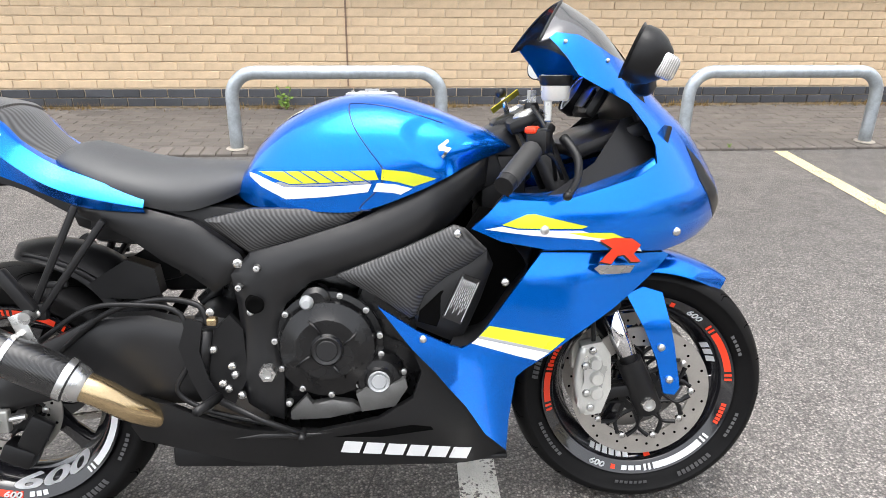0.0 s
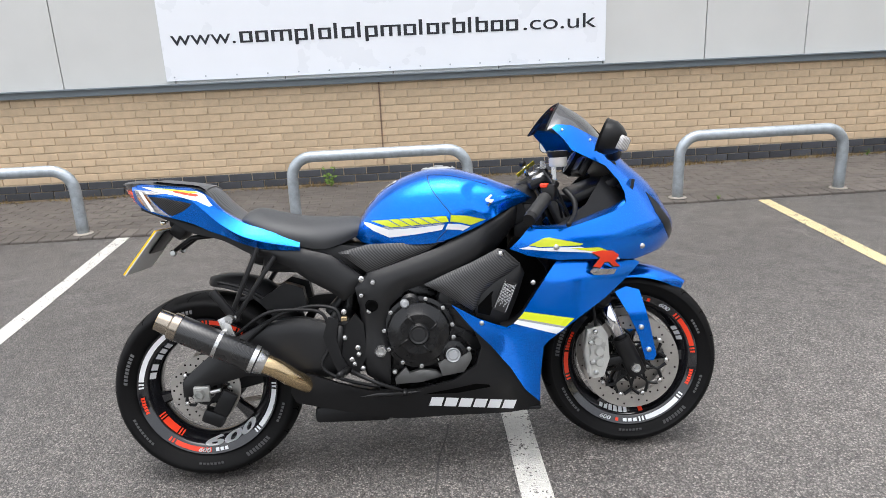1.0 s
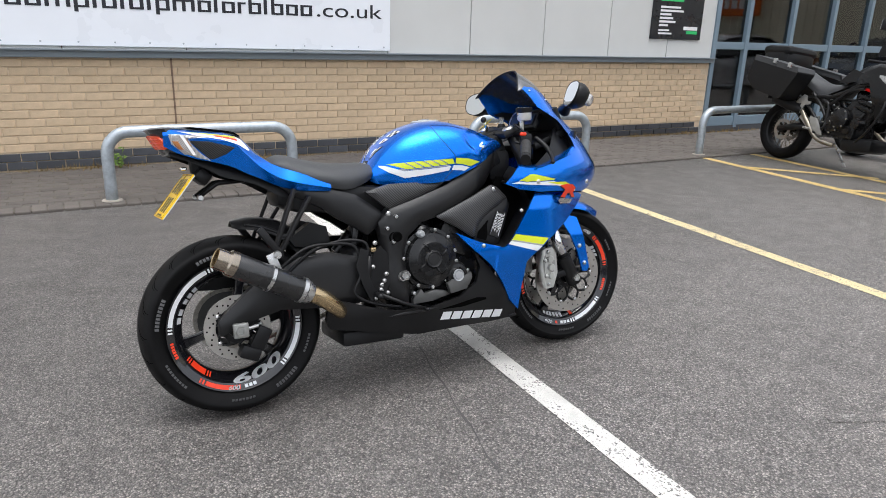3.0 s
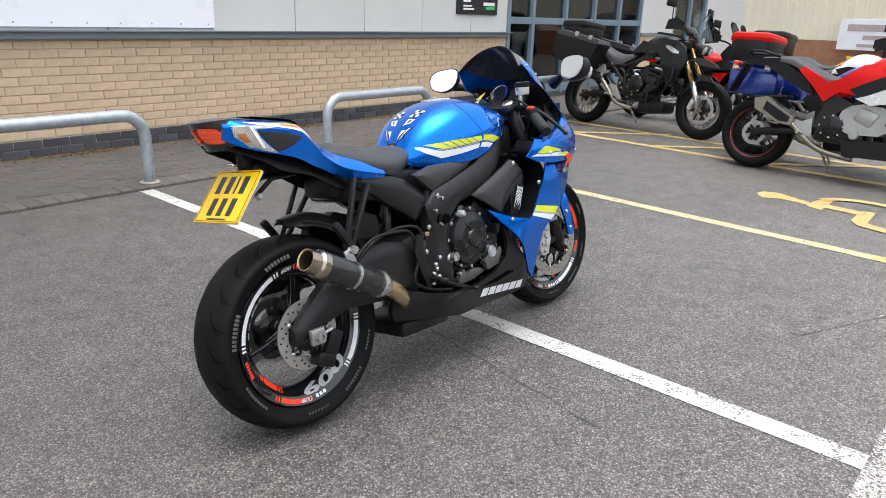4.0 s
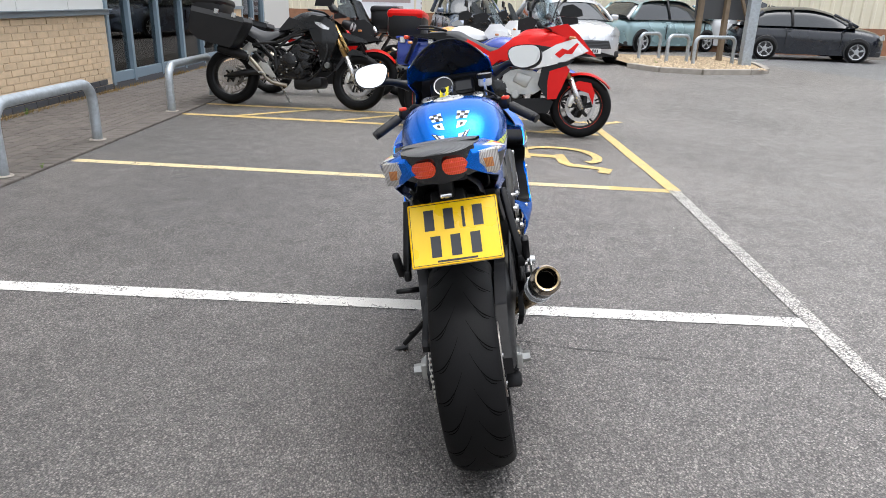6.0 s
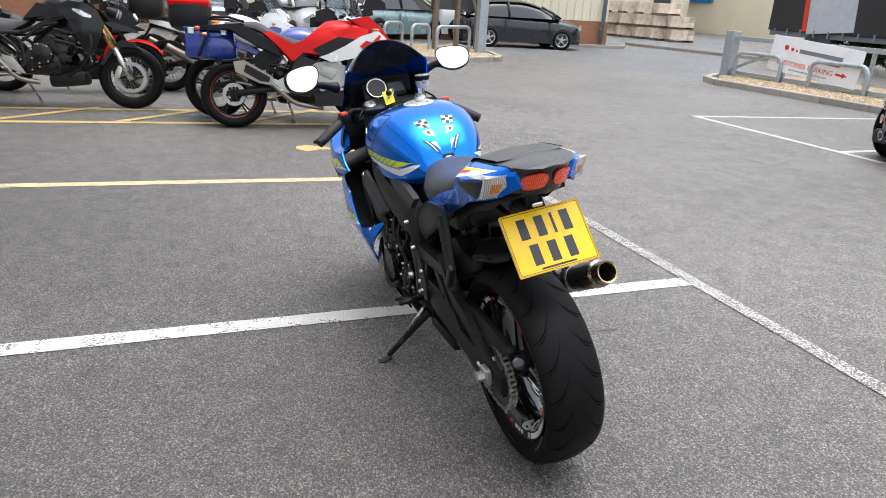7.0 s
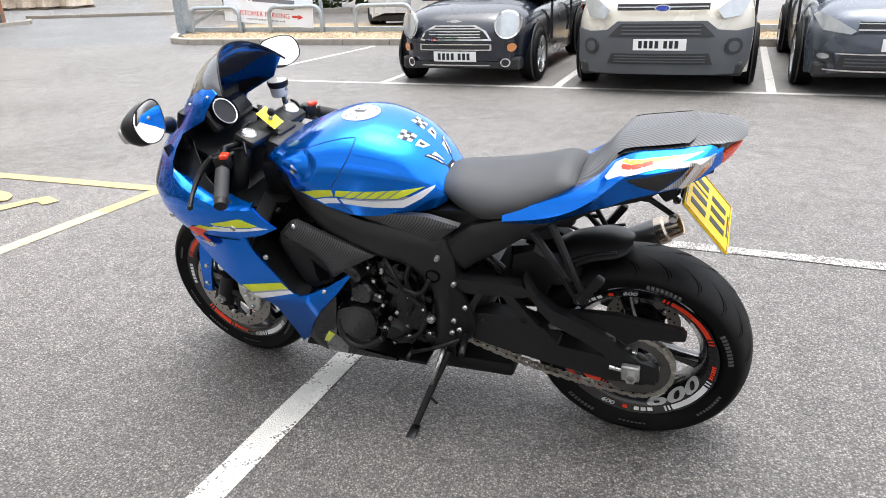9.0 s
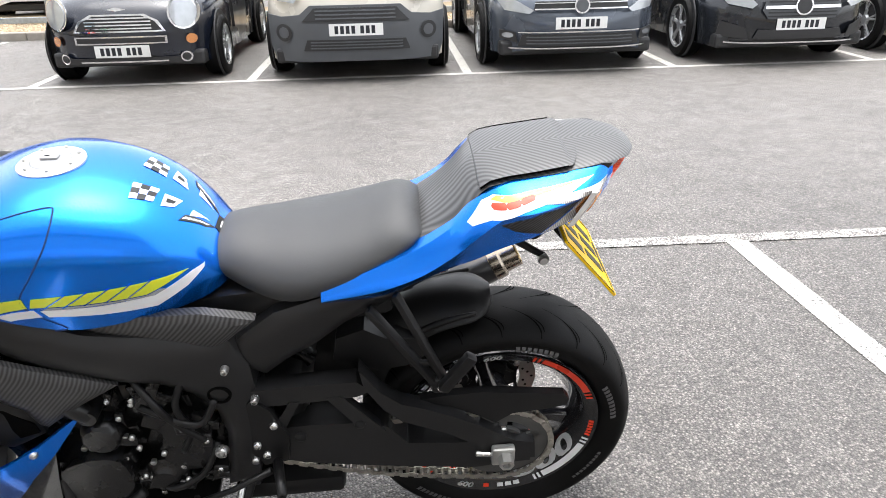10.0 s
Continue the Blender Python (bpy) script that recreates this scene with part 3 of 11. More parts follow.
add_box(bm, (-0.28, -0.0112, 0.62), (0.16, 0.002, 0.1))
add_box(bm, (0.1, -0.0112, 0.66), (0.5, 0.002, 0.07))
pieces("logo_shape", bm, M_SIGNGREEN, bsign)

# ---- window front beyond the brick ----
WX = [6.79, 7.44, 8.41, 9.37, 10.3, 11.2]
win = tagged(new("window_1"), "tall grey-framed shop window with dark glass", "window", kind="structure")
for x in WX:
    part("window_frame", box((x, 6.06, 1.55), (0.075, 0.09, 2.95), 0.006), M_FRAME, win)
for z, h in ((0.17, 0.13), (1.22, 0.1), (2.35, 0.09), (3.0, 0.12)):
    part("window_rail", box(((WX[0] + WX[-1]) / 2, 6.065, z), (WX[-1] - WX[0], 0.07, h), 0.006), M_FRAME, win)
for a, b in zip(WX, WX[1:]):
    for z0, z1 in ((0.24, 1.17), (1.27, 2.3), (2.4, 2.94)):
        pane = part("pane", box(((a + b) / 2, 6.08, (z0 + z1) / 2), (b - a - 0.08, 0.012, z1 - z0)), M_GLASS, win)
        pane.visible_shadow = False
tagged(part("window_plinth", box((9.0, 6.12, 0.055), (4.5, 0.2, 0.1)), M_DARK_BRICK), "dark brick plinth below the shop window", "plinth", kind="structure")
pier = tagged(part("wall_pier", box((11.95, 6.16, 0.5), (1.42, 0.3, 1.0)), M_BRICK), "brick pier with grey cladding above", "wall", kind="structure")
part("panel", box((11.95, 6.1, 2.3), (1.5, 0.2, 2.55), 0.01), M_CLAD, pier)
part("sill", box((11.95, 6.05, 1.02), (1.52, 0.16, 0.06), 0.005), M_TRIM, pier)
door = tagged(new("door_1"), "grey-framed glazed shop door", "door", kind="structure")
for x in (12.75, 13.6, 14.45):
    part("door_frame", box((x, 6.06, 1.5), (0.09, 0.09, 3.0), 0.006), M_FRAME, door)
for z in (0.08, 2.2, 3.0):
    part("door_rail", box((13.6, 6.06, z), (1.75, 0.08, 0.12), 0.006), M_FRAME, door)
for x in (13.17, 14.03):
    part("pane", box((x, 6.08, 1.5), (0.82, 0.012, 2.8)), M_GLASS, door).visible_shadow = False
# also carried up unseen to 8 m to block sky light
tagged(part("wall_end", box((15.75, 6.16, 4.0), (2.5, 0.3, 8.0)), M_CLAD), "pale grey cladding at the end of the showroom", "wall", kind="structure")
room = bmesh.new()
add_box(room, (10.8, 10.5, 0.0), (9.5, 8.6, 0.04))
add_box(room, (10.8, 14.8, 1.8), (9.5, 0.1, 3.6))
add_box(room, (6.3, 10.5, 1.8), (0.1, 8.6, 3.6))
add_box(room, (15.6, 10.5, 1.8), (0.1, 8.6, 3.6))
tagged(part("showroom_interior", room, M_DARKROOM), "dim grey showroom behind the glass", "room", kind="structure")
tagged(part("roof", box((5.0, 10.5, 4.75), (24, 9.2, 0.2)), M_TRIM), "flat grey showroom roof", "roof", kind="structure")
# unseen height above the windows, added to block sky light
tagged(part("wall_above_windows", box((12.0, 6.18, 5.5), (10.3, 0.24, 4.9)), M_CLAD), "pale grey cladding above the shop windows", "wall", kind="structure")

# ---- steel hoops at the pavement edge ----
def hoop(x, y, length, height, label, turn=0, r=0.043, corner=0.16, group="cycle hoops along the wall"):
    ob = thing("steel_hoop", pose(x, y, 0, 0, 0, turn), label, "hoop barrier", group)
    h, c, q = height - r, corner, length / 2
    pts = [(-q, 0, -0.02), (-q, 0, 0.12), (-q, 0, h - c)]
    pts += [(-q + c * (1 - math.cos(a)), 0, h - c + c * math.sin(a)) for a in (radians(90 * i / 8) for i in range(1, 9))]
    pts += [(q - c * (1 - math.cos(a)), 0, h - c + c * math.sin(a)) for a in (radians(90 - 90 * i / 8) for i in range(0, 9))]
    pts += [(q, 0, 0.12), (q, 0, -0.02)]
    part("tube", tube(pts, r, 18), M_GALV, ob, smooth=True)
    for s in (-q, q):
        part("collar", lathe([(r, 0.0), (r + 0.03, 0.0), (r + 0.025, 0.006), (r, 0.008)], 20, pose(s, 0, 0.024, 90)), M_KERB, ob)
    return ob


for x in (-3.36, -0.346, 2.741, 5.813, 8.85):
    hoop(x, 4.613, 1.37, 0.565, "galvanised steel tube hoop at the pavement edge")

# ---- far side: kerbed island, railings, notice ----
def kerb_run(pts, label):
    ob = tagged(new("kerb"), label, "kerb", kind="structure")
    for a, b in zip(pts, pts[1:]):
        a, b = Vector((*a, 0)), Vector((*b, 0))
        k = max(1, round((b - a).length / 0.9))
        ang = math.degrees(math.atan2(b.y - a.y, b.x - a.x))
        for i in range(k):
            p = a.lerp(b, (i + 0.5) / k)
            part("kerb_stone", box((p.x, p.y, 0.045), ((b - a).length / k - 0.012, 0.13, 0.13), 0.015, eul(0, 0, ang)), M_KERB, ob)


kerb_run([(9.8, -9.0), (9.2, -8.2), (8.6, -7.95), (6.2, -8.05), (-12, -8.3)], "weathered concrete kerb along the gravel strip")
bm = bmesh.new()
add_grid(bm, [[(9.7, -9.0, 0.07), (8.6, -8.0, 0.07), (-12, -8.35, 0.07)], [(10.0, -11.0, 0.09), (8.4, -11.2, 0.09), (-12, -11.4, 0.09)]])
tagged(part("gravel_strip", bm, M_GRAVELBED), "brown gravel strip behind the kerb", "gravel", kind="structure")


def pebbles(name, region, n, label, seed, smin=0.015, smax=0.04):
    rng, verts, faces = random.Random(seed), [], []
    for _ in range(n):
        x, y, z = region(rng)
        s, a = rng.uniform(smin, smax), rng.uniform(0, 6)
        k = len(verts)
        for i in range(5):
            t = a + i * 1.2566
            verts.append((x + s * math.cos(t) * rng.uniform(0.7, 1.1), y + s * math.sin(t) * rng.uniform(0.7, 1.1), z))
        verts.append((x, y, z + s * 0.8))
        faces += [(k + i, k + (i + 1) % 5, k + 5) for i in range(5)]
    me = bpy.data.meshes.new(name)
    me.from_pydata(verts, [], faces)
    me.materials.append(M_GRAVEL)
    return tagged(new(name, me), label, "gravel", kind="stuff")


pebbles("gravel_stones", lambda r: ((lambda x: (x, r.uniform(-10.5, -8.2), 0.075))(r.uniform(-6, 9.2))), 9000, "loose pale brown gravel stones", 3)
kerb_run([(13.2, -2.35), (12.35, -2.8), (12.1, -3.6), (12.45, -4.7), (12.9, -5.25), (14.2, -5.6), (17, -5.7)], "rounded concrete kerb of the gravel island")
bm = bmesh.new()
add_grid(bm, [[(13.2, -2.4, 0.08), (12.4, -2.9, 0.08), (12.2, -3.6, 0.08), (12.55, -4.6, 0.08), (13.0, -5.2, 0.08), (14.2, -5.5, 0.08)], [(16.2, -2.1, 0.1), (16.2, -2.9, 0.1), (16.2, -3.6, 0.1), (16.2, -4.5, 0.1), (16.2, -5.2, 0.1), (17, -5.6, 0.1)]])
tagged(part("gravel_island", bm, M_GRAVELBED), "gravel island with weeds behind a kerb", "gravel", kind="structure")
pebbles("gravel_stones", lambda r: ((lambda x: (x, r.uniform(-5.1, -2.6), 0.09))(r.uniform(12.5, 15.6))), 3000, "loose pale brown gravel stones", 4, 0.02, 0.05)
for x, y, w, t in ((14.85, -3.2, 0.65, 120), (14.1, -3.65, 0.65, 120), (13.75, -4.37, 1.1, 112)):
    hoop(x, y, w, 0.72, "galvanised steel hoop on the gravel island", t, 0.04, 0.14, "hoops on the gravel island")
post = thing("steel_post", pose(13.65, -5.05, 0), "square galvanised steel post on the gravel island", "post")
part("post", box((0, 0, 0.8), (0.22, 0.22, 1.6), 0.01), M_GALV, post)
part("cap", box((0, 0, 1.61), (0.25, 0.25, 0.03), 0.006), M_GALV, post)
board = thing("notice_board", pose(14.85, -4.85, 0, 0, 0, 112), "dark notice board seen from behind on timber posts", "notice board")
for s in (-0.75, 0.0, 0.75):
    part("post", box((s, 0.06, 1.4), (0.12, 0.1, 2.8), 0.01), M_WOODPOST, board)
part("board", box((0, 0, 2.0), (1.7, 0.04, 1.9), 0.01), M_DARKBOARD, board)
part("brace", box((-0.35, 0.12, 1.55), (0.08, 0.05, 1.7), 0.01, eul(0, 28, 0)), M_WOODPOST, board)

gate = thing("steel_railing", pose(9.95, -9.42, 0), "grey-blue painted steel railing with a diagonal brace", "railing")
part("post", box((0, 0, 0.5), (0.22, 0.22, 1.0), 0.01), M_GALV, gate)
for z in (0.14, 0.86):
    part("rail", box((-10, 0, z), (20, 0.07, 0.09), 0.006), M_GALV, gate)
part("brace", box((-0.85, 0.0, 0.5), (1.75, 0.05, 0.06), 0.005, eul(0, 23, 0)), M_GALV, gate)
for i in range(1, 11):
    part("upright", box((-1.55 - (i - 1) * 1.9, 0, 0.5), (0.06, 0.06, 0.72), 0.005), M_GALV, gate)
for i in range(9):
    hoop(9.0 - i * 1.95, -9.3, 1.15, 0.62, "galvanised steel hoop on the gravel strip", 4, 0.04, 0.16, "hoops on the gravel strip")
csign = thing("parking_sign", pose(7.75, -9.376, 0.25, 0, 4.5, 180), "white customer parking sign with red writing on the railing", "sign")
part("board", box((0, 0, 0.33), (2.12, 0.02, 0.68), 0.003), M_SIGN, csign)
part("lettering", fit_text("CUSTOMER PARKING", -0.83, 0.52, 0.135, 0.135, -0.0112), M_SIGNRED, csign)
part("lettering", fit_text("turn left and drive to top end", -0.5, 0.4, 0.055, 0.06, -0.0112), M_INK, csign)
bm = bmesh.new()
add_box(bm, (0.66, -0.0112, 0.18), (0.16, 0.002, 0.04))
vs = [bm.verts.new(p) for p in ((0.72, -0.0114, 0.13), (0.84, -0.0114, 0.18), (0.72, -0.0114, 0.23))]
bm.faces.new(vs)
for x, r in ((-0.68, 0.05), (-0.53, 0.036), (-0.42, 0.024)):
    add_lathe(bm, [(0, -0.001), (r, -0.001), (r, 0.001)], 16, pose(x, -0.0112, 0.47 - (0.05 - r)))
pieces("arrow_mark", bm, M_SIGNRED, csign)
bm = bmesh.new()
add_box(bm, (0.15, -0.0112, 0.45), (1.0, 0.002, 0.075))
add_box(bm, (0.4, -0.0112, 0.33), (0.45, 0.002, 0.05))
pieces("name_bar", bm, mat("grey_lettering", (0.2, 0.2, 0.21), 0.5), csign)

# ---- distance: buildings, trailer, stacks, hedge ----
def corrugated(name, a, b, z0, z1, label, pitch=0.3, depth=0.05):
    """Upright ribbed cladding from a to b."""
    a, b = Vector((*a, 0)), Vector((*b, 0))
    d = (b - a).normalized()
    nrm = Vector((d.y, -d.x, 0))
    n = int((b - a).length / pitch)
    rows = [[], []]
    for i in range(n):
        for f, o in ((0.0, 0), (0.55, 0), (0.65, depth), (0.9, depth), (1.0, 0)):
            p = a + d * (i + f) * pitch + nrm * o
            rows[0].append((p.x, p.y, z0))
            rows[1].append((p.x, p.y, z1))
    bm = bmesh.new()
    add_grid(bm, rows)
    for r in (rows[0][0], rows[0][-1]):
        pass
    q = [a + nrm * -0.1, b + nrm * -0.1, b + nrm * -8, a + nrm * -8]
    base = [bm.verts.new((p.x, p.y, z0)) for p in q]
    top = [bm.verts.new((p.x, p.y, z1)) for p in q]
    for i in range(4):
        bm.faces.new((base[i], base[(i + 1) % 4], top[(i + 1) % 4], top[i]))
    bm.faces.new(top)
    return part(name, bm, M_CREAM)


def shed(a, b, h, label):
    ob = tagged(new("building"), label, "building")
    c = corrugated("cladding", a, b, 0.85, h, label)
    c.parent = ob
    a, b = Vector((*a, 0)), Vector((*b, 0))
    d = (b - a).normalized()
    ang = math.degrees(math.atan2(d.y, d.x))
    nrm = Vector((d.y, -d.x, 0))
    p = (a + b) / 2 - nrm * 4
    part("brick_base", box((p.x, p.y, 0.42), ((b - a).length, 8.06, 0.86), 0, eul(0, 0, ang)), M_FARBRICK, ob)
    p = (a + b) / 2 - nrm * 3.9
    part("roof", box((p.x, p.y, h + 0.1), ((b - a).length + 0.3, 8.6, 0.2), 0.02, eul(0, 0, ang)), M_TRIM, ob)
    return ob


shed((24.2, 14), (23.2, 0.5), 7, "long cream corrugated shed with a low brick base")
shed((21.2, 0.2), (19.45, -12.6), 7, "cream corrugated building with brown brick base and drainpipe")
pipe = thing("drainpipe", pose(19.3, -12.3, 0), "dark grey drainpipe on the building corner", "drainpipe")
part("pipe", tube([(0, 0, 0.1), (0, 0, 7)], 0.07, 12), M_TRIM, pipe, smooth=True)
for z in (0.6, 2.4, 4.2):
    part("bracket", box((0.03, 0, z), (0.16, 0.18, 0.05), 0.01), M_TRIM, pipe)
pipe2 = copy_thing(pipe, pose(20.55, -4.2, 0))
banner = thing("shop_banner", pose(23.45, 3.42, 1.06, 0, 0, 274.2), "white banner with faded writing on the shed", "banner")
part("board", box((0, -0.12, 0), (3.35, 0.04, 0.92), 0.01), M_SIGN, banner)
bm = bmesh.new()
for z, x, w, h in ((0.2, -0.6, 1.7, 0.2), (-0.08, -0.5, 1.0, 0.13), (-0.32, -0.45, 1.35, 0.09), (0.28, 1.02, 0.84, 0.07), (0.1, 1.08, 0.94, 0.07), (-0.07, 1.02, 0.78, 0.07), (-0.24, 1.1, 0.88, 0.07)):
    add_box(bm, (x, -0.145, z), (w, 0.01, h))
pieces("writing_bar", bm, mat("faded_writing", (0.45, 0.36, 0.36), 0.6), banner)
banner2 = thing("shop_banner", pose(23.35, 2.2, 2.7, 0, 0, 274.2), "white banner with an orange strip above the faded banner", "banner")
part("board", box((0, -0.12, 0), (2.65, 0.04, 1.3), 0.01), M_SIGN, banner2)
part("strip", box((0, -0.145, -0.58), (2.65, 0.012, 0.13)), M_ORANGE, banner2)
bm = bmesh.new()
for i in range(3):
    add_box(bm, (0, -0.145, 0.3 - i * 0.27), (2.1 - i * 0.3, 0.01, 0.1))
pieces("writing_bar", bm, mat("grey_writing", (0.25, 0.25, 0.27), 0.6), banner2)
ob_sign = thing("shop_sign", pose(20.35, -5.4, 2.6, 0, 0, 263), "orange shop sign on the cream building", "sign")
part("board", box((0, -0.15, 0), (3.2, 0.06, 0.9), 0.02), M_ORANGE, ob_sign)
part("letter_bars", bars_bm([(0.2, 0, 1)] * 7, 0.4, 0.1, 0.01), M_SIGNWHITE, ob_sign).matrix_basis = pose(-1.0, -0.19, -0.2)

kerb_run([(18.9, -9.6), (18.6, -12.7), (19.3, -13.3)], "kerb round the corner of the cream building")
kerb_run([(21, -14.6), (18, -15.2), (15, -15.8), (2, -16.5)], "kerb on the far side of the road")
rng = random.Random(11)


def brick_pallet(x, y, z, a, seed):
    r = random.Random(seed)
    ob = thing("brick_pallet", pose(x, y, z, 0, 0, a), "wrapped pallet of pale bricks", "pallet", "stacked brick pallets")
    part("pallet", join(box((0, 0, 0.03), (1.1, 1.1, 0.03)), box((0, -0.45, 0.08), (1.1, 0.1, 0.08)), box((0, 0.45, 0.08), (1.1, 0.1, 0.08))), M_WOODPOST, ob)
    bm = bmesh.new()
    for k in range(2):
        for i in range(4):
            for j in (0, 1, 2, 3):
                if i in (0, 3) or j in (0, 3) or k == 1:
                    add_box(bm, (-0.39 + i * 0.26 + r.uniform(-0.01, 0.01), -0.39 + j * 0.26, 0.22 + k * 0.225), (0.25, 0.25, 0.22))
    part("brick_load", bm, M_STACK, ob)


for i in range(6):
    bx, by = 30.4 - i * 1.08, -19.4 - i * 0.2
    for k in range(3 if i != 5 else 2):
        brick_pallet(bx + rng.uniform(-0.06, 0.06), by + rng.uniform(-0.06, 0.06), k * 0.56, -20 + rng.uniform(-4, 4), i * 5 + k)
yard = shed((41, -18), (32.9, -26.7), 7, "cream corrugated warehouse behind the brick pallets")
# dark box set on the wall stands for the unlit inside of a doorway
part("doorway", box((33.6, -25.83, 2.2), (0.95, 0.12, 4.0), 0, eul(0, 0, 47)), M_DARKBOARD, yard, "dark panel painted as the shade inside an open doorway")
store = tagged(new("building"), "cream far building with a blue sign", "building")
part("wall", box((28, -38, 3.5), (34, 8, 7)), M_CREAM, store)
part("door", box((22, -33.98, 1.6), (6, 0.1, 3.2)), M_DARKBOARD, store)
part("sign", box((40.2, -33.9, 2.75), (3.4, 0.15, 1.4), 0.02), M_BLUESIGN, store)
part("lettering", place(bars_bm([(0.14, 0, 1)] * 11, 0.25, 0.09, 0.02), pose(41.6, -33.8, 2.3, 0, 0, 180)), M_SIGNWHITE, store)
part("roof", box((28, -38, 7.1), (34.5, 8.5, 0.25)), M_TRIM, store)


def leaf_cloud(name, centre, size, n, material, label, category, seed, leaf=0.09):
    r, verts, faces = random.Random(seed), [], []
    for _ in range(n):
        while True:
            u = Vector((r.uniform(-1, 1), r.uniform(-1, 1), r.uniform(-1, 1)))
            if 0.45 < u.length < 1.0 + 0.15 * noise.noise(u * 3):
                break
        p = Vector(centre) + Vector((u.x * size[0], u.y * size[1], u.z * size[2]))
        a = Vector((r.gauss(0, 1), r.gauss(0, 1), r.gauss(0, 1))).normalized() * leaf * r.uniform(0.6, 1.3)
        b = a.orthogonal().normalized() * leaf * 0.5
        k = len(verts)
        verts += [tuple(p - a), tuple(p + b), tuple(p + a), tuple(p - b)]
        faces.append((k, k + 1, k + 2, k + 3))
    me = bpy.data.meshes.new(name)
    me.from_pydata(verts, [], faces)
    me.materials.append(material)
    return tagged(new(name, me), label, category, kind="stuff")


for i in range(6):
    leaf_cloud("hedge", (13.5 - i * 2.2, -17.4 - 0.1 * i, 0.75), (1.5, 0.6, 0.8), 1500, M_LEAF, "low green hedge across the road", "hedge", 30 + i)
for i in range(10):
    leaf_cloud("tree_line", (70 - i * 3, 60 - i * 14, 5), (6, 8, 6), 900, M_LEAF, "distant green trees on a hillside", "trees", 50 + i, 0.9)

trailer = thing("lorry_trailer", pose(9.94, -17.2, 0, 0, 0, 0), "black curtain-sided lorry trailer with a red stripe", "lorry")
part("curtain", box((0, 0, 2.3), (11, 2.5, 2.7), 0.03), mat("black_curtain", (0.02, 0.02, 0.022), 0.55, var=0.3, scale=1.5, bump=0.1), trailer)
part("stripe", box((4.2, 1.255, 2.3), (0.16, 0.02, 2.66), 0, eul(0, 5, 0)), M_SIGNRED, trailer)
part("grey_panel", box((3.3, 1.256, 2.3), (1.6, 0.02, 2.66), 0, eul(0, 5, 0)), mat("grey_panel", (0.45, 0.48, 0.53), 0.5), trailer)
part("logo_shape", place(bars_bm([(0.3, 0, 1), (0.18, 0, 0.7), (0.18, 0, 0.7), (0.1, 0, 1)], 0.6, 0.06, 0.01), pose(5.35, 1.27, 1.9, 0, 0, 180)), M_SIGNWHITE, trailer)
part("chassis", box((0, 0, 0.88), (11, 2.3, 0.16), 0.01), M_TRIM, trailer)
for i in range(22):
    part("buckle", box((-5.3 + i * 0.5, 1.27, 0.92), (0.05, 0.03, 0.2), 0.004), M_TRIM, trailer)
for x in (-3.4, -2.1, 3.6):
    for s in (-1, 1):
        part("wheel", lathe([(0.0, -0.13), (0.28, -0.13), (0.3, -0.16), (0.5, -0.15), (0.52, 0), (0.5, 0.15), (0.3, 0.16), (0, 0.13)], 24, pose(x, s * 1.05, 0.52)), M_DARKBOARD, trailer, smooth=True)

# ---- pavement ----
PX0, PX1, PY0, PY1 = -6.4, 13.0, 4.52, 6.055
pave = tagged(part("pavement", box(((PX0 + PX1) / 2, (PY0 + PY1) / 2, -0.01), (PX1 - PX0, PY1 - PY0, 0.05)), M_SAND), "brownish clay block paving along the showroom wall", "pavement", kind="structure")

# moss and dry grass along the foot of the wall, one green weed
r, verts, faces = random.Random(5), [], []
for _ in range(5200):
    x = r.uniform(-6, 11)
    dens = noise.noise(Vector((x * 1.3, 0, 0))) + 0.35
    if r.random() > dens + 0.35:
        continue
    y, h = 6.01 - abs(r.gauss(0, 0.035)), r.uniform(0.008, 0.05) * (1 + max(0, dens))
    a = r.uniform(0, 6.28)
    w, lx, ly = 0.004, r.gauss(0, 0.02), -abs(r.gauss(0, 0.02))
    k = len(verts)
    verts += [(x - w * math.cos(a), y - w * math.sin(a), 0.01), (x + w * math.cos(a), y + w * math.sin(a), 0.01), (x + lx, y + ly, 0.01 + h)]
    faces.append((k, k + 1, k + 2))
me = bpy.data.meshes.new("dry_grass")
me.from_pydata(verts, [], faces)
me.materials.append(M_DRYGRASS)
tagged(new("dry_grass", me), "dry yellow grass and moss along the wall foot", "grass", kind="stuff")


def weed(x, y, h, n, seed):
    r, bm = random.Random(seed), bmesh.new()
    for i in range(n):
        a, q = r.uniform(0, 6.28), r.uniform(0.3, 1.0)
        top = Vector((x + math.cos(a) * h * 0.3 * q, y + math.sin(a) * h * 0.22 * q, h * q))
        add_tube(bm, [(x, y, 0.01), ((x + top.x) / 2, (y + top.y) / 2, top.z * 0.6), tuple(top)], [0.003, 0.002, 0.001], 4, 2)
        for k in range(4):
            p = Vector((x, y, 0.02)).lerp(top, 0.3 + 0.2 * k)
            d = Vector((r.gauss(0, 1), r.gauss(0, 1), r.uniform(0.1, 0.8))).normalized() * h * 0.2
            s = d.orthogonal().normalized() * h * 0.05
            bm.faces.new([bm.verts.new(v) for v in (p, p + d * 0.5 + s, p + d, p + d * 0.5 - s)])
    return tagged(part("weed", bm, M_WEED), "green weed growing from the paving", "weed")


weed(-0.86, 5.93, 0.24, 9, 1)
weed(2.35, 4.5, 0.05, 8, 2)
weed(4.6, 5.95, 0.1, 6, 3)
weed(13.4, -3.0, 0.2, 10, 4)
weed(13.1, -4.4, 0.16, 10, 5)

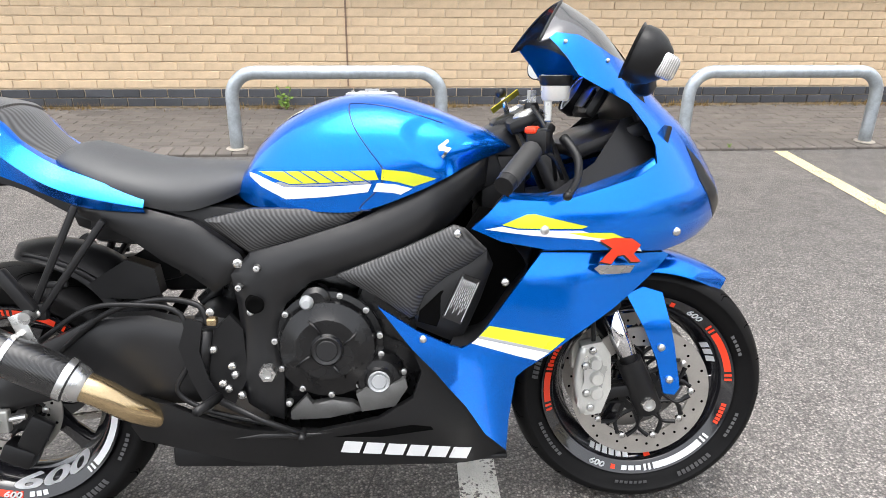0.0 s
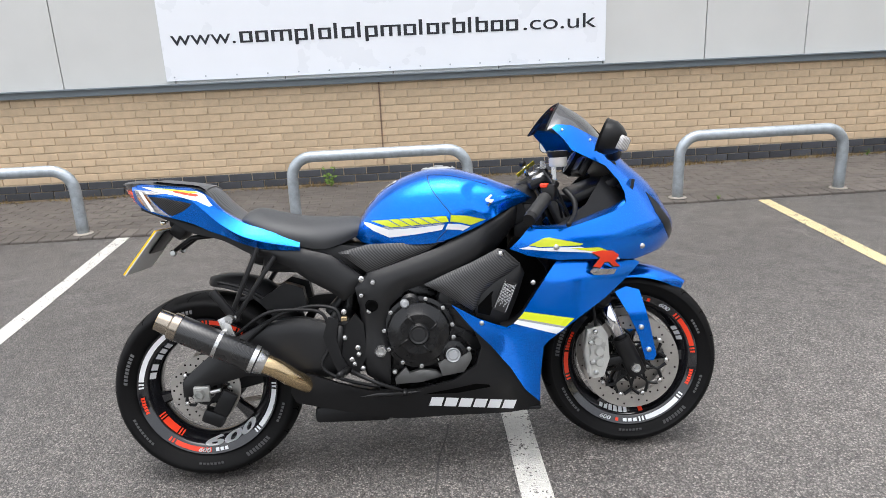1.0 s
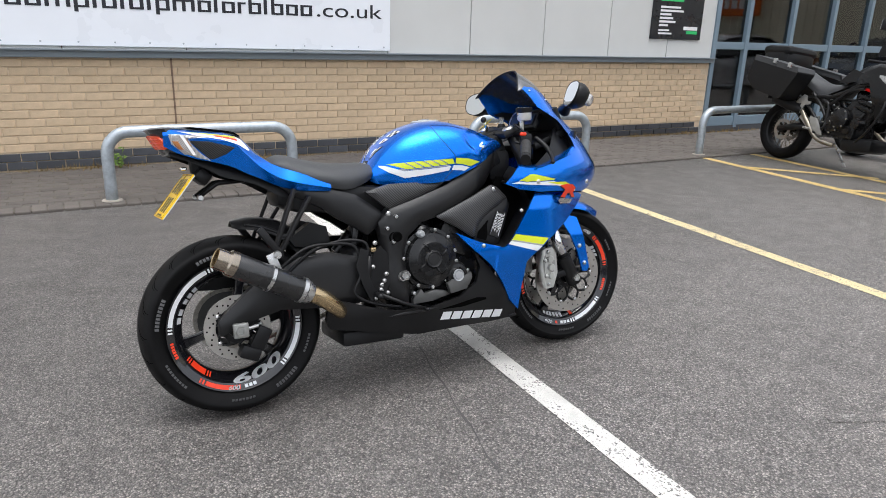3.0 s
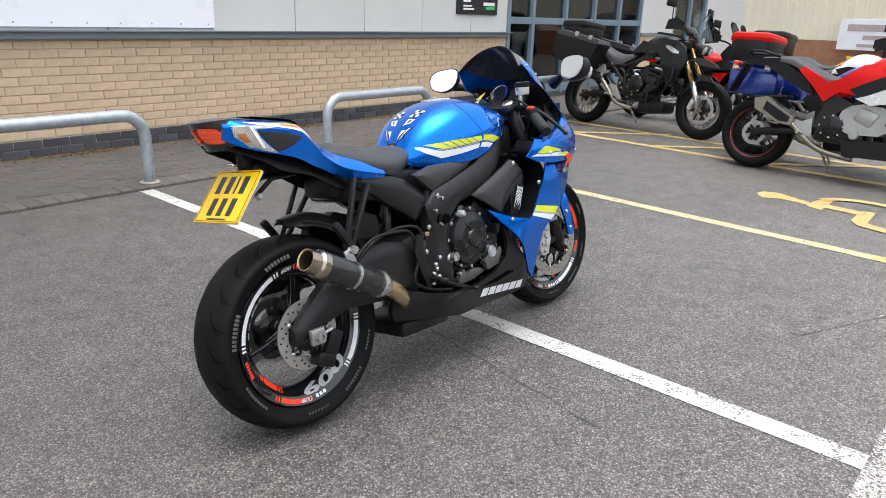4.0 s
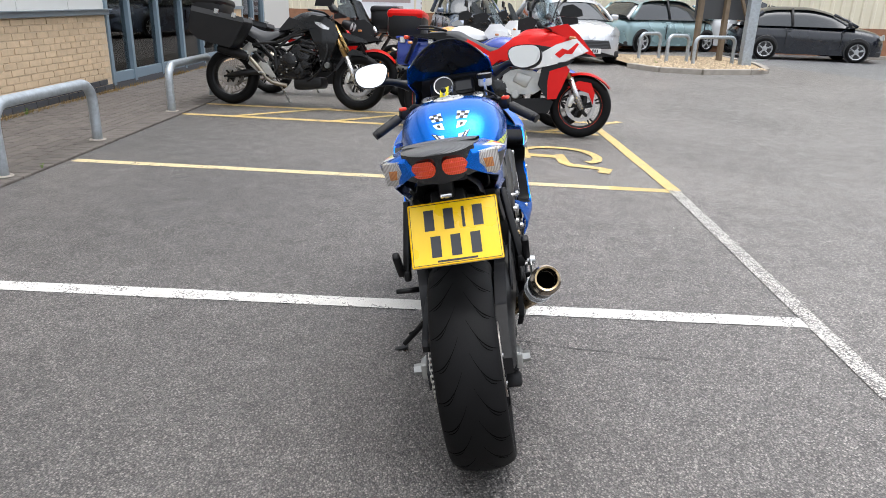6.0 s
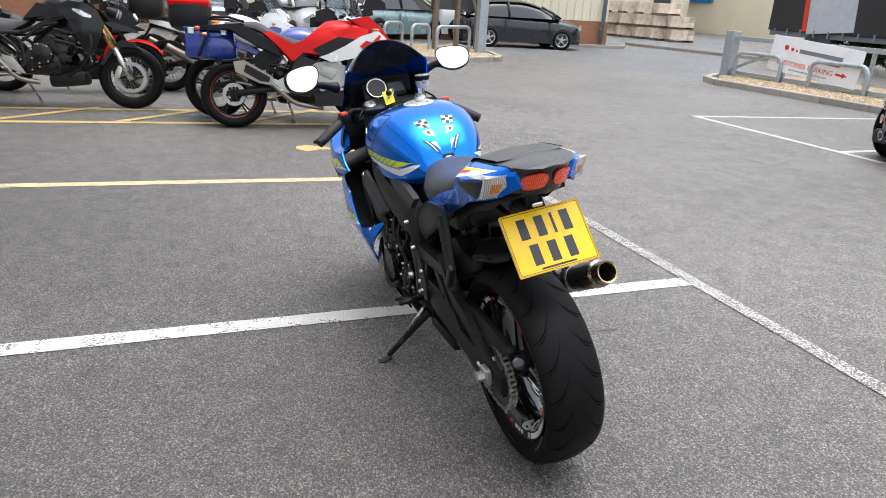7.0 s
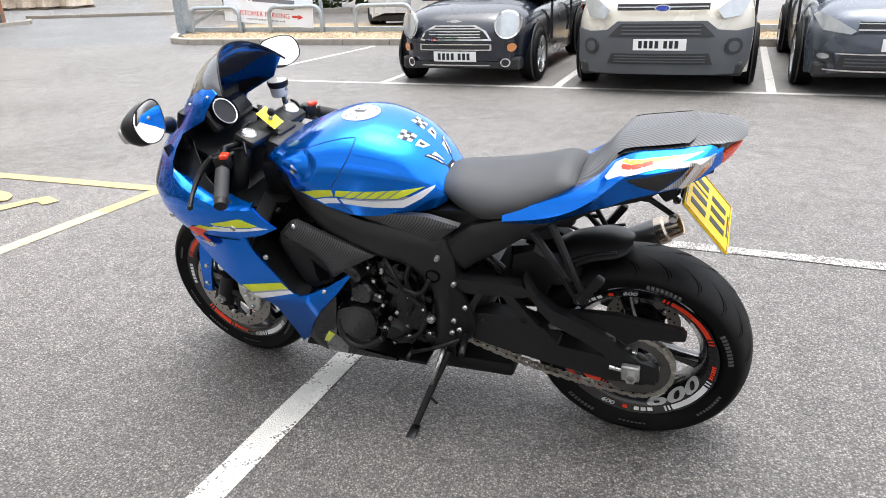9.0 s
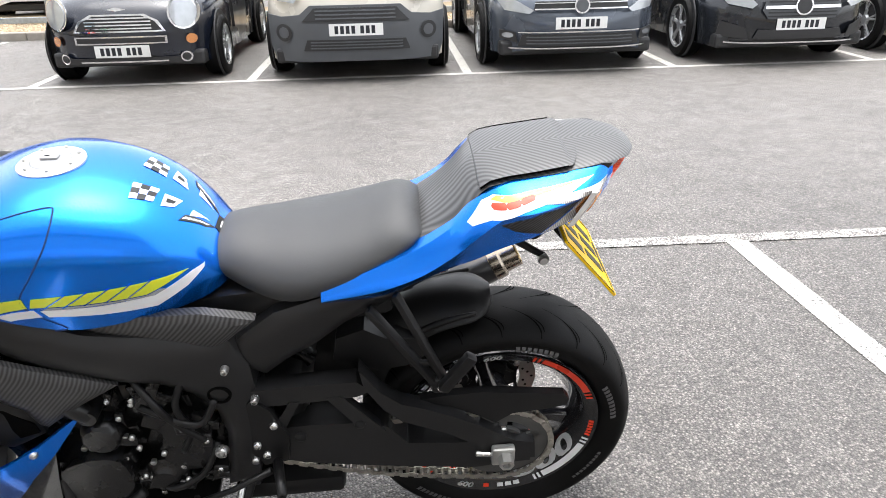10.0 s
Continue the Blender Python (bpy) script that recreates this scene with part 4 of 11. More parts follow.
# ---- materials of the blue motorcycle ----
M_BLUE = mat("metallic_blue_paint", (0.0, 0.18, 0.84), 0.22, 0.86, var=0.04, scale=2, coat=0.45, bscale=2500, rvar=0.03, spec=0.3)
M_SEAM = mat("deep_blue_gap", (0.0, 0.02, 0.1), 0.5, var=0.1)
M_YELLOW = mat("lime_yellow_decal", (0.62, 0.68, 0.02), 0.3, var=0.03, coat=0.5)
M_WHITE = mat("white_decal", (0.78, 0.79, 0.8), 0.3, var=0.03, coat=0.5)
M_GREYDECAL = mat("grey_decal", (0.3, 0.31, 0.32), 0.35, var=0.05)
M_RED = mat("red_decal", (0.78, 0.045, 0.012), 0.35, var=0.05)
M_BLACK = mat("satin_black_plastic", (0.0085, 0.0085, 0.009), 0.38, var=0.15, scale=9, bump=0.05, bscale=900, spec=0.25)
M_FRAMEBLACK = mat("satin_black_frame", (0.0105, 0.0105, 0.0112), 0.4, var=0.12, scale=7, bump=0.08, bscale=700, spec=0.36)
M_ENGINE = mat("black_engine_casing", (0.0065, 0.0065, 0.007), 0.25, var=0.2, scale=20, bump=0.06, bscale=500, spec=0.4)
M_GLOSSBLACK = mat("gloss_black_paint", (0.008, 0.008, 0.01), 0.12, coat=0.6)
M_RUBBER = mat("tyre_rubber", (0.0055, 0.0054, 0.0056), 0.55, var=0.35, scale=14, bump=0.1, bscale=400, spec=0.12)
M_PRINT = mat("sidewall_print", (0.07, 0.07, 0.072), 0.7)
# near-black colour stands in for the shade in grooves, holes and gaps
M_GROOVE = mat("recess_shade_black", (0.0015, 0.0015, 0.0015), 0.95, spec=0.05)
M_SEAT = mat("matt_seat_vinyl", (0.042, 0.0435, 0.046), 0.55, var=0.12, scale=7, bump=0.18, bscale=1500)
M_CARBON = carbon_mat("carbon_twill", 0.03, 0.1, 0.36, 64, 0.0, 0.2)
M_CARBONDARK = carbon_mat("black_ribbed_plastic", 0.007, 0.055, 0.42, 64, 0.0, 0.3)
M_CARBONGLOSS = carbon_mat("gloss_carbon", 0.006, 0.022, 0.28, 130, 0.3, 0.12)
M_STEEL = mat("brushed_steel", (0.55, 0.55, 0.54), 0.28, 0.95, var=0.1, scale=30, bump=0.04, bscale=900)
M_CHROME = mat("chrome", (0.75, 0.75, 0.76), 0.08, 1.0, var=0.04)
M_DISC = mat("brake_disc_steel", (0.42, 0.4, 0.37), 0.38, 0.8, var=0.12, scale=30)
M_TITAN = mat("heat_tinted_titanium", (0.5, 0.38, 0.22), 0.24, 0.95, var=0.25, scale=9)
M_ENDCAP = mat("tinted_polished_steel", (0.36, 0.31, 0.25), 0.2, 0.95, var=0.12, scale=20)
M_CAST = mat("cast_aluminium", (0.42, 0.42, 0.4), 0.45, 0.75, var=0.15, scale=18, bump=0.1)
M_DARKCAST = mat("dark_cast_alloy", (0.09, 0.09, 0.088), 0.5, 0.5, var=0.2, scale=18, bump=0.1)
M_CALIPER = mat("silver_caliper", (0.6, 0.6, 0.57), 0.35, 0.55, var=0.1, scale=20)
M_SMOKE = mat("smoked_screen", (0.03, 0.03, 0.033), 0.22, var=0.2, scale=18, coat=0.8, spec=0.9)
M_CLEARLENS = ribbed_mat("clear_ribbed_lens", (0.72, 0.71, 0.7), (0.34, 0.33, 0.33), 0.14, 260)
M_CLEARREAR = ribbed_mat("clear_rear_lens", (0.75, 0.73, 0.71), (0.36, 0.33, 0.31), 0.14, 240, 'Y')
M_AMBER = ribbed_mat("amber_behind_lens", (0.8, 0.34, 0.1), (0.45, 0.14, 0.04), 0.14, 260, 'Y')
M_REDLENS = ribbed_mat("red_ribbed_lens", (1.0, 0.15, 0.03), (0.85, 0.03, 0.01), 0.2, 220, 'Y')
M_REDGLOW = mat("red_orange_reflector", (0.85, 0.1, 0.01), 0.2, var=0.3, scale=80, coat=1.0)
M_PLATE = mat("yellow_plate", (0.82, 0.52, 0.0), 0.3, var=0.03)
M_MIRROR = mat("mirror_glass", (0.92, 0.94, 0.95), 0.02, 1.0, var=0.01, rvar=0.0)
M_GRIP = mat("rubber_grip", (0.014, 0.014, 0.014), 0.6, var=0.2, scale=40, bump=0.3)
M_CHAIN = mat("greased_chain", (0.4, 0.38, 0.34), 0.35, 0.85, var=0.3, scale=60)
M_TAG = mat("yellow_key_tag", (0.75, 0.62, 0.02), 0.5)
M_FLUID = mat("cloudy_white_plastic", (0.6, 0.59, 0.55), 0.35, var=0.06)
M_DIAL = mat("dark_dial", (0.01, 0.011, 0.013), 0.3, coat=0.15, spec=0.3)
M_LABEL = mat("label_black", (0.01, 0.01, 0.01), 0.3)

BIKE = pose(-0.881, 1.285, 0, -10.8, 0, -0.8)
bike = thing("motorcycle", BIKE, "blue sports motorcycle with lime and white stripes on its side stand", "motorcycle")

# ---- wheels ----
def tyre_profile(R, b):
    half = [(0.222, b * 0.62), (0.236, b * 0.8), (0.258, b * 0.95), (R - 0.03, b * 1.0), (R - 0.016, b * 0.85), (R - 0.006, b * 0.55), (R - 0.001, b * 0.25)]
    return [(r, -y) for r, y in half] + [(R, 0)] + [(r, y) for r, y in reversed(half)]


def bend(bm, r0, ang, y, side):
    """Bends letters from the x-z plane round a ring about the y axis."""
    for v in bm.verts:
        a = radians(ang) + side * v.co.x / (r0 + 0.012)
        r = r0 + v.co.z
        off = v.co.y
        v.co = ((r) * math.cos(a), y(r) + side * -off * -1, r * math.sin(a))
    return bm


def ring_seg(r0, r1, y, a0, a1, off, n=20):
    """A thin coloured band on the dished side of a rim."""
    bm = bmesh.new()
    rows = []
    for i in range(n + 1):
        a = radians(a0 + (a1 - a0) * i / n)
        rows.append([(r * math.cos(a), y(r) + off, r * math.sin(a)) for r in (r0, (r0 + r1) / 2, r1)])
    add_grid(bm, rows)
    return bm


def wheel(name, parent, m, R, b, lip, spokes, groove_seed, decals, seed=0):
    w = new(name)
    w.parent, w.matrix_basis = parent, m
    prof = spline(tyre_profile(R, b), 3)
    part("tyre", lathe([tuple(p) for p in prof], 96), M_RUBBER, w, smooth=True)
    fr = curve([(y, r) for r, y in sorted([(p[0], p[1]) for p in prof if p[0] > R - 0.034], key=lambda q: q[1])])
    bm = bmesh.new()
    n = groove_seed
    for s in (-1, 1):
        for k in range(n):
            a0 = 360 / n * (k + (0.5 if s > 0 else 0))
            for y0, y1, da, off, wd in ((0.14, 0.94, 15, 0, 0.0022), (0.4, 0.8, 7, 9.0, 0.0018)):
                rows = []
                for i in range(11):
                    t = i / 10
                    y = s * b * (y0 + (y1 - y0) * t)
                    a = radians(a0 + off + da * (1 - (1 - t) ** 2.2))
                    r = fr(y) + 0.0006
                    ww = wd * math.sin(math.pi * min(0.9, max(0.1, t))) ** 0.6 / r
                    rows.append([(r * math.cos(a - ww), y, r * math.sin(a - ww)), (r * math.cos(a + ww), y, r * math.sin(a + ww))])
                add_grid(bm, rows)
    tagged(part("tread_pattern", bm, M_GROOVE, w), "dark tread grooves in the tyre", kind="stuff")
    d = lip
    rim = [(0.224, -d), (0.221, -d + 0.002), (0.2, -d + 0.008), (0.194, -d + 0.014), (0.17, -d + 0.042), (0.168, 0.0), (0.17, d - 0.042), (0.194, d - 0.014), (0.2, d - 0.008), (0.221, d - 0.002), (0.224, d), (0.226, d - 0.004), (0.2, d - 0.03), (0.186, 0), (0.2, -d + 0.03), (0.226, -d + 0.004)]
    part("rim", lathe(rim, 72, closed=True), M_GLOSSBLACK, w, smooth=True, sharp=40)
    part("hub", lathe([(0.012, -0.075), (0.032, -0.075), (0.036, -0.05), (0.045, -0.03), (0.05, 0), (0.045, 0.03), (0.036, 0.05), (0.032, 0.075), (0.012, 0.075)], 32), M_GLOSSBLACK, w, smooth=True, sharp=40)
    for a in spokes:
        bm = bmesh.new()
        rows = []
        for i, (r, hw, hy) in enumerate(((0.03, 0.022, 0.03), (0.07, 0.018, 0.026), (0.12, 0.015, 0.02), (0.16, 0.019, 0.02), (0.185, 0.03, 0.022))):
            rows.append([(r, -hy, -hw * 0.6), (r, -hy * 0.5, -hw), (r, hy * 0.5, -hw), (r, hy, -hw * 0.6), (r, hy, hw * 0.6), (r, hy * 0.5, hw), (r, -hy * 0.5, hw), (r, -hy, hw * 0.6)])
        add_grid(bm, rows, close_v=True)
        place(bm, pose(0, 0, 0, 0, -a, 0))
        part("spoke", bm, M_GLOSSBLACK, w, smooth=True, sharp=45)
    for s in (-1, 1):
        yr = lambda r: s * (d - 0.002 - (0.221 - r) * 0.29)
        yb = lambda r: s * (d - 0.0135 - (0.1925 - r) * 1.167)
        arcs, words, numbers = decals[0 if s < 0 else 1]
        flip = (lambda a: a) if s < 0 else (lambda a: 180 - a)
        for band, a0, a1, material in arcs:
            r0, r1, yf = (0.2035, 0.2185, yr) if band else (0.174, 0.19, yb)
            # a long bar with two short slashes at each end
            step = 1 if a1 > a0 else -1
            spans = [(a0, a1)] + ([(a0 - step * q, a0 - step * (q - 1.6)) for q in (3.2, 6.2)] + [(a1 + step * (q - 1.6), a1 + step * q) for q in (3.2, 6.2)] if abs(a1 - a0) > 12 else [])
            for u, v in spans:
                part("rim_stripe", ring_seg(r0, r1, yf, flip(u), flip(v), s * 0.0012, max(3, int(abs(v - u) / 2.5))), material, w)
        for band, a0, a1, n, material in words:
            r0, r1, yf = (0.2055, 0.2165, yr) if band else (0.175, 0.1895, yb)
            for k in range(n):
                u = a0 + (a1 - a0) * k / n
                v = a0 + (a1 - a0) * (k + 0.74) / n
                part("rim_letter_bar", ring_seg(r0, r1, yf, flip(u), flip(v), s * 0.0012, 3), material, w)
        for body, ang, sz, material in numbers:
            bm = text_bm(body, sz, 0.0008, 1.55 if sz > 0.05 else 1.35, 'CENTER', 0.2, sz * 0.035)
            a = radians(flip(ang))
            for v in bm.verts:
                h = v.co.z / (0.75 * sz)
                low = math.sin(a) < 0
                turn = (1 if low else -1) * (1 if s < 0 else -1)
                t = a + turn * v.co.x / 0.2
                if sz > 0.05:
                    k = min(1.0, max(0.0, 1 - h if not low else h))
                    r, y = (0.1985 - 0.027 * k, s * (d - 0.0065 - 0.0275 * k))
                else:
                    r = 0.218 - (1 - h) * 0.75 * sz if not low else 0.218 - v.co.z
                    y = yr(r) + s * 0.0016
                v.co = (r * math.cos(t), y + s * abs(v.co.y) * 0.3, r * math.sin(t))
            part("rim_number", bm, material, w)
        bm = bmesh.new()
        rng = random.Random(seed + s)
        for a0, n, hh in ((150, 9, 0.013), (-64, 8, 0.015), (-100, 7, 0.009), (-30, 6, 0.008), (20, 5, 0.008), (95, 8, 0.012), (200, 9, 0.008)):
            for k in range(n):
                a = a0 + k * 2.7
                r0 = R - 0.058
                y = s * (b * 0.985 + 0.0008)
                add_grid(bm, [[(r * math.cos(radians(a + q)), y - s * 0.0025 * (r > r0 + 0.008), r * math.sin(radians(a + q))) for r in (r0, r0 + hh / 2, r0 + hh)] for q in (0, 1.9)])
        tagged(part("sidewall_print", bm, M_PRINT, w), "small grey marks on the tyre wall", kind="stuff")
    return w


# decals of each side: arcs (outer band, from, to), words as bars, numbers; angles as seen from that side
REAR_R = ([(1, 112, 172, M_WHITE), (0, 214, 232, M_RED), (1, 236, 262, M_RED), (1, -42, -6, M_WHITE), (1, 60, 84, M_RED)], [(0, 128, 150, 3, M_WHITE), (0, 154, 172, 2, M_WHITE), (1, 186, 202, 6, M_RED), (1, 272, 284, 3, M_WHITE), (1, 40, 52, 4, M_WHITE)], [("600", -72, 0.084, M_WHITE), ("600", -98, 0.018, M_WHITE), ("600", 98, 0.018, M_WHITE)])
REAR_L = ([(1, -58, -22, M_WHITE), (1, 26, 66, M_RED), (1, -168, -142, M_RED), (0, -146, -124, M_RED)], [(1, -74, -90, 3, M_WHITE), (1, -94, -99, 1, M_RED), (1, 0, -14, 6, M_RED), (1, 108, 113, 1, M_RED), (1, 117, 132, 3, M_WHITE), (1, 138, 150, 2, M_WHITE), (0, 60, 84, 3, M_WHITE)], [("600", -52, 0.084, M_WHITE), ("600", -110, 0.018, M_WHITE), ("600", 96, 0.018, M_WHITE)])
rear = wheel("rear_wheel", bike, pose(0.003, 0.008, 0.302), 0.304, 0.088, 0.07, (195, 315, 75), 22, (REAR_R, REAR_L), 3)
STEER_AXIS, STEER_AT, STEER = Vector((-0.403, 0, 0.915)), Vector((1.492, 0, 0)), -4.5
TURNED = Matrix.Translation(STEER_AT) @ Matrix.Rotation(radians(STEER), 4, STEER_AXIS) @ Matrix.Translation(-STEER_AT)
FX, FZ = 1.394, 0.296
FRONT_R = ([(1, 38, 10, M_RED), (1, -42, -76, M_WHITE), (1, 190, 170, M_RED)], [(1, 84, 76, 2, M_WHITE), (1, 73, 69, 1, M_RED), (1, -12, -27, 6, M_RED), (1, -84, -98, 3, M_WHITE), (1, -101, -105, 1, M_RED), (1, 166, 150, 6, M_RED), (0, -92, -124, 6, M_WHITE), (0, -76, -82, 1, M_RED), (0, 34, 16, 3, M_WHITE)], [("600", 56, 0.018, M_WHITE), ("600", -114, 0.018, M_WHITE)])
FRONT_L = ([(1, 222, 244, M_RED), (1, 292, 318, M_WHITE), (1, 150, 120, M_RED), (1, 60, 30, M_WHITE)], [(0, 186, 216, 6, M_WHITE), (1, 166, 190, 6, M_WHITE), (1, 250, 266, 6, M_RED), (1, 340, 356, 5, M_WHITE)], [("600", -80, 0.018, M_WHITE)])
front = wheel("front_wheel", bike, TURNED @ pose(FX, 0.0, FZ), 0.295, 0.061, 0.05, (240, 0, 120), 20, (FRONT_R, FRONT_L), 8)


def disc(parent, r0, r1, y, holes, carrier, label):
    d = part("brake_disc", lathe([(r0, y - 0.0025), (r1, y - 0.0025), (r1, y + 0.0025), (r0, y + 0.0025)], 64, closed=True), M_DISC, parent, label)
    bm = bmesh.new()
    for k in range(holes):
        a, r = 2 * math.pi * k / holes, r0 + (r1 - r0) * (0.25 + 0.25 * (k % 3))
        add_lathe(bm, [(0, 0.0032), (0.0033, 0.0032), (0.0033, -0.0032), (0, -0.0032)], 8, pose(r * math.cos(a), y, r * math.sin(a)))
    tagged(part("disc_drilling", bm, M_GROOVE, d), "drilled holes of the brake disc", kind="stuff")
    bm = bmesh.new()
    add_lathe(bm, [(0.035, y - 0.004), (0.052, y - 0.004), (0.052, y + 0.004), (0.035, y + 0.004)], 32, closed=True)
    for k in range(carrier):
        a = radians(360 * k / carrier)
        for q in (-1, 1):
            pts = [(r * math.cos(a + q * w), y, r * math.sin(a + q * w)) for r, w in ((0.046, 0.02), (0.045 + (r0 - 0.045) * 0.35, 0.26), (0.045 + (r0 - 0.045) * 0.7, 0.3), (r0 + 0.003, 0.1))]
            add_tube(bm, pts, [0.006, 0.0045, 0.0045, 0.006], 6, 4)
    pieces("carrier_arm", bm, M_BLACK, d)
    for k in range(carrier):
        a = radians(360 * k / carrier)
        part("rivet", lathe([(0, -0.007), (0.007, -0.006), (0.0085, 0), (0.007, 0.006), (0, 0.007)], 12, pose((r0 + 0.004) * math.cos(a), y, (r0 + 0.004) * math.sin(a))), M_STEEL, d, smooth=True)
    return d


for s in (-1, 1):
    disc(front, 0.112, 0.157, s * 0.068, 36, 10, "silver drilled front brake disc")
disc(rear, 0.072, 0.11, -0.085, 40, 5, "silver drilled rear brake disc")

# ---- curved bodywork: half-width functions ----
def hull(zt, zb, w, px, pz, low=1.0):
    """Half-width at (x, z) of a body with top, bottom and width curves."""
    def f(x, z):
        h = max(1e-4, zt(x) - zb(x))
        u = min(1.0, max(0.0, (z - zb(x)) / h))
        return w(x) * (low + (1 - low) * math.sin(min(1, u / 0.45) * math.pi / 2)) * max(0.0, 1 - u ** pz) ** (1 / px)
    return f


def hull_bm(zt, zb, w, px, pz, x0, x1, n=40, k=28, low=1.0, close=True):
    rows = []
    for i in range(n + 1):
        x = x0 + (x1 - x0) * i / n
        h, row = max(0.002, zt(x) - zb(x)), []
        for j in range(k + 1):
            a = math.pi * j / k
            c, s = math.cos(a), math.sin(a)
            u = abs(s) ** (2 / pz)
            row.append((x, w(x) * (low + (1 - low) * math.sin(min(1, u / 0.45) * math.pi / 2)) * math.copysign(abs(c) ** (2 / px), c), zb(x) + h * u))
        rows.append(row)
    bm = bmesh.new()
    vs = add_grid(bm, rows)
    if close:
        bm.faces.new(vs[0])
        bm.faces.new(list(reversed(vs[-1])))
    return bm


def on(f, d=0.0012):
    return lambda x, z: f(x, z) + d


def both(name, outline, depth, material, parent, thick=0.001, step=0.012, rim=0.0, label="", smooth=True, n=0):
    """The same panel on both sides."""
    return [part(name, relief(outline, depth, thick, step, n, s, rim), material, parent, label, smooth, 35) for s in (-1, 1)]


# fuel tank
t_top = curve([(0.5, 0.775), (0.533, 0.822), (0.555, 0.856), (0.597, 0.898), (0.649, 0.931), (0.722, 0.957), (0.775, 0.9635), (0.83, 0.961), (0.907, 0.94), (0.99, 0.906), (1.042, 0.884), (1.078, 0.858)])
t_bot = curve([(0.5, 0.765), (0.543, 0.742), (0.65, 0.737), (0.766, 0.738), (0.884, 0.778), (0.984, 0.824), (1.078, 0.852)])
t_wid = curve([(0.5, 0.06), (0.52, 0.088), (0.56, 0.122), (0.62, 0.158), (0.7, 0.184), (0.8, 0.198), (0.9, 0.2), (0.98, 0.18), (1.04, 0.135), (1.078, 0.085)])


def dent(x, z):
    """The hollow in the front flank of the tank."""
    r = math.hypot((x - 0.955) / 0.1, (z - 0.862 + 0.25 * (x - 0.955)) / 0.05)
    u = min(1.0, max(0.0, (1.15 - r) / 0.4))
    return 0.014 * u * u * (3 - 2 * u)


tank_hull = hull(t_top, t_bot, t_wid, 2.5, 4.2, 0.93)
tank_y = lambda x, z: tank_hull(x, z) - dent(x, z)
bm = hull_bm(t_top, t_bot, t_wid, 2.5, 4.2, 0.5, 1.078, 96, 84, 0.93)
for v in bm.verts:
    if abs(v.co.y) > 0.06:
        v.co.y -= math.copysign(dent(v.co.x, v.co.z), v.co.y)
tank = part("fuel_tank", bm, M_BLUE, bike, "metallic blue fuel tank", True, 50)
both("yellow_stripe", [(0.565, 0.812), (0.66, 0.816), (0.796, 0.818), (0.803, 0.8), (0.787, 0.799), (0.63, 0.79), (0.607, 0.797)], on(tank_y), M_YELLOW, tank)
both("yellow_stripe", [(0.81, 0.82), (0.86, 0.815), (0.915, 0.8), (0.87, 0.786), (0.84, 0.795), (0.808, 0.8)], on(tank_y), M_YELLOW, tank)
both("white_stripe", [(0.533, 0.81), (0.56, 0.806), (0.618, 0.784), (0.7, 0.786), (0.79, 0.792), (0.782, 0.776), (0.7, 0.766), (0.62, 0.759), (0.57, 0.782)], on(tank_y), M_WHITE, tank)
both("white_stripe", [(0.8, 0.794), (0.835, 0.791), (0.868, 0.782), (0.845, 0.77), (0.83, 0.774), (0.792, 0.777)], on(tank_y), M_WHITE, tank)
both("grey_stripe", [(0.61, 0.794), (0.63, 0.788), (0.787, 0.797), (0.788, 0.7925), (0.62, 0.7845), (0.6, 0.791)], on(tank_y, 0.0016), M_GREYDECAL, tank)
for i in range(5):
    x = 0.628 + i * 0.033
    both("stripe_slit", [(x - 0.016, 0.8185), (x - 0.012, 0.8185), (x + 0.03, 0.793), (x + 0.026, 0.793)], on(tank_y, 0.0018), M_BLUE, tank, step=0.02)
for s in (-1, 1):
    seam = [(0.787, 0.739), (0.765, 0.744), (0.803, 0.783), (0.8135, 0.811), (0.806, 0.83), (0.786, 0.857), (0.758, 0.9), (0.748, 0.935), (0.76, 0.943), (0.83, 0.935), (0.93, 0.905)]
    part("panel_gap", tube([(x, s * (tank_y(x, z) - 0.0004), z) for x, z in [tuple(p) for p in spline(seam, 4)]], 0.0016, 6), M_SEAM, tank)
both("tank_badge", [(0.918, 0.862), (0.937, 0.875), (0.941, 0.871), (0.931, 0.862), (0.945, 0.858), (0.928, 0.838), (0.924, 0.842), (0.932, 0.852), (0.92, 0.854)], on(tank_y, 0.002), M_CHROME, tank, 0.002, 0.008)
cap = new("filler_cap")
cap.parent, cap.matrix_basis = tank, pose(0.79, -0.0, 0.963, 0, 0.5, 0)
part("ring", lathe([(0.034, 0.003), (0.05, 0.003), (0.056, 0.0), (0.056, -0.004), (0.034, -0.004)], 36, pose(0, 0, 0, 90), closed=True), M_CALIPER, cap, "silver ring round the filler cap", True, 30)
part("lid", lathe([(0, 0.006), (0.026, 0.006), (0.033, 0.003), (0.034, -0.003)], 32, pose(0, 0, 0, 90)), M_GREYDECAL, cap, "grey metal filler lid", True, 30)
part("flap", box((0.0, 0.0, 0.008), (0.03, 0.016, 0.005), 0.002), M_GREYDECAL, cap, "", True, 40)
part("keyhole", box((0.004, 0.0, 0.0108), (0.008, 0.002, 0.001)), M_GROOVE, cap)
for k in range(7):
    a = 2 * math.pi * k / 7
    part("bolt", lathe([(0, 0.006), (0.003, 0.006), (0.003, 0)], 8, pose(0.045 * math.cos(a), 0.045 * math.sin(a), 0, 90)), M_STEEL, cap)


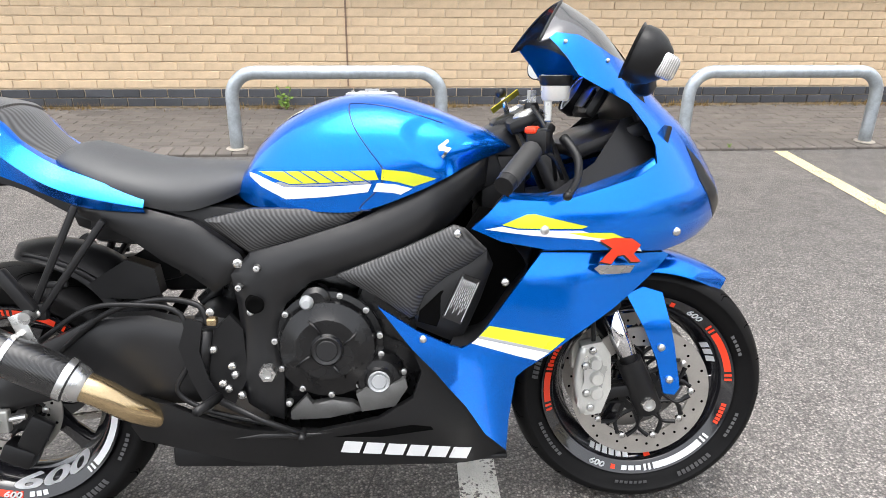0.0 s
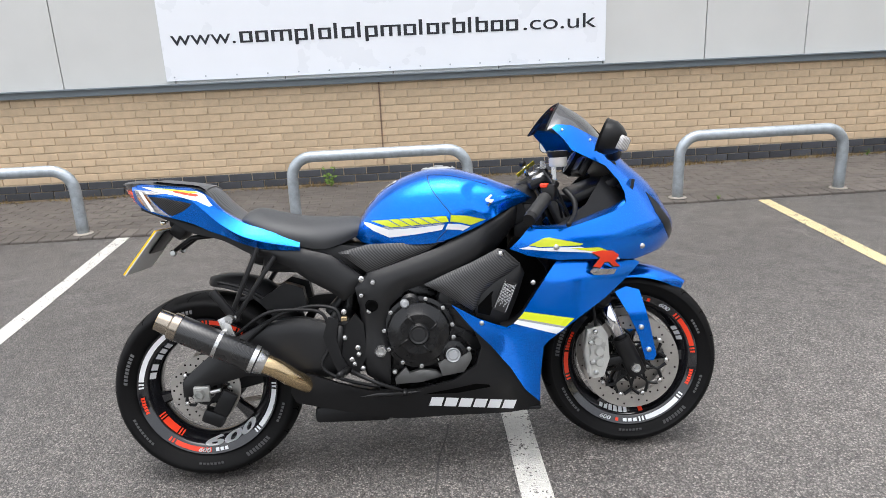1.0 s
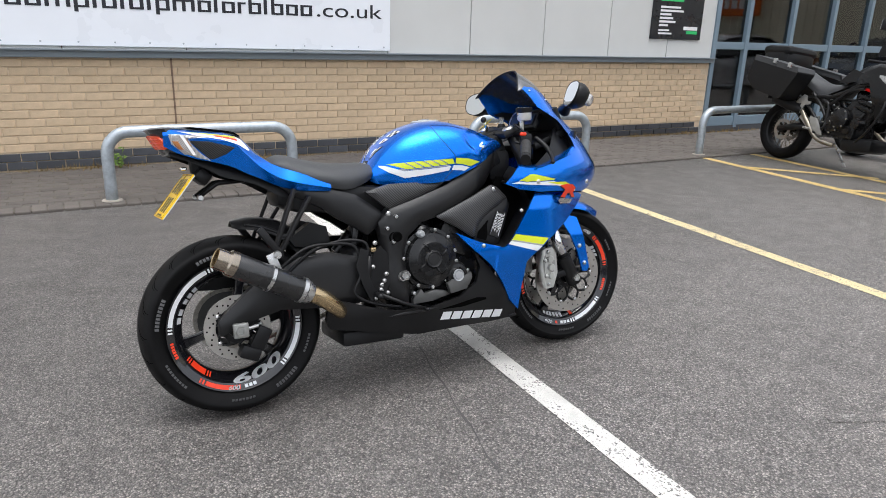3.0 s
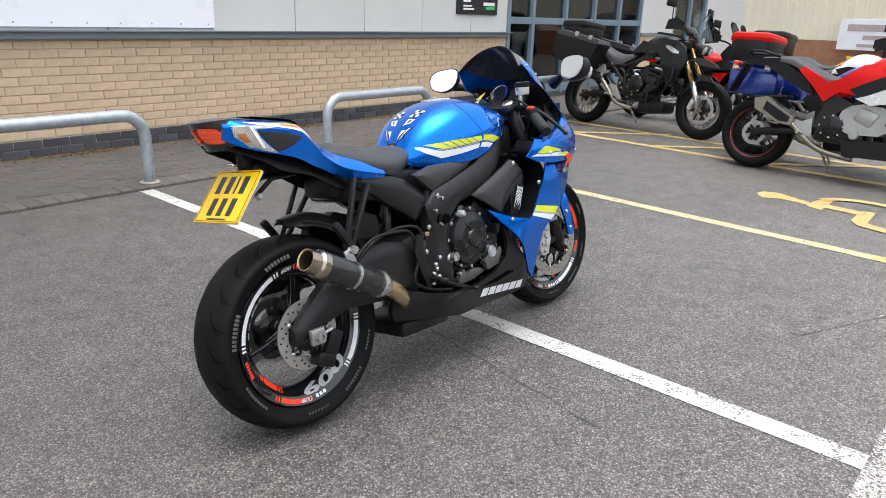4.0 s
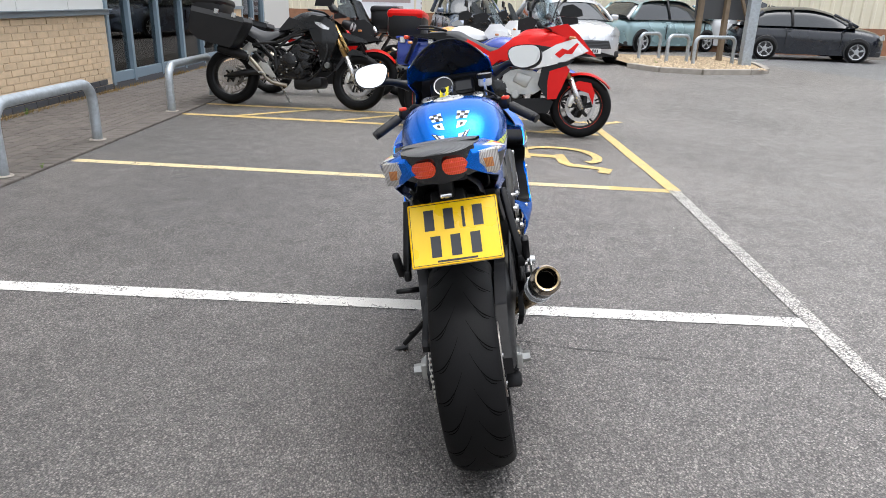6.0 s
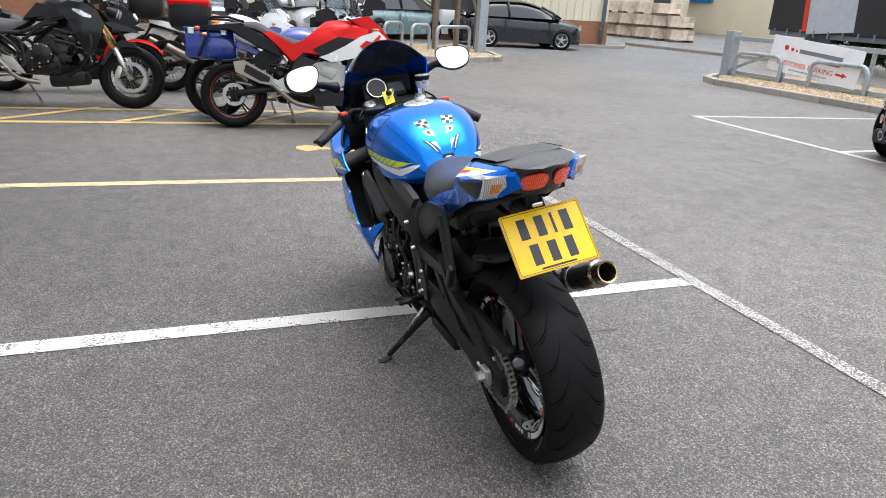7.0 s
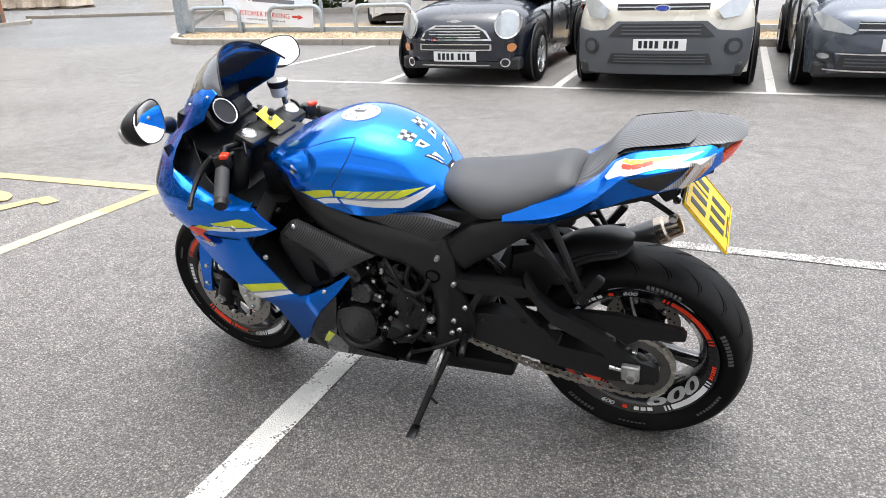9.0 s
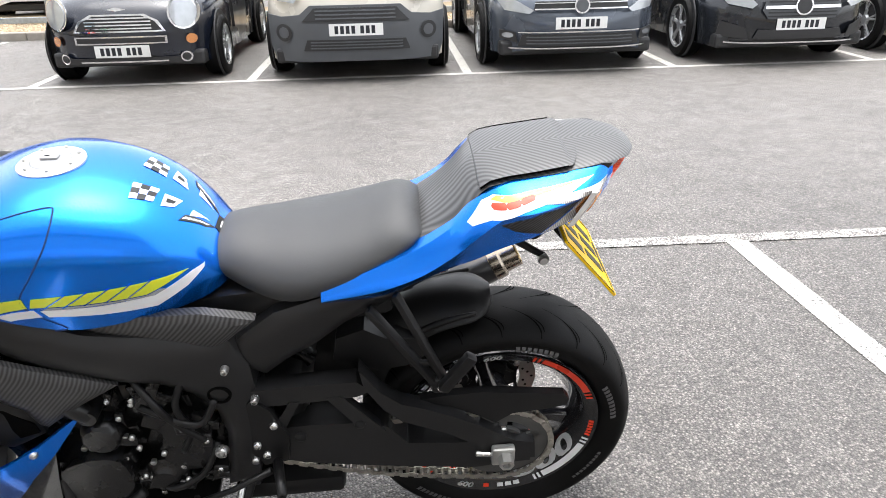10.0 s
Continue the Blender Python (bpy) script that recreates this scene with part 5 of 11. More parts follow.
def tank_top_patch(name, quads, material, lift, parent):
    """Thin stickers on the upper rear of the tank; quads in (x, y)."""
    bm = bmesh.new()
    for q in quads:
        n = 4
        rows = []
        for i in range(n + 1):
            a = [q[0][k] + (q[1][k] - q[0][k]) * i / n for k in (0, 1)]
            b = [q[3][k] + (q[2][k] - q[3][k]) * i / n for k in (0, 1)]
            row = []
            for j in range(n + 1):
                x, y = a[0] + (b[0] - a[0]) * j / n, a[1] + (b[1] - a[1]) * j / n
                h = t_top(x) - t_bot(x)
                f = max(0.0, 1 - min(1, abs(y) / t_wid(x)) ** 2.5) ** (1 / 4.2)
                row.append((x, y, t_bot(x) + h * f + lift))
            rows.append(row)
        add_grid(bm, rows)
    pieces(name, bm, material, parent)


def pad_quad(a, b, c, d, s, name, material, lift=0.0016):
    tank_top_patch(name, [[(x, s * y) for x, y in (a, b, c, d)]], material, lift, tank)


def across(q, u, v):
    a, b, c, d = [Vector(p) for p in q]
    return tuple(a.lerp(b, u).lerp(d.lerp(c, u), v))


for s in (-1, 1):
    # chequered flash, white flash, dark strip with writing, and a pale wedge, all running in towards the seat
    chk = [(0.652, 0.03), (0.65, 0.073), (0.617, 0.06), (0.614, 0.022)]
    for i in range(3):
        for j in range(3):
            pad_quad(*[across(chk, (i + p) / 3, (j + q) / 3) for p, q in ((0, 0), (0.97, 0), (0.97, 0.97), (0, 0.97))], s, "pad_square", M_WHITE if (i + j) % 2 == 0 else M_DIAL)
    pad_quad((0.606, 0.027), (0.606, 0.061), (0.589, 0.048), (0.581, 0.02), s, "pad_flash", M_WHITE)
    pad_quad((0.601, 0.036), (0.601, 0.048), (0.591, 0.042), (0.588, 0.032), s, "pad_mark", M_DIAL, 0.0022)
    pad_quad((0.573, 0.048), (0.58, 0.07), (0.546, 0.04), (0.535, 0.02), s, "pad_strip", M_DIAL)
    for k in range(6):
        q = [(0.572, 0.052), (0.577, 0.065), (0.546, 0.037), (0.54, 0.026)]
        pad_quad(*[across(q, p, (k + r) / 6) for p, r in ((0.15, 0.1), (0.85, 0.1), (0.85, 0.8), (0.15, 0.8))], s, "pad_print", M_WHITE, 0.0022)
    pad_quad((0.566, 0.026), (0.568, 0.045), (0.546, 0.02), (0.543, 0.018), s, "pad_wedge", M_WHITE)
pad_quad((0.536, -0.02), (0.536, 0.02), (0.515, 0.028), (0.515, -0.028), 1, "pad_base", M_BLACK, 0.002)
pad_quad((0.531, -0.01), (0.531, 0.01), (0.526, 0.009), (0.526, -0.009), 1, "pad_mark", M_WHITE, 0.0026)

# seat
s_top = curve([(0.16, 0.842), (0.18, 0.861), (0.21, 0.868), (0.269, 0.852), (0.349, 0.834), (0.43, 0.826), (0.5, 0.824), (0.535, 0.818)])
s_bot = curve([(0.16, 0.835), (0.192, 0.808), (0.247, 0.772), (0.333, 0.748), (0.414, 0.734), (0.478, 0.748), (0.535, 0.772)])
s_wid = curve([(0.16, 0.085), (0.18, 0.11), (0.24, 0.133), (0.33, 0.147), (0.4, 0.145), (0.47, 0.12), (0.535, 0.084)])
part("seat", hull_bm(s_top, s_bot, s_wid, 2.1, 2.6, 0.16, 0.538, 40, 32, 0.9), M_SEAT, bike, "matt black vinyl rider seat", True, 60)

# tail: sections with a top edge, an outer crease and a lower edge
TAIL = [(-0.165, 0.968, 0.072, 0.945, 0.082, 0.912, 0.068), (-0.13, 0.964, 0.088, 0.942, 0.122, 0.888, 0.1), (-0.08, 0.957, 0.1, 0.931, 0.15, 0.868, 0.122), (-0.02, 0.949, 0.108, 0.92, 0.166, 0.851, 0.136), (0.03, 0.94, 0.115, 0.91, 0.164, 0.834, 0.138), (0.07, 0.917, 0.116, 0.872, 0.156, 0.812, 0.134),
        (0.11, 0.872, 0.117, 0.832, 0.151, 0.794, 0.13), (0.17, 0.831, 0.121, 0.792, 0.152, 0.764, 0.126), (0.24, 0.804, 0.132, 0.768, 0.156, 0.744, 0.138), (0.345, 0.762, 0.138, 0.745, 0.15, 0.734, 0.14)]
a_top, a_tw, a_cz, a_cw, a_bot, a_bw = [curve([(r[0], r[k]) for r in TAIL]) for k in range(1, 7)]


def tail_y(x, z):
    """Half-width of the tail at a height: straight faces above and below the crease."""
    x = min(0.345, max(-0.165, x))
    if z > a_cz(x):
        u = min(1.0, (z - a_cz(x)) / max(0.004, a_top(x) - a_cz(x)))
        return a_cw(x) + (a_tw(x) - a_cw(x)) * u ** 1.25
    u = min(1.0, (a_cz(x) - z) / max(0.004, a_cz(x) - a_bot(x)))
    return a_cw(x) + (a_bw(x) - a_cw(x)) * u ** 0.9


rows = []
for i in range(57):
    x = -0.165 + 0.51 * i / 56
    zs = [a_bot(x) + (a_cz(x) - a_bot(x)) * k / 4 for k in range(5)] + [a_cz(x) + (a_top(x) - a_cz(x)) * k / 4 for k in range(1, 5)]
    half = [(tail_y(x, z), z) for z in zs] + [(a_tw(x) - 0.02, a_top(x) + 0.002)]
    rows.append([(x, -y, z) for y, z in half] + [(x, y, z) for y, z in reversed(half)])
bm = bmesh.new()
vs = add_grid(bm, rows)
bm.faces.new(vs[0])
tail = part("tail_fairing", bm, M_BLUE, bike, "metallic blue tail fairing", True, 32)
both("white_stripe", [(-0.125, 0.955), (-0.03, 0.943), (0.045, 0.932), (0.064, 0.921), (0.088, 0.886), (0.08, 0.884), (0.05, 0.903), (0.0, 0.921), (-0.08, 0.94)], on(tail_y), M_WHITE, tail)
both("cream_stripe", [(-0.1, 0.9515), (-0.03, 0.943), (0.04, 0.9325), (0.05, 0.926), (0.03, 0.928), (-0.03, 0.9385)], on(tail_y, 0.0016), M_YELLOW, tail)
for k in range(3):
    x = 0.046 - 0.0235 * k
    both("tail_number_bar", [(x, 0.9165 + 0.006 * k), (x - 0.019, 0.9215 + 0.006 * k), (x - 0.022, 0.926 + 0.0055 * k), (x - 0.018, 0.928 + 0.0052 * k), (x + 0.001, 0.9235 + 0.0055 * k), (x + 0.004, 0.919 + 0.006 * k)], on(tail_y, 0.002), M_RED, tail, 0.001, 0.006)
both("tail_vent", [(-0.1, 0.926), (-0.04, 0.918), (0.037, 0.896), (0.009, 0.876), (-0.037, 0.86), (-0.067, 0.89)], on(tail_y, 0.002), M_CARBONDARK, tail, 0.004, 0.012, 0.002, "black panel in front of the indicator")
for s in (-1, 1):
    ind = part("indicator", relief([(-0.152, 0.948), (-0.09, 0.941), (-0.03, 0.93), (-0.1, 0.93), (-0.086, 0.906), (-0.064, 0.882), (-0.036, 0.858), (-0.076, 0.87), (-0.116, 0.888), (-0.144, 0.916)], on(tail_y, 0.003), 0.012, 0.008, 0, s, 0.002), M_CLEARLENS, tail, "clear ribbed indicator lens with an amber bulb behind", True, 35)
    part("bulb", relief([(-0.128, 0.932), (-0.106, 0.93), (-0.092, 0.908), (-0.098, 0.892), (-0.122, 0.905)], on(tail_y, 0.0046), 0.003, 0.008, 0, s, 0.001), M_AMBER, ind, "amber tint of the bulb in the lens", True, 35)
    quad = [Vector((x, s * y, z)) for x, y, z in ((-0.156, 0.084, 0.945), (-0.124, 0.143, 0.941), (-0.09, 0.144, 0.878), (-0.118, 0.102, 0.884))]

    def rear_lens(a, b, out, thick):
        rows = []
        for i in range(9):
            u = a + (b - a) * i / 8
            rows.append([tuple(quad[0].lerp(quad[1], u).lerp(quad[3].lerp(quad[2], u), v) - Vector((out + 0.009 * math.sin(math.pi * u) * math.sin(math.pi * v), 0, 0))) for v in [a + (b - a) * j / 8 for j in range(9)]])
        bm = bmesh.new()
        add_grid(bm, rows)
        r = bmesh.ops.extrude_face_region(bm, geom=bm.faces[:])
        for v in r["geom"]:
            if isinstance(v, bmesh.types.BMVert):
                v.co.x += thick
        bmesh.ops.recalc_face_normals(bm, faces=bm.faces)
        return bm

    rl = part("indicator", rear_lens(0.0, 1.0, 0.0, 0.01), M_CLEARREAR, tail, "clear rear face of the indicator", True, 40)
    part("bulb", rear_lens(0.3, 0.72, 0.0015, 0.004), M_AMBER, rl, "amber bulb behind the lens", True, 40)


def lamp_x(y, z):
    return -0.212 + max(0.0, 0.968 - z) * 0.55 + 6.5 * y * y


def lamp_patch(y0, y1, z0, z1, out, k=12):
    """A slab of the tail lamp's sloping rear face."""
    bm = bmesh.new()
    front, back = [], []
    for i in range(k + 1):
        y = y0 + (y1 - y0) * i / k
        a, b = z0(y), z1(y)
        front.append([(lamp_x(y, a + (b - a) * j / 6) - out, y, a + (b - a) * j / 6) for j in range(7)])
        back.append([(lamp_x(y, a + (b - a) * j / 6) + 0.03, y, a + (b - a) * j / 6) for j in range(7)])
    vf, vb = add_grid(bm, front), add_grid(bm, back)
    for e in ((vf[0], vb[0]), (vf[-1], vb[-1]), ([r[0] for r in vf], [r[0] for r in vb]), ([r[-1] for r in vf], [r[-1] for r in vb])):
        for q in range(len(e[0]) - 1):
            bm.faces.new((e[0][q], e[0][q + 1], e[1][q + 1], e[1][q]))
    bmesh.ops.recalc_face_normals(bm, faces=bm.faces)
    return bm


lamp = part("tail_lamp", lamp_patch(-0.088, 0.088, lambda y: 0.882 + abs(y) * 0.12, lambda y: 0.966, 0.0), M_GLOSSBLACK, tail, "black tail lamp housing", True, 35)
for s in (-1, 1):
    end = lambda y: 1.0 - min(1.0, abs(abs(y) - 0.038) / 0.0305) ** 4
    lens = part("red_lens", lamp_patch(s * 0.008, s * 0.068, lambda y: 0.93 - 0.12 * abs(y) - 0.022 * max(0.02, end(y)) ** 0.5, lambda y: 0.93 - 0.12 * abs(y) + 0.0225 * max(0.02, end(y)) ** 0.5, 0.007), M_REDLENS, lamp, "red tail light lens", True, 35)
    for k in range(3):
        z = 0.915 + 0.0125 * k
        part("lens_rib", tube([(lamp_x(y, z - 0.08 * abs(y)) - 0.0075, y, z - 0.08 * abs(y)) for y in [s * (0.012 + 0.0065 * i) for i in range(9)]], 0.0008, 5), M_RED, lens)
c_top = curve([(-0.212, 0.967), (-0.195, 0.973), (-0.14, 0.974), (-0.06, 0.966), (0.03, 0.952), (0.06, 0.944), (0.08, 0.934), (0.105, 0.906), (0.133, 0.876), (0.172, 0.838)])
c_bot = curve([(-0.212, 0.964), (-0.17, 0.966), (-0.128, 0.964), (-0.035, 0.951), (0.045, 0.938), (0.066, 0.923), (0.093, 0.882), (0.129, 0.85), (0.172, 0.828)])
c_wid = curve([(-0.212, 0.03), (-0.195, 0.062), (-0.165, 0.08), (-0.12, 0.093), (-0.05, 0.1), (0.04, 0.102), (0.1, 0.106), (0.172, 0.105)])
part("seat_cowl", hull_bm(c_top, c_bot, c_wid, 1.75, 1.5, -0.212, 0.172, 50, 32), M_CARBON, bike, "grey carbon-look pillion seat cover", True, 50)
part("pillion_pad", hull_bm(lambda x: c_top(x) + 0.004 - 8 * max(0, -0.085 - x) ** 1.5, lambda x: c_bot(x) + 0.008, lambda x: c_wid(x) * 0.965 * min(1.0, max(0.1, (x + 0.112) / 0.02)) ** 0.4, 1.75, 1.5, -0.11, 0.066, 40, 32), M_CARBON, bike, "grey carbon-look pillion pad", True, 50)
for s in (-1, 1):
    part("pad_gap", tube([(x, s * (c_wid(x) * 0.972), c_bot(x) + 0.008) for x in [-0.085 + 0.0165 * k for k in range(10)]], 0.0016, 6), M_GROOVE, bike)
part("undertail", join(hull_bm(curve([(-0.15, 0.905), (-0.05, 0.875), (0.1, 0.83), (0.3, 0.76)]), curve([(-0.15, 0.882), (-0.05, 0.838), (0.0, 0.806), (0.1, 0.775), (0.2, 0.72), (0.3, 0.7)]), curve([(-0.15, 0.062), (0.0, 0.085), (0.3, 0.1)]), 5, 3, -0.15, 0.3, 16, 12), box((0.26, 0, 0.725), (0.18, 0.15, 0.08), 0.03)), M_BLACK, bike, "black plastic undertray", True, 40)
plate = new("number_plate")
plate.parent, plate.matrix_basis = bike, pose(-0.146, -0.01, 0.753, 0, 0, 0) @ Matrix(((0, 0, -1, 0), (-1, 0, 0, 0), (0, 1, 0, 0), (0, 0, 0, 1))) @ pose(0, 0, 0, -39.5, 0, 0)
part("plate_back", box((0, 0, -0.0032), (0.2285, 0.1695, 0.003), 0.004), M_CLAD, plate, "pale back of the number plate")
part("plate_face", box((0, 0, 0), (0.229, 0.17, 0.003), 0.004), M_PLATE, plate, "yellow rear number plate")
part("plate_border", join(*[box(c, s) for c, s in (((0, 0.08, 0.002), (0.219, 0.0012, 0.001)), ((0, -0.08, 0.002), (0.219, 0.0012, 0.001)), ((-0.1095, 0, 0.002), (0.0012, 0.16, 0.001)), ((0.1095, 0, 0.002), (0.0012, 0.16, 0.001)))]), M_INK, plate)
for y, ws in ((0.006, (0.037, 0.037, 0.011, 0.037)), (-0.066, (0.037, 0.037, 0.037))):
    x = -(sum(ws) + 0.013 * (len(ws) - 1)) / 2
    for w in ws:
        part("plate_bar", box((x + w / 2, y + 0.031, 0.002), (w * 0.68, 0.056, 0.001)), M_INK, plate)
        x += w + 0.013
part("plate_strip", box((0, -0.074, 0.002), (0.1, 0.005, 0.001)), M_INK, plate)
part("plate_holder", join(box((-0.05, 0, 0.81), (0.05, 0.09, 0.05), 0.012, eul(0, 40, 0)), box((-0.111, 0, 0.779), (0.006, 0.12, 0.09), 0.003, eul(0, 39.5, 0)), box((-0.06, 0.0, 0.85), (0.05, 0.04, 0.06), 0.01)), M_BLACK, bike, "black plate bracket", True, 40)
part("plate_lamp", box((-0.105, 0, 0.838), (0.02, 0.03, 0.012), 0.004), M_CHROME, bike)

# ---- nose, screen and side fairings ----
n_front = curve([(0.56, 1.36), (0.6, 1.41), (0.66, 1.5), (0.7, 1.54), (0.75, 1.551), (0.793, 1.533), (0.878, 1.479), (0.96, 1.393), (1.028, 1.329), (1.09, 1.27), (1.145, 1.205)])
n_wide = curve([(0.5, 0.235), (0.58, 0.255), (0.65, 0.272), (0.7, 0.28), (0.76, 0.278), (0.82, 0.252), (0.88, 0.222), (0.95, 0.198), (1.0, 0.186), (1.06, 0.168), (1.1, 0.13), (1.13, 0.08), (1.15, 0.03)])


def nose_y(x, z):
    t = min(1.0, max(0.0, (x - 1.12) / max(0.01, n_front(z) - 1.12)))
    flare = 0.0 if x > 1.12 else -0.35 * (1.12 - x) ** 1.5
    return n_wide(z) * max(0.0, 1 - t ** 2.3) ** (1 / 1.9) + flare


FAIRING = [(0.975, 0.714), (1.005, 0.742), (1.036, 0.776), (1.052, 0.768), (1.133, 0.764), (1.229, 0.788), (1.3, 0.806), (1.343, 0.828), (1.345, 0.86), (1.332, 0.895), (1.297, 0.942), (1.24, 0.97), (1.19, 0.995), (1.168, 1.028), (1.134, 1.066), (1.15, 1.076), (1.196, 1.072), (1.27, 1.036), (1.3395, 1.016),
    (1.3925, 0.96), (1.4385, 0.918), (1.4785, 0.878), (1.509, 0.835), (1.5325, 0.793), (1.5505, 0.75), (1.5395, 0.7), (1.51, 0.672), (1.44, 0.668), (1.36, 0.655), (1.24, 0.668), (1.12, 0.674), (1.03, 0.69)]
fair, fairl = [part("upper_fairing", relief(FAIRING, nose_y, 0.005, 0.014, 0, s, 0.0), M_BLUE, bike, "metallic blue front fairing half", True, 35) for s in (-1, 1)]
for o, s in ((fair, -1), (fairl, 1)):
    for nm, ol, mt, d in (("yellow_stripe", [(1.03, 0.722), (1.075, 0.742), (1.09, 0.743), (1.19, 0.718), (1.18, 0.714), (1.06, 0.716)], M_YELLOW, 0.0015),
                          ("white_stripe", [(1.0, 0.713), (1.03, 0.719), (1.06, 0.713), (1.18, 0.71), (1.3, 0.672), (1.31, 0.66), (1.2, 0.692), (1.08, 0.703)], M_WHITE, 0.0015),
                          ("yellow_stripe", [(1.15, 0.707), (1.24, 0.704), (1.285, 0.684), (1.2, 0.697)], M_YELLOW, 0.0022)):
        part(nm, relief(ol, on(nose_y, d), 0.001, 0.012, 0, s), mt, o, "", True, 35)
foot = [(1.138, 1.066), (1.197, 1.07), (1.271, 1.034), (1.339, 1.013), (1.392, 0.958)]
foot_x, foot_z = [curve([(k / 4, p[i]) for k, p in enumerate(foot)]) for i in (0, 1)]
rows = []
for i in range(33):
    u = -1 + i / 16
    w = 1 - abs(u)
    top = Vector((1.192 - 0.075 * abs(u) ** 1.7, 0.158 * u, 1.152 - 0.092 * abs(u) ** 2.3))
    bx, bz = foot_x(w), foot_z(w)
    low = Vector((bx, math.copysign(nose_y(bx, bz) - 0.003, u) if 0 < abs(u) and w < 0.97 else 0.0, bz))
    rows.append([tuple(top.lerp(low, j / 12) + Vector((0.45, 0, 0.85)) * 0.02 * math.sin(math.pi * j / 12) * w ** 0.5) for j in range(13)])
bm = bmesh.new()
add_grid(bm, rows)
r = bmesh.ops.extrude_face_region(bm, geom=bm.faces[:])
for v in r["geom"]:
    if isinstance(v, bmesh.types.BMVert):
        v.co -= Vector((0.0015, 0, 0.0025))
bmesh.ops.recalc_face_normals(bm, faces=bm.faces)
screen = part("windscreen", bm, M_SMOKE, bike, "dark smoked double-bubble windscreen", True, 40)
part("screen_edge", tube([r[0] for r in rows], 0.003, 6), M_BLACK, screen, "", True)
both("fairing_liner", [(1.21, 0.99), (1.24, 1.0), (1.3, 0.99), (1.375, 0.955), (1.44, 0.89), (1.46, 0.82), (1.36, 0.82), (1.352, 0.865), (1.338, 0.898), (1.302, 0.947), (1.245, 0.975)], lambda x, z: max(0.0025, nose_y(x, z) - 0.0085), M_BLACK, bike, 0.002, 0.012, 0.0, "black inner lining of the fairing")
for s in (-1, 1):
    edge = curve([(1.036, 0.777), (1.052, 0.769), (1.133, 0.765), (1.229, 0.789), (1.3, 0.807), (1.342, 0.829)])
    rows = []
    for i in range(19):
        x = 1.045 + 0.295 * i / 18
        y, wd = nose_y(x, edge(x)) - 0.0015, 0.075 * math.sin(math.pi * min(0.97, max(0.06, i / 18))) ** 0.6
        rows.append([(x, s * (y - wd * q), edge(x) + 0.012 * math.sin(q * 1.9) - 0.001) for q in (0, 0.3, 0.65, 1.0)])
    lip = bmesh.new()
    add_grid(lip, rows)
    r = bmesh.ops.extrude_face_region(lip, geom=lip.faces[:])
    for v in r["geom"]:
        if isinstance(v, bmesh.types.BMVert):
            v.co.z -= 0.004
    bmesh.ops.recalc_face_normals(lip, faces=lip.faces)
    part("inner_panel", lip, M_BLUE, fair if s < 0 else fairl, "blue inner lip of the fairing", True, 40)
both("headlamp", [(1.43, 0.855), (1.468, 0.82), (1.505, 0.77), (1.528, 0.725), (1.515, 0.695), (1.485, 0.73), (1.45, 0.79)], on(nose_y, 0.0015), M_DIAL, bike, 0.003, 0.012, 0.0, "dark headlamp lens")
both("inner_cowl", [(1.1, 0.76), (1.2, 0.77), (1.35, 0.815), (1.37, 0.88), (1.33, 0.92), (1.29, 0.91), (1.22, 0.83)], lambda x, z: max(0.03, nose_y(x + 0.03, z) - 0.03), M_BLACK, bike, 0.004, 0.02)
part("instrument_shelf", join(box((1.27, 0, 0.87), (0.16, 0.3, 0.03), 0.01, eul(0, -20, 0)), box((1.33, 0, 0.93), (0.03, 0.28, 0.14), 0.01, eul(0, -20, 0))), M_BLACK, bike, "black inner cowling behind the screen", True, 40)
# added black plates, keep daylight from showing through between the fairing halves
part("inner_tray", join(box((1.2, 0, 0.735), (0.36, 0.36, 0.012), 0.004, eul(0, -6, 0)), box((1.36, 0, 0.8), (0.012, 0.34, 0.2), 0.004, eul(0, 12, 0)), box((1.06, 0.0, 0.78), (0.1, 0.2, 0.12), 0.02)), M_BLACK, bike, "black filler plates between the fairing halves", True, 40)


def side_y(x, z):
    base = 0.262 - 0.36 * max(0, 0.46 - z) - 0.25 * max(0, z - 0.62)
    base -= 0.55 * max(0, x - 1.17) ** 1.3
    base -= 0.55 * max(0, 0.93 - x)
    return base


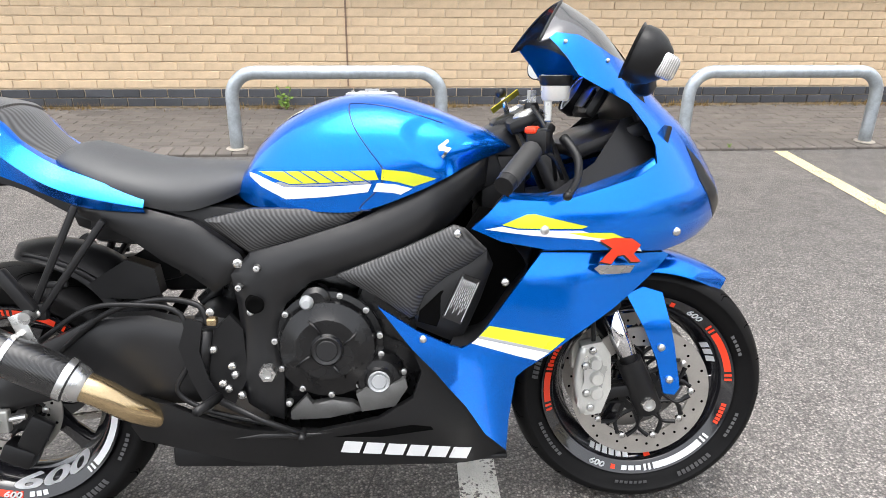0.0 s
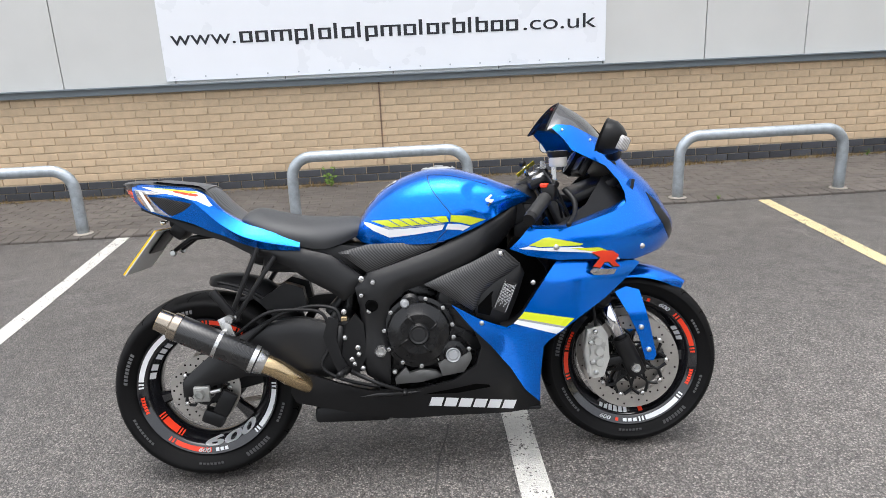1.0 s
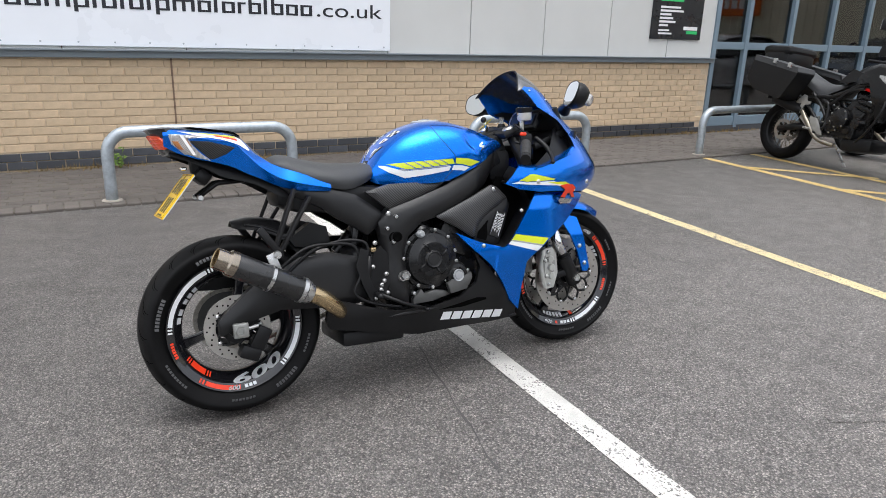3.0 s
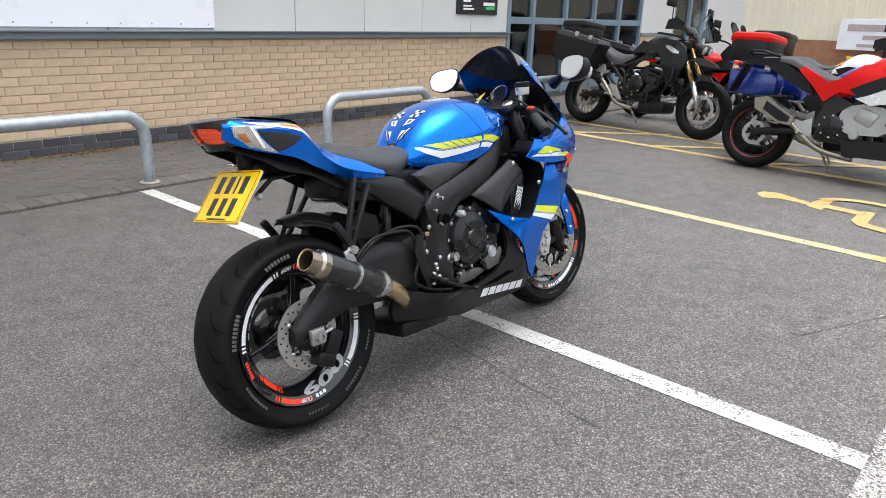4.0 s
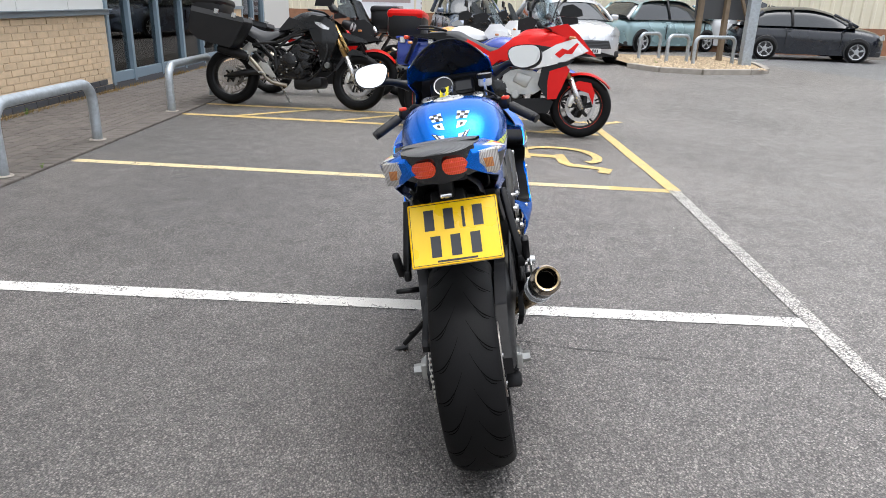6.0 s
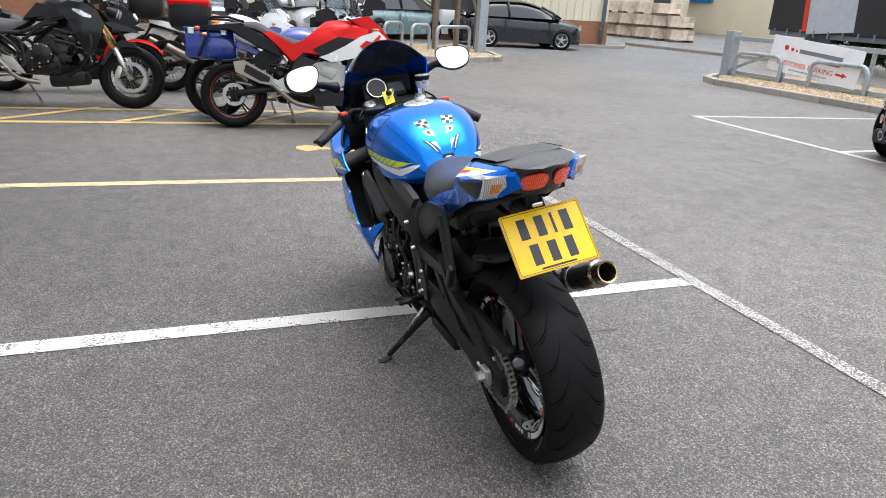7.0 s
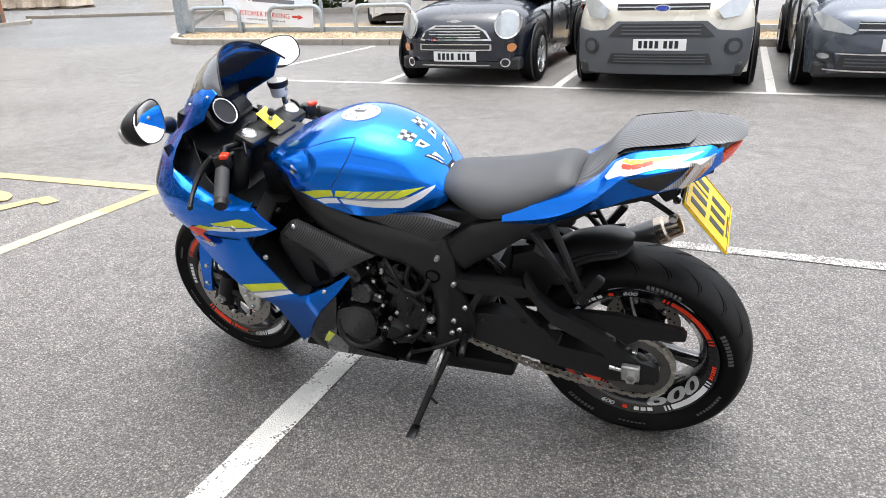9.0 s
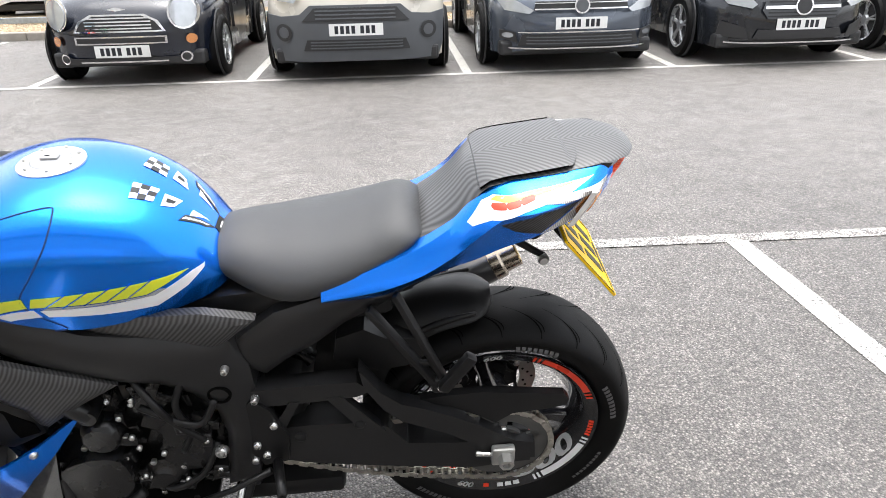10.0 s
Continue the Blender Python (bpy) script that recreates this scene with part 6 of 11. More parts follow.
SIDE = [(0.797, 0.545), (0.872, 0.506), (0.957, 0.479), (0.985, 0.493), (1.03, 0.555), (1.085, 0.632), (1.12, 0.674), (1.24, 0.675), (1.345, 0.662), (1.39, 0.64), (1.335, 0.597), (1.26, 0.545), (1.177, 0.498), (1.127, 0.461), (1.085, 0.43), (1.067, 0.41), (1.061, 0.304), (1.062, 0.215), (1.015, 0.262), (0.97, 0.34), (0.909, 0.42), (0.855, 0.475)]
sides = both("side_fairing", SIDE, side_y, M_BLUE, bike, 0.005, 0.02, 0.004, "metallic blue side fairing")
for o, s in zip(sides, (-1, 1)):
    for nm, ol, mt, d in (("lime_stripe", [(0.99, 0.503), (1.01, 0.524), (1.16, 0.494), (1.13, 0.468), (1.0, 0.498)], M_YELLOW, 0.002), ("white_stripe", [(0.976, 0.49), (0.988, 0.5), (1.128, 0.466), (1.105, 0.449)], M_WHITE, 0.002), ("grey_stripe", [(0.988, 0.5), (0.993, 0.505), (1.133, 0.471), (1.127, 0.466)], M_GREYDECAL, 0.0026),
                          ("badge_shadow", [(1.212, 0.6877), (1.242, 0.6915), (1.279, 0.6877), (1.3, 0.6728), (1.287, 0.6553), (1.309, 0.6352), (1.285, 0.6378), (1.267, 0.6553), (1.252, 0.654), (1.242, 0.6378), (1.217, 0.644), (1.239, 0.6703)], M_INK, 0.003), ("red_badge", [(1.215, 0.6907), (1.245, 0.6945), (1.282, 0.6907), (1.303, 0.6758), (1.29, 0.6583), (1.312, 0.6382), (1.288, 0.6408), (1.27, 0.6583), (1.255, 0.657), (1.245, 0.6408), (1.22, 0.647), (1.242, 0.6733)], M_RED, 0.004), ("badge_bar", [(1.21, 0.633), (1.22, 0.641), (1.3, 0.632), (1.293, 0.615), (1.225, 0.62)], M_STEEL, 0.004)):
        dep = on(lambda x, z: max(nose_y(x, z), side_y(x, z)) if z > 0.6 else side_y(x, z), d)
        part(nm, relief(ol, dep, 0.001, 0.012, 0, s), mt, o, "", True, 35)
    for x, z in ((0.884, 0.492), (1.04, 0.61)):
        part("bolt", lathe([(0, -0.004), (0.006, -0.004), (0.008, 0), (0.008, 0.004)], 12, pose(x, s * (side_y(x, z) + 0.001), z, 0, 0, 0 if s < 0 else 180)), M_STEEL, o, smooth=True)
for s in (-1, 1):
    # dark tube draws the shadow line under the upper fairing's edge
    part("panel_gap", tube([(x, s * (max(nose_y(x, z), side_y(x, z)) + 0.0025), z) for x, z in ((1.1, 0.672), (1.16, 0.671), (1.24, 0.667), (1.31, 0.66), (1.36, 0.654))], 0.0016, 6), M_GROOVE, bike)
    for x, z, r in ((1.109, 0.713, 0.009), (1.384, 0.695, 0.009), (1.165, 1.058, 0.0045), (1.256, 1.024, 0.0045)):
        part("fairing_bolt", lathe([(0, -0.003), (r * 0.75, -0.003), (r, 0), (r, 0.004)], 12, pose(x, s * (nose_y(x, z) + 0.002), z, 0, 0, 0 if s < 0 else 180)), M_STEEL, bike, smooth=True)


def belly_y(x, z):
    return 0.205 - 0.5 * max(0, 0.3 - z) ** 1.15 - 0.2 * max(0, 0.5 - x) - 0.3 * max(0, x - 0.98)


belly = part("belly_pan", relief([(0.285, 0.295), (0.305, 0.358), (0.362, 0.348), (0.438, 0.322), (0.535, 0.297), (0.672, 0.287), (0.792, 0.311), (0.863, 0.354), (0.882, 0.41), (0.86, 0.47), (0.915, 0.41), (0.97, 0.34), (1.022, 0.255), (1.066, 0.217), (1.07, 0.186), (0.929, 0.183), (0.729, 0.189), (0.61, 0.19), (0.42, 0.232), (0.3, 0.258)], belly_y, 0.006, 0.02, 0, -1, 0.012), M_BLACK, bike, "satin black belly pan", True, 40)
bellyl = part("belly_pan", relief([(0.868, 0.455), (0.915, 0.41), (0.97, 0.34), (1.022, 0.255), (1.066, 0.217), (1.07, 0.186), (0.929, 0.183), (0.72, 0.195), (0.725, 0.212), (0.86, 0.232), (0.9, 0.3), (0.885, 0.38)], belly_y, 0.006, 0.02, 0, 1, 0.004), M_GLOSSBLACK, bike, "gloss black belly pan with a lime mark", True, 40)
part("belly_floor", join(box((0.85, 0, 0.187), (0.44, 0.3, 0.012), 0.004), box((1.05, 0, 0.24), (0.012, 0.24, 0.12), 0.004, eul(0, -10, 0))), M_BLACK, bike)
part("belly_vent", relief([(0.7, 0.272), (0.8, 0.268), (0.905, 0.282), (0.9, 0.29), (0.86, 0.296), (0.78, 0.283)], on(belly_y, 0.001), 0.002, 0.015, 0, -1), M_GROOVE, belly)
part("belly_highlight", relief([(0.5, 0.278), (0.62, 0.27), (0.7, 0.284), (0.64, 0.284), (0.56, 0.287)], on(belly_y, 0.003), 0.004, 0.012, 0, -1, 0.003), M_FRAMEBLACK, belly, "", True)
for k in range(6):
    x = 0.716 + k * 0.0455
    z = 0.239 - (x - 0.716) * 0.125
    ol = [(x - 0.004, z - 0.009), (x + 0.034, z - 0.0135), (x + 0.044, z + 0.0165), (x + 0.006, z + 0.021)]
    part("name_bar", relief(ol, on(belly_y, 0.0015), 0.001, 0.02, 0, -1), M_WHITE, belly)
part("lime_mark", relief([(0.905, 0.3), (0.925, 0.31), (0.965, 0.25), (0.95, 0.245)], on(belly_y, 0.0015), 0.001, 0.02, 0, 1), M_YELLOW, bellyl)

# ---- frame, engine ----
def spar_y(x, z):
    return 0.175 + 0.02 * math.sin(max(0, min(1, (x - 0.5) / 0.5)) * math.pi) - 0.35 * max(0, x - 0.9)


SPAR_R = [(1.03, 0.85), (0.97, 0.825), (0.901, 0.792), (0.83, 0.752), (0.763, 0.72), (0.69, 0.697), (0.627, 0.677), (0.545, 0.655), (0.505, 0.61), (0.515, 0.55), (0.52, 0.48), (0.507, 0.4), (0.525, 0.335), (0.56, 0.312), (0.597, 0.3), (0.602, 0.4), (0.59, 0.46), (0.595, 0.51), (0.612, 0.55), (0.665, 0.597), (0.731, 0.612), (0.81, 0.635), (0.878, 0.662), (0.957, 0.712), (1.02, 0.78)]
SPAR_L = [(1.03, 0.85), (0.97, 0.825), (0.901, 0.788), (0.83, 0.748), (0.752, 0.718), (0.657, 0.703), (0.564, 0.69), (0.515, 0.673), (0.491, 0.61), (0.489, 0.53), (0.491, 0.45), (0.505, 0.36), (0.518, 0.29), (0.583, 0.28), (0.572, 0.36), (0.559, 0.438), (0.567, 0.503), (0.6, 0.555), (0.65, 0.588), (0.727, 0.605), (0.8, 0.632), (0.878, 0.662), (0.957, 0.712), (1.02, 0.78)]
for ol, s in ((SPAR_R, -1), (SPAR_L, 1)):
    part("frame_spar", relief(ol, rolled(ol, spar_y, 0.02, 0.024), 0.045, 0.014, 0, s), M_FRAMEBLACK, bike, "satin black aluminium frame spar", True, 50)
TSP = [(0.462, 0.722), (0.553, 0.7424), (0.66, 0.741), (0.775, 0.737), (0.735, 0.711), (0.66, 0.686), (0.585, 0.664), (0.545, 0.656)]
both("tank_side_panel", TSP, rolled(TSP, flat(0.172), 0.01, 0.014), M_CARBONDARK, bike, 0.02, 0.014, 0.0, "carbon-look panel below the tank")
ICV = [(0.7165, 0.613), (0.79, 0.643), (0.859, 0.67), (0.9475, 0.711), (0.97, 0.704), (1.012, 0.662), (0.98, 0.636), (0.93, 0.608), (0.888, 0.572), (0.872, 0.53), (0.86, 0.524), (0.8, 0.566)]
both("intake_cover", ICV, rolled(ICV, lambda x, z: 0.205 + 0.05 * (x - 0.73), 0.012, 0.014), M_CARBONDARK, bike, 0.012, 0.014, 0.0, "carbon-look intake cover")
ICL = [(0.872, 0.506), (0.905, 0.49), (0.94, 0.475), (0.9686, 0.488), (1.0, 0.56), (1.025, 0.632), (1.012, 0.664), (0.98, 0.638), (0.93, 0.61), (0.886, 0.574), (0.87, 0.53)]
icl = both("intake_cover_lower", ICL, rolled(ICL, lambda x, z: 0.198 + 0.05 * (x - 0.73), 0.008, 0.01), M_BLACK, bike, 0.012, 0.014, 0.0, "black moulded lower half of the intake cover")
for o, s in zip(icl, (-1, 1)):
    # no hole is cut: a near-black patch paints the dark of the vent
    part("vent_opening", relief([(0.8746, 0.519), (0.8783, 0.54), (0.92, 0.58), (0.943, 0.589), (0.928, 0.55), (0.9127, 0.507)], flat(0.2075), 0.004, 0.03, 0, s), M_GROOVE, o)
for s in (-1, 1):
    rows = []
    for x, z in [tuple(p) for p in spline([(0.93, 0.478), (0.957, 0.482), (0.985, 0.496), (1.03, 0.558), (1.08, 0.63), (1.05, 0.685), (1.0, 0.722), (1.03, 0.766)], 5)]:
        y = min(0.275, max(nose_y(x, z) if z > 0.6 else 0, side_y(x, z))) - 0.005
        rows.append([(x + 0.03 * q, s * (y - 0.1 * q), z + 0.01 * q) for q in (0, 0.3, 0.6, 1.0)])
    duct = bmesh.new()
    add_grid(duct, rows)
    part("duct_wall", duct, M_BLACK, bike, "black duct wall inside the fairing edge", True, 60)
# flat near-black sheet paints the shade in the gap behind the fairing
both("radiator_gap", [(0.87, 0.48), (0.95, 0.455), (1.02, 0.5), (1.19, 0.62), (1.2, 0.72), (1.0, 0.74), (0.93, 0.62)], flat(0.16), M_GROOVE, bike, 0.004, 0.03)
LBL = [(0.9636, 0.6162), (0.999, 0.603), (0.9602, 0.5128), (0.9234, 0.5291)]
lab = part("warning_label", relief(LBL, flat(0.2165), 0.005, 0.03, 0, -1), M_LABEL, bike, "black warning label with white writing")
la, lb, ld, lc = [Vector((q[0], 0, q[1])) for q in LBL]
for k in range(10):
    u = 0.06 + 0.098 * k
    a, b = la.lerp(lb, u), lc.lerp(ld, u)
    edge = k in (0, 9)
    a, b = a.lerp(b, 0.05 if edge else 0.1), a.lerp(b, 0.95 if edge else 0.88 - 0.09 * (k % 3))
    for q in range(1 if edge else 5):
        c, d = (a, b) if edge else (a.lerp(b, q / 5), a.lerp(b, (q + 0.72) / 5))
        part("label_line", place(box((0, 0, 0), ((d - c).length, 0.001, 0.0009 if edge else 0.0011)), Matrix.Translation((c + d) / 2 + Vector((0, -0.2172, 0))) @ pose(0, 0, 0, 0, -math.degrees(math.atan2(d.z - c.z, d.x - c.x)), 0)), M_WHITE, lab)
for s in (-1, 1):
    part("cover_bolt", lathe([(0, -0.004), (0.005, -0.004), (0.009, -0.001), (0.009, 0.004)], 14, pose(0.954, s * 0.214, 0.695, 0, 0, 0 if s < 0 else 180)), M_STEEL, bike, smooth=True)
SFC = [(0.178, 0.764), (0.26, 0.754), (0.347, 0.74), (0.4335, 0.715), (0.48, 0.682), (0.522, 0.65), (0.535, 0.625), (0.502, 0.592), (0.468, 0.568), (0.425, 0.601), (0.368, 0.634), (0.305, 0.682), (0.215, 0.728)]
both("subframe_cover", SFC, rolled(SFC, lambda x, z: 0.142 + 0.06 * (x - 0.3), 0.014, 0.018), M_FRAMEBLACK, bike, 0.03, 0.014, 0.0, "satin black subframe cover")
# added black block, closes the bright see-through gap below the seat
part("battery_tray", box((0.42, 0, 0.7), (0.4, 0.22, 0.1), 0.02, eul(0, 6, 0)), M_BLACK, bike, "black filler box below the seat", True, 40)
part("steering_head", box((1.05, 0, 0.82), (0.13, 0.17, 0.14), 0.03, eul(0, -23, 0)), M_FRAMEBLACK, bike, "black steering head", True, 40)
part("radiator_shroud", box((1.07, 0, 0.66), (0.1, 0.27, 0.13), 0.02), M_BLACK, bike, "", True, 40)
# added block that fills the bright gap seen under the tank
part("airbox", box((0.96, 0, 0.79), (0.2, 0.22, 0.09), 0.02, eul(0, -22, 0)), M_BLACK, bike, "black filler box below the tank", True, 40)
eng = part("engine", join(box((0.74, 0, 0.42), (0.36, 0.28, 0.28), 0.03), box((0.86, 0, 0.55), (0.2, 0.3, 0.2), 0.02, eul(0, 25, 0)), box((0.66, 0, 0.56), (0.2, 0.2, 0.14), 0.03), box((0.7, 0, 0.26), (0.3, 0.22, 0.12), 0.04)), M_ENGINE, bike, "black four-cylinder engine", True, 40)
part("radiator", box((1.0, 0, 0.5), (0.03, 0.3, 0.34), 0.004, eul(0, 15, 0)), M_ENGINE, bike)


def bolt_ring(parent, cx, cz, r, n, y, a0=0, side=-1, br=0.0065):
    for k in range(n):
        a = radians(a0 + 360 * k / n)
        part("bolt", lathe([(0.0, -0.006), (br * 0.45, -0.006), (br * 0.5, -0.003), (br * 0.55, -0.006), (br, -0.005), (br, 0.004)], 10, pose(cx + r * math.cos(a), side * y, cz + r * math.sin(a), 0, 0, 0 if side < 0 else 180)), M_STEEL, parent, smooth=True, sharp=30)


cl = part("clutch_cover", join(lathe([(0, -0.026), (0.03, -0.026), (0.034, -0.02), (0.062, -0.02), (0.074, -0.012), (0.094, -0.006), (0.1, 0.012), (0.112, 0.014), (0.114, 0.05)], 48, pose(0.693, -0.178, 0.461)),
    lathe([(0, -0.022), (0.026, -0.022), (0.03, -0.016), (0.042, -0.014), (0.05, 0.0), (0.055, 0.05)], 36, pose(0.795, -0.17, 0.388)), lathe([(0, -0.006), (0.02, -0.006), (0.03, 0.002), (0.03, 0.04)], 24, pose(0.672, -0.175, 0.555))), M_ENGINE, eng, "black clutch cover", True, 30)
part("cover_badge", lathe([(0, -0.0275), (0.02, -0.0275), (0.022, -0.0255), (0.028, -0.0285), (0.03, -0.026)], 32, pose(0.693, -0.1785, 0.461)), M_FRAMEBLACK, cl, smooth=True, sharp=30)
part("cover_badge", lathe([(0, -0.025), (0.014, -0.025), (0.016, -0.022), (0.021, -0.026), (0.023, -0.022)], 28, pose(0.795, -0.171, 0.388)), M_GREYDECAL, cl, smooth=True, sharp=30)
bolt_ring(eng, 0.693, 0.461, 0.107, 11, 0.168, 10)
bolt_ring(eng, 0.795, 0.388, 0.052, 5, 0.168, -60)
part("pump_plate", join(relief([(0.748, 0.362), (0.771, 0.377), (0.79, 0.366), (0.812, 0.378), (0.849, 0.393), (0.853, 0.373), (0.827, 0.333), (0.759, 0.324)], flat(0.196), 0.02, 0.02, 0, -1, 0.003), relief([(0.612, 0.32), (0.646, 0.354), (0.657, 0.336), (0.7, 0.344), (0.741, 0.336), (0.764, 0.319), (0.69, 0.304), (0.613, 0.303)], flat(0.178), 0.02, 0.02, 0, -1, 0.003)), M_DARKCAST, eng, "dark cast aluminium pump cover", True, 40)
for k in range(4):
    part("cover_rib", tube([(0.693 + r * math.cos(radians(a)), -0.2005 + 0.9 * (r - 0.035) ** 2 * 4, 0.461 + r * math.sin(radians(a))) for r, a in ((0.036, 20 + k * 90), (0.052, 24 + k * 90), (0.07, 30 + k * 90))], 0.003, 6), M_ENGINE, cl, smooth=True)
part("filler_plug", lathe([(0, -0.012), (0.008, -0.012), (0.011, -0.008), (0.014, 0.0), (0.014, 0.02)], 18, pose(0.655, -0.187, 0.556)), M_GREYDECAL, cl, smooth=True, sharp=30)
gc = part("generator_cover", join(relief([(0.879, 0.393), (0.885, 0.34), (0.87, 0.3), (0.811, 0.285), (0.76, 0.325), (0.752, 0.37), (0.767, 0.415), (0.82, 0.42)], flat(0.2), 0.06, 0.02, 4, 1, 0.016), lathe([(0, -0.022), (0.03, -0.021), (0.036, -0.014), (0.042, 0.0), (0.045, 0.05)], 36, pose(0.79, 0.17, 0.463, 0, 0, 180))), M_ENGINE, eng, "black generator cover", True, 35)
part("cover_guard", tube([(0.886, 0.19, 0.37), (0.88, 0.2, 0.3), (0.84, 0.205, 0.268), (0.79, 0.2, 0.275), (0.745, 0.19, 0.305)], 0.011, 10, 6), M_FRAMEBLACK, gc, "black crash guard under the cover", True)
part("sprocket_cover", lathe([(0, -0.02), (0.026, -0.019), (0.034, -0.01), (0.05, -0.004), (0.054, 0.04)], 36, pose(0.7, 0.165, 0.325, 0, 0, 180)), M_ENGINE, eng, "", True, 35)
part("gearbox_casing", relief([(0.668, 0.505), (0.6, 0.5), (0.59, 0.44), (0.605, 0.36), (0.65, 0.345), (0.69, 0.37), (0.68, 0.45)], flat(0.172), 0.06, 0.03, 3, 1, 0.01), M_ENGINE, eng, "", True, 40)
part("thermostat", join(lathe([(0, -0.02), (0.018, -0.018), (0.02, 0.03)], 24, pose(0.795, 0.175, 0.53, 0, 0, 180)), tube([(0.795, 0.18, 0.53), (0.82, 0.185, 0.56), (0.87, 0.16, 0.6)], 0.018, 12, 4)), M_FRAMEBLACK, eng, "", True, 40)
bolt_ring(eng, 0.82, 0.352, 0.078, 6, 0.172, 20, 1, 0.006)
bolt_ring(eng, 0.79, 0.463, 0.043, 3, 0.174, 70, 1, 0.006)
bolt_ring(eng, 0.7, 0.325, 0.05, 5, 0.17, 0, 1, 0.006)
rng = random.Random(4)
for k in range(34):
    x, z = rng.uniform(0.575, 0.76), rng.uniform(0.28, 0.57)
    nm = part("engine_lug", box((x, 0.14 + rng.uniform(0, 0.025), z), (rng.uniform(0.012, 0.04), 0.04, rng.uniform(0.01, 0.035)), 0.004, eul(0, rng.uniform(-30, 30), 0)), M_ENGINE, eng)
    if k % 2:
        part("bolt", lathe([(0.0, -0.005), (0.0025, -0.005), (0.0055, -0.004), (0.0055, 0.004)], 10, pose(x, 0.178, z, 0, 0, 180)), M_STEEL, eng, smooth=True)
for pts in ([(0.6, 0.17, 0.62), (0.63, 0.19, 0.55), (0.62, 0.18, 0.47), (0.65, 0.17, 0.4)], [(0.7, 0.17, 0.6), (0.66, 0.2, 0.56), (0.64, 0.19, 0.5), (0.6, 0.18, 0.44)], [(0.56, 0.18, 0.55), (0.6, 0.195, 0.5), (0.7, 0.18, 0.54)], [(0.72, 0.16, 0.3), (0.68, 0.19, 0.31), (0.62, 0.18, 0.34), (0.58, 0.17, 0.42)]):
    part("hose", tube(pts, 0.007, 8, 5), M_BLACK, eng, smooth=True)
for s, x, z in ((-1, 0.562, 0.628), (-1, 0.525, 0.59), (-1, 0.573, 0.411), (-1, 0.612, 0.345), (-1, 0.545, 0.54), (1, 0.528, 0.625), (1, 0.487, 0.545), (1, 0.573, 0.405)):
    r = 0.0145 if (x, z) == (0.573, 0.411) else 0.011 if (x, z) == (0.573, 0.405) else 0.0062
    part("frame_bolt", lathe([(0, -0.004), (r * 0.5, -0.004), (r * 0.55, -0.009), (r, -0.008), (r * 1.25, -0.001), (r * 1.25, 0.006)], 16, pose(x, s * 0.182, z, 0, 0, 0 if s < 0 else 180)), M_STEEL, bike, smooth=True, sharp=30)
part("frame_plug", lathe([(0, 0.004), (0.016, 0.004), (0.018, -0.003), (0.022, -0.001), (0.022, 0.01)], 24, pose(0.556, -0.178, 0.555)), M_GROOVE, bike)
part("frame_plug", lathe([(0, 0.004), (0.016, 0.004), (0.018, -0.003), (0.022, -0.001), (0.022, 0.01)], 24, pose(0.549, 0.181, 0.562, 0, 0, 180)), M_GROOVE, bike)
part("exhaust_box", box((0.47, 0.0, 0.2), (0.24, 0.26, 0.055), 0.015, eul(0, 2, 0)), M_BLACK, bike, "black exhaust chamber under the engine", True, 40)

# ---- swingarm, chain, rear end ----
SWR = [(-0.06, 0.335), (-0.06, 0.285), (-0.02, 0.296), (0.05, 0.322), (0.148, 0.346), (0.289, 0.332), (0.4, 0.33), (0.53, 0.345), (0.55, 0.41), (0.5, 0.46), (0.43, 0.496), (0.33, 0.522), (0.22, 0.517), (0.155, 0.483), (0.067, 0.443), (-0.02, 0.374)]
part("swingarm", relief(SWR, rolled(SWR, lambda x, z: 0.122 + 0.03 * min(1, max(0, x / 0.4)), 0.016, 0.02), 0.035, 0.016, 0, -1), M_FRAMEBLACK, bike, "satin black swingarm", True, 40)
arm_y = lambda x, z: 0.13 + 0.03 * min(1, max(0, x / 0.4))
swl = part("swingarm", join(relief([(0.53, 0.36), (0.53, 0.43), (0.4, 0.44), (0.3, 0.43), (0.245, 0.408), (0.205, 0.35), (0.115, 0.335), (-0.015, 0.316), (-0.062, 0.306), (-0.062, 0.25), (0.06, 0.243), (0.194, 0.272), (0.298, 0.297), (0.4, 0.324)], arm_y, 0.045, 0.03, 0, 1, 0.01),
    relief([(0.292, 0.585), (0.255, 0.518), (0.215, 0.478), (0.169, 0.457), (0.11, 0.424), (0.042, 0.378), (-0.02, 0.33), (-0.066, 0.318), (-0.07, 0.268), (0.01, 0.282), (0.065, 0.33), (0.118, 0.372), (0.165, 0.4), (0.215, 0.428), (0.25, 0.468), (0.285, 0.535)], on(arm_y, 0.008), 0.026, 0.03, 0, 1, 0.008),
    relief([(0.53, 0.5), (0.53, 0.545), (0.39, 0.552), (0.3, 0.548), (0.27, 0.52), (0.3, 0.508), (0.42, 0.506)], on(arm_y, 0.002), 0.03, 0.03, 0, 1, 0.008),
    relief([(0.36, 0.515), (0.33, 0.515), (0.27, 0.43), (0.25, 0.4), (0.29, 0.4)], on(arm_y, 0.004), 0.016, 0.03, 0, 1, 0.004), relief([(0.43, 0.512), (0.41, 0.512), (0.45, 0.43), (0.475, 0.43)], on(arm_y, 0.004), 0.016, 0.03, 0, 1, 0.004)), M_FRAMEBLACK, bike, "satin black swingarm with a curved brace", True, 50)
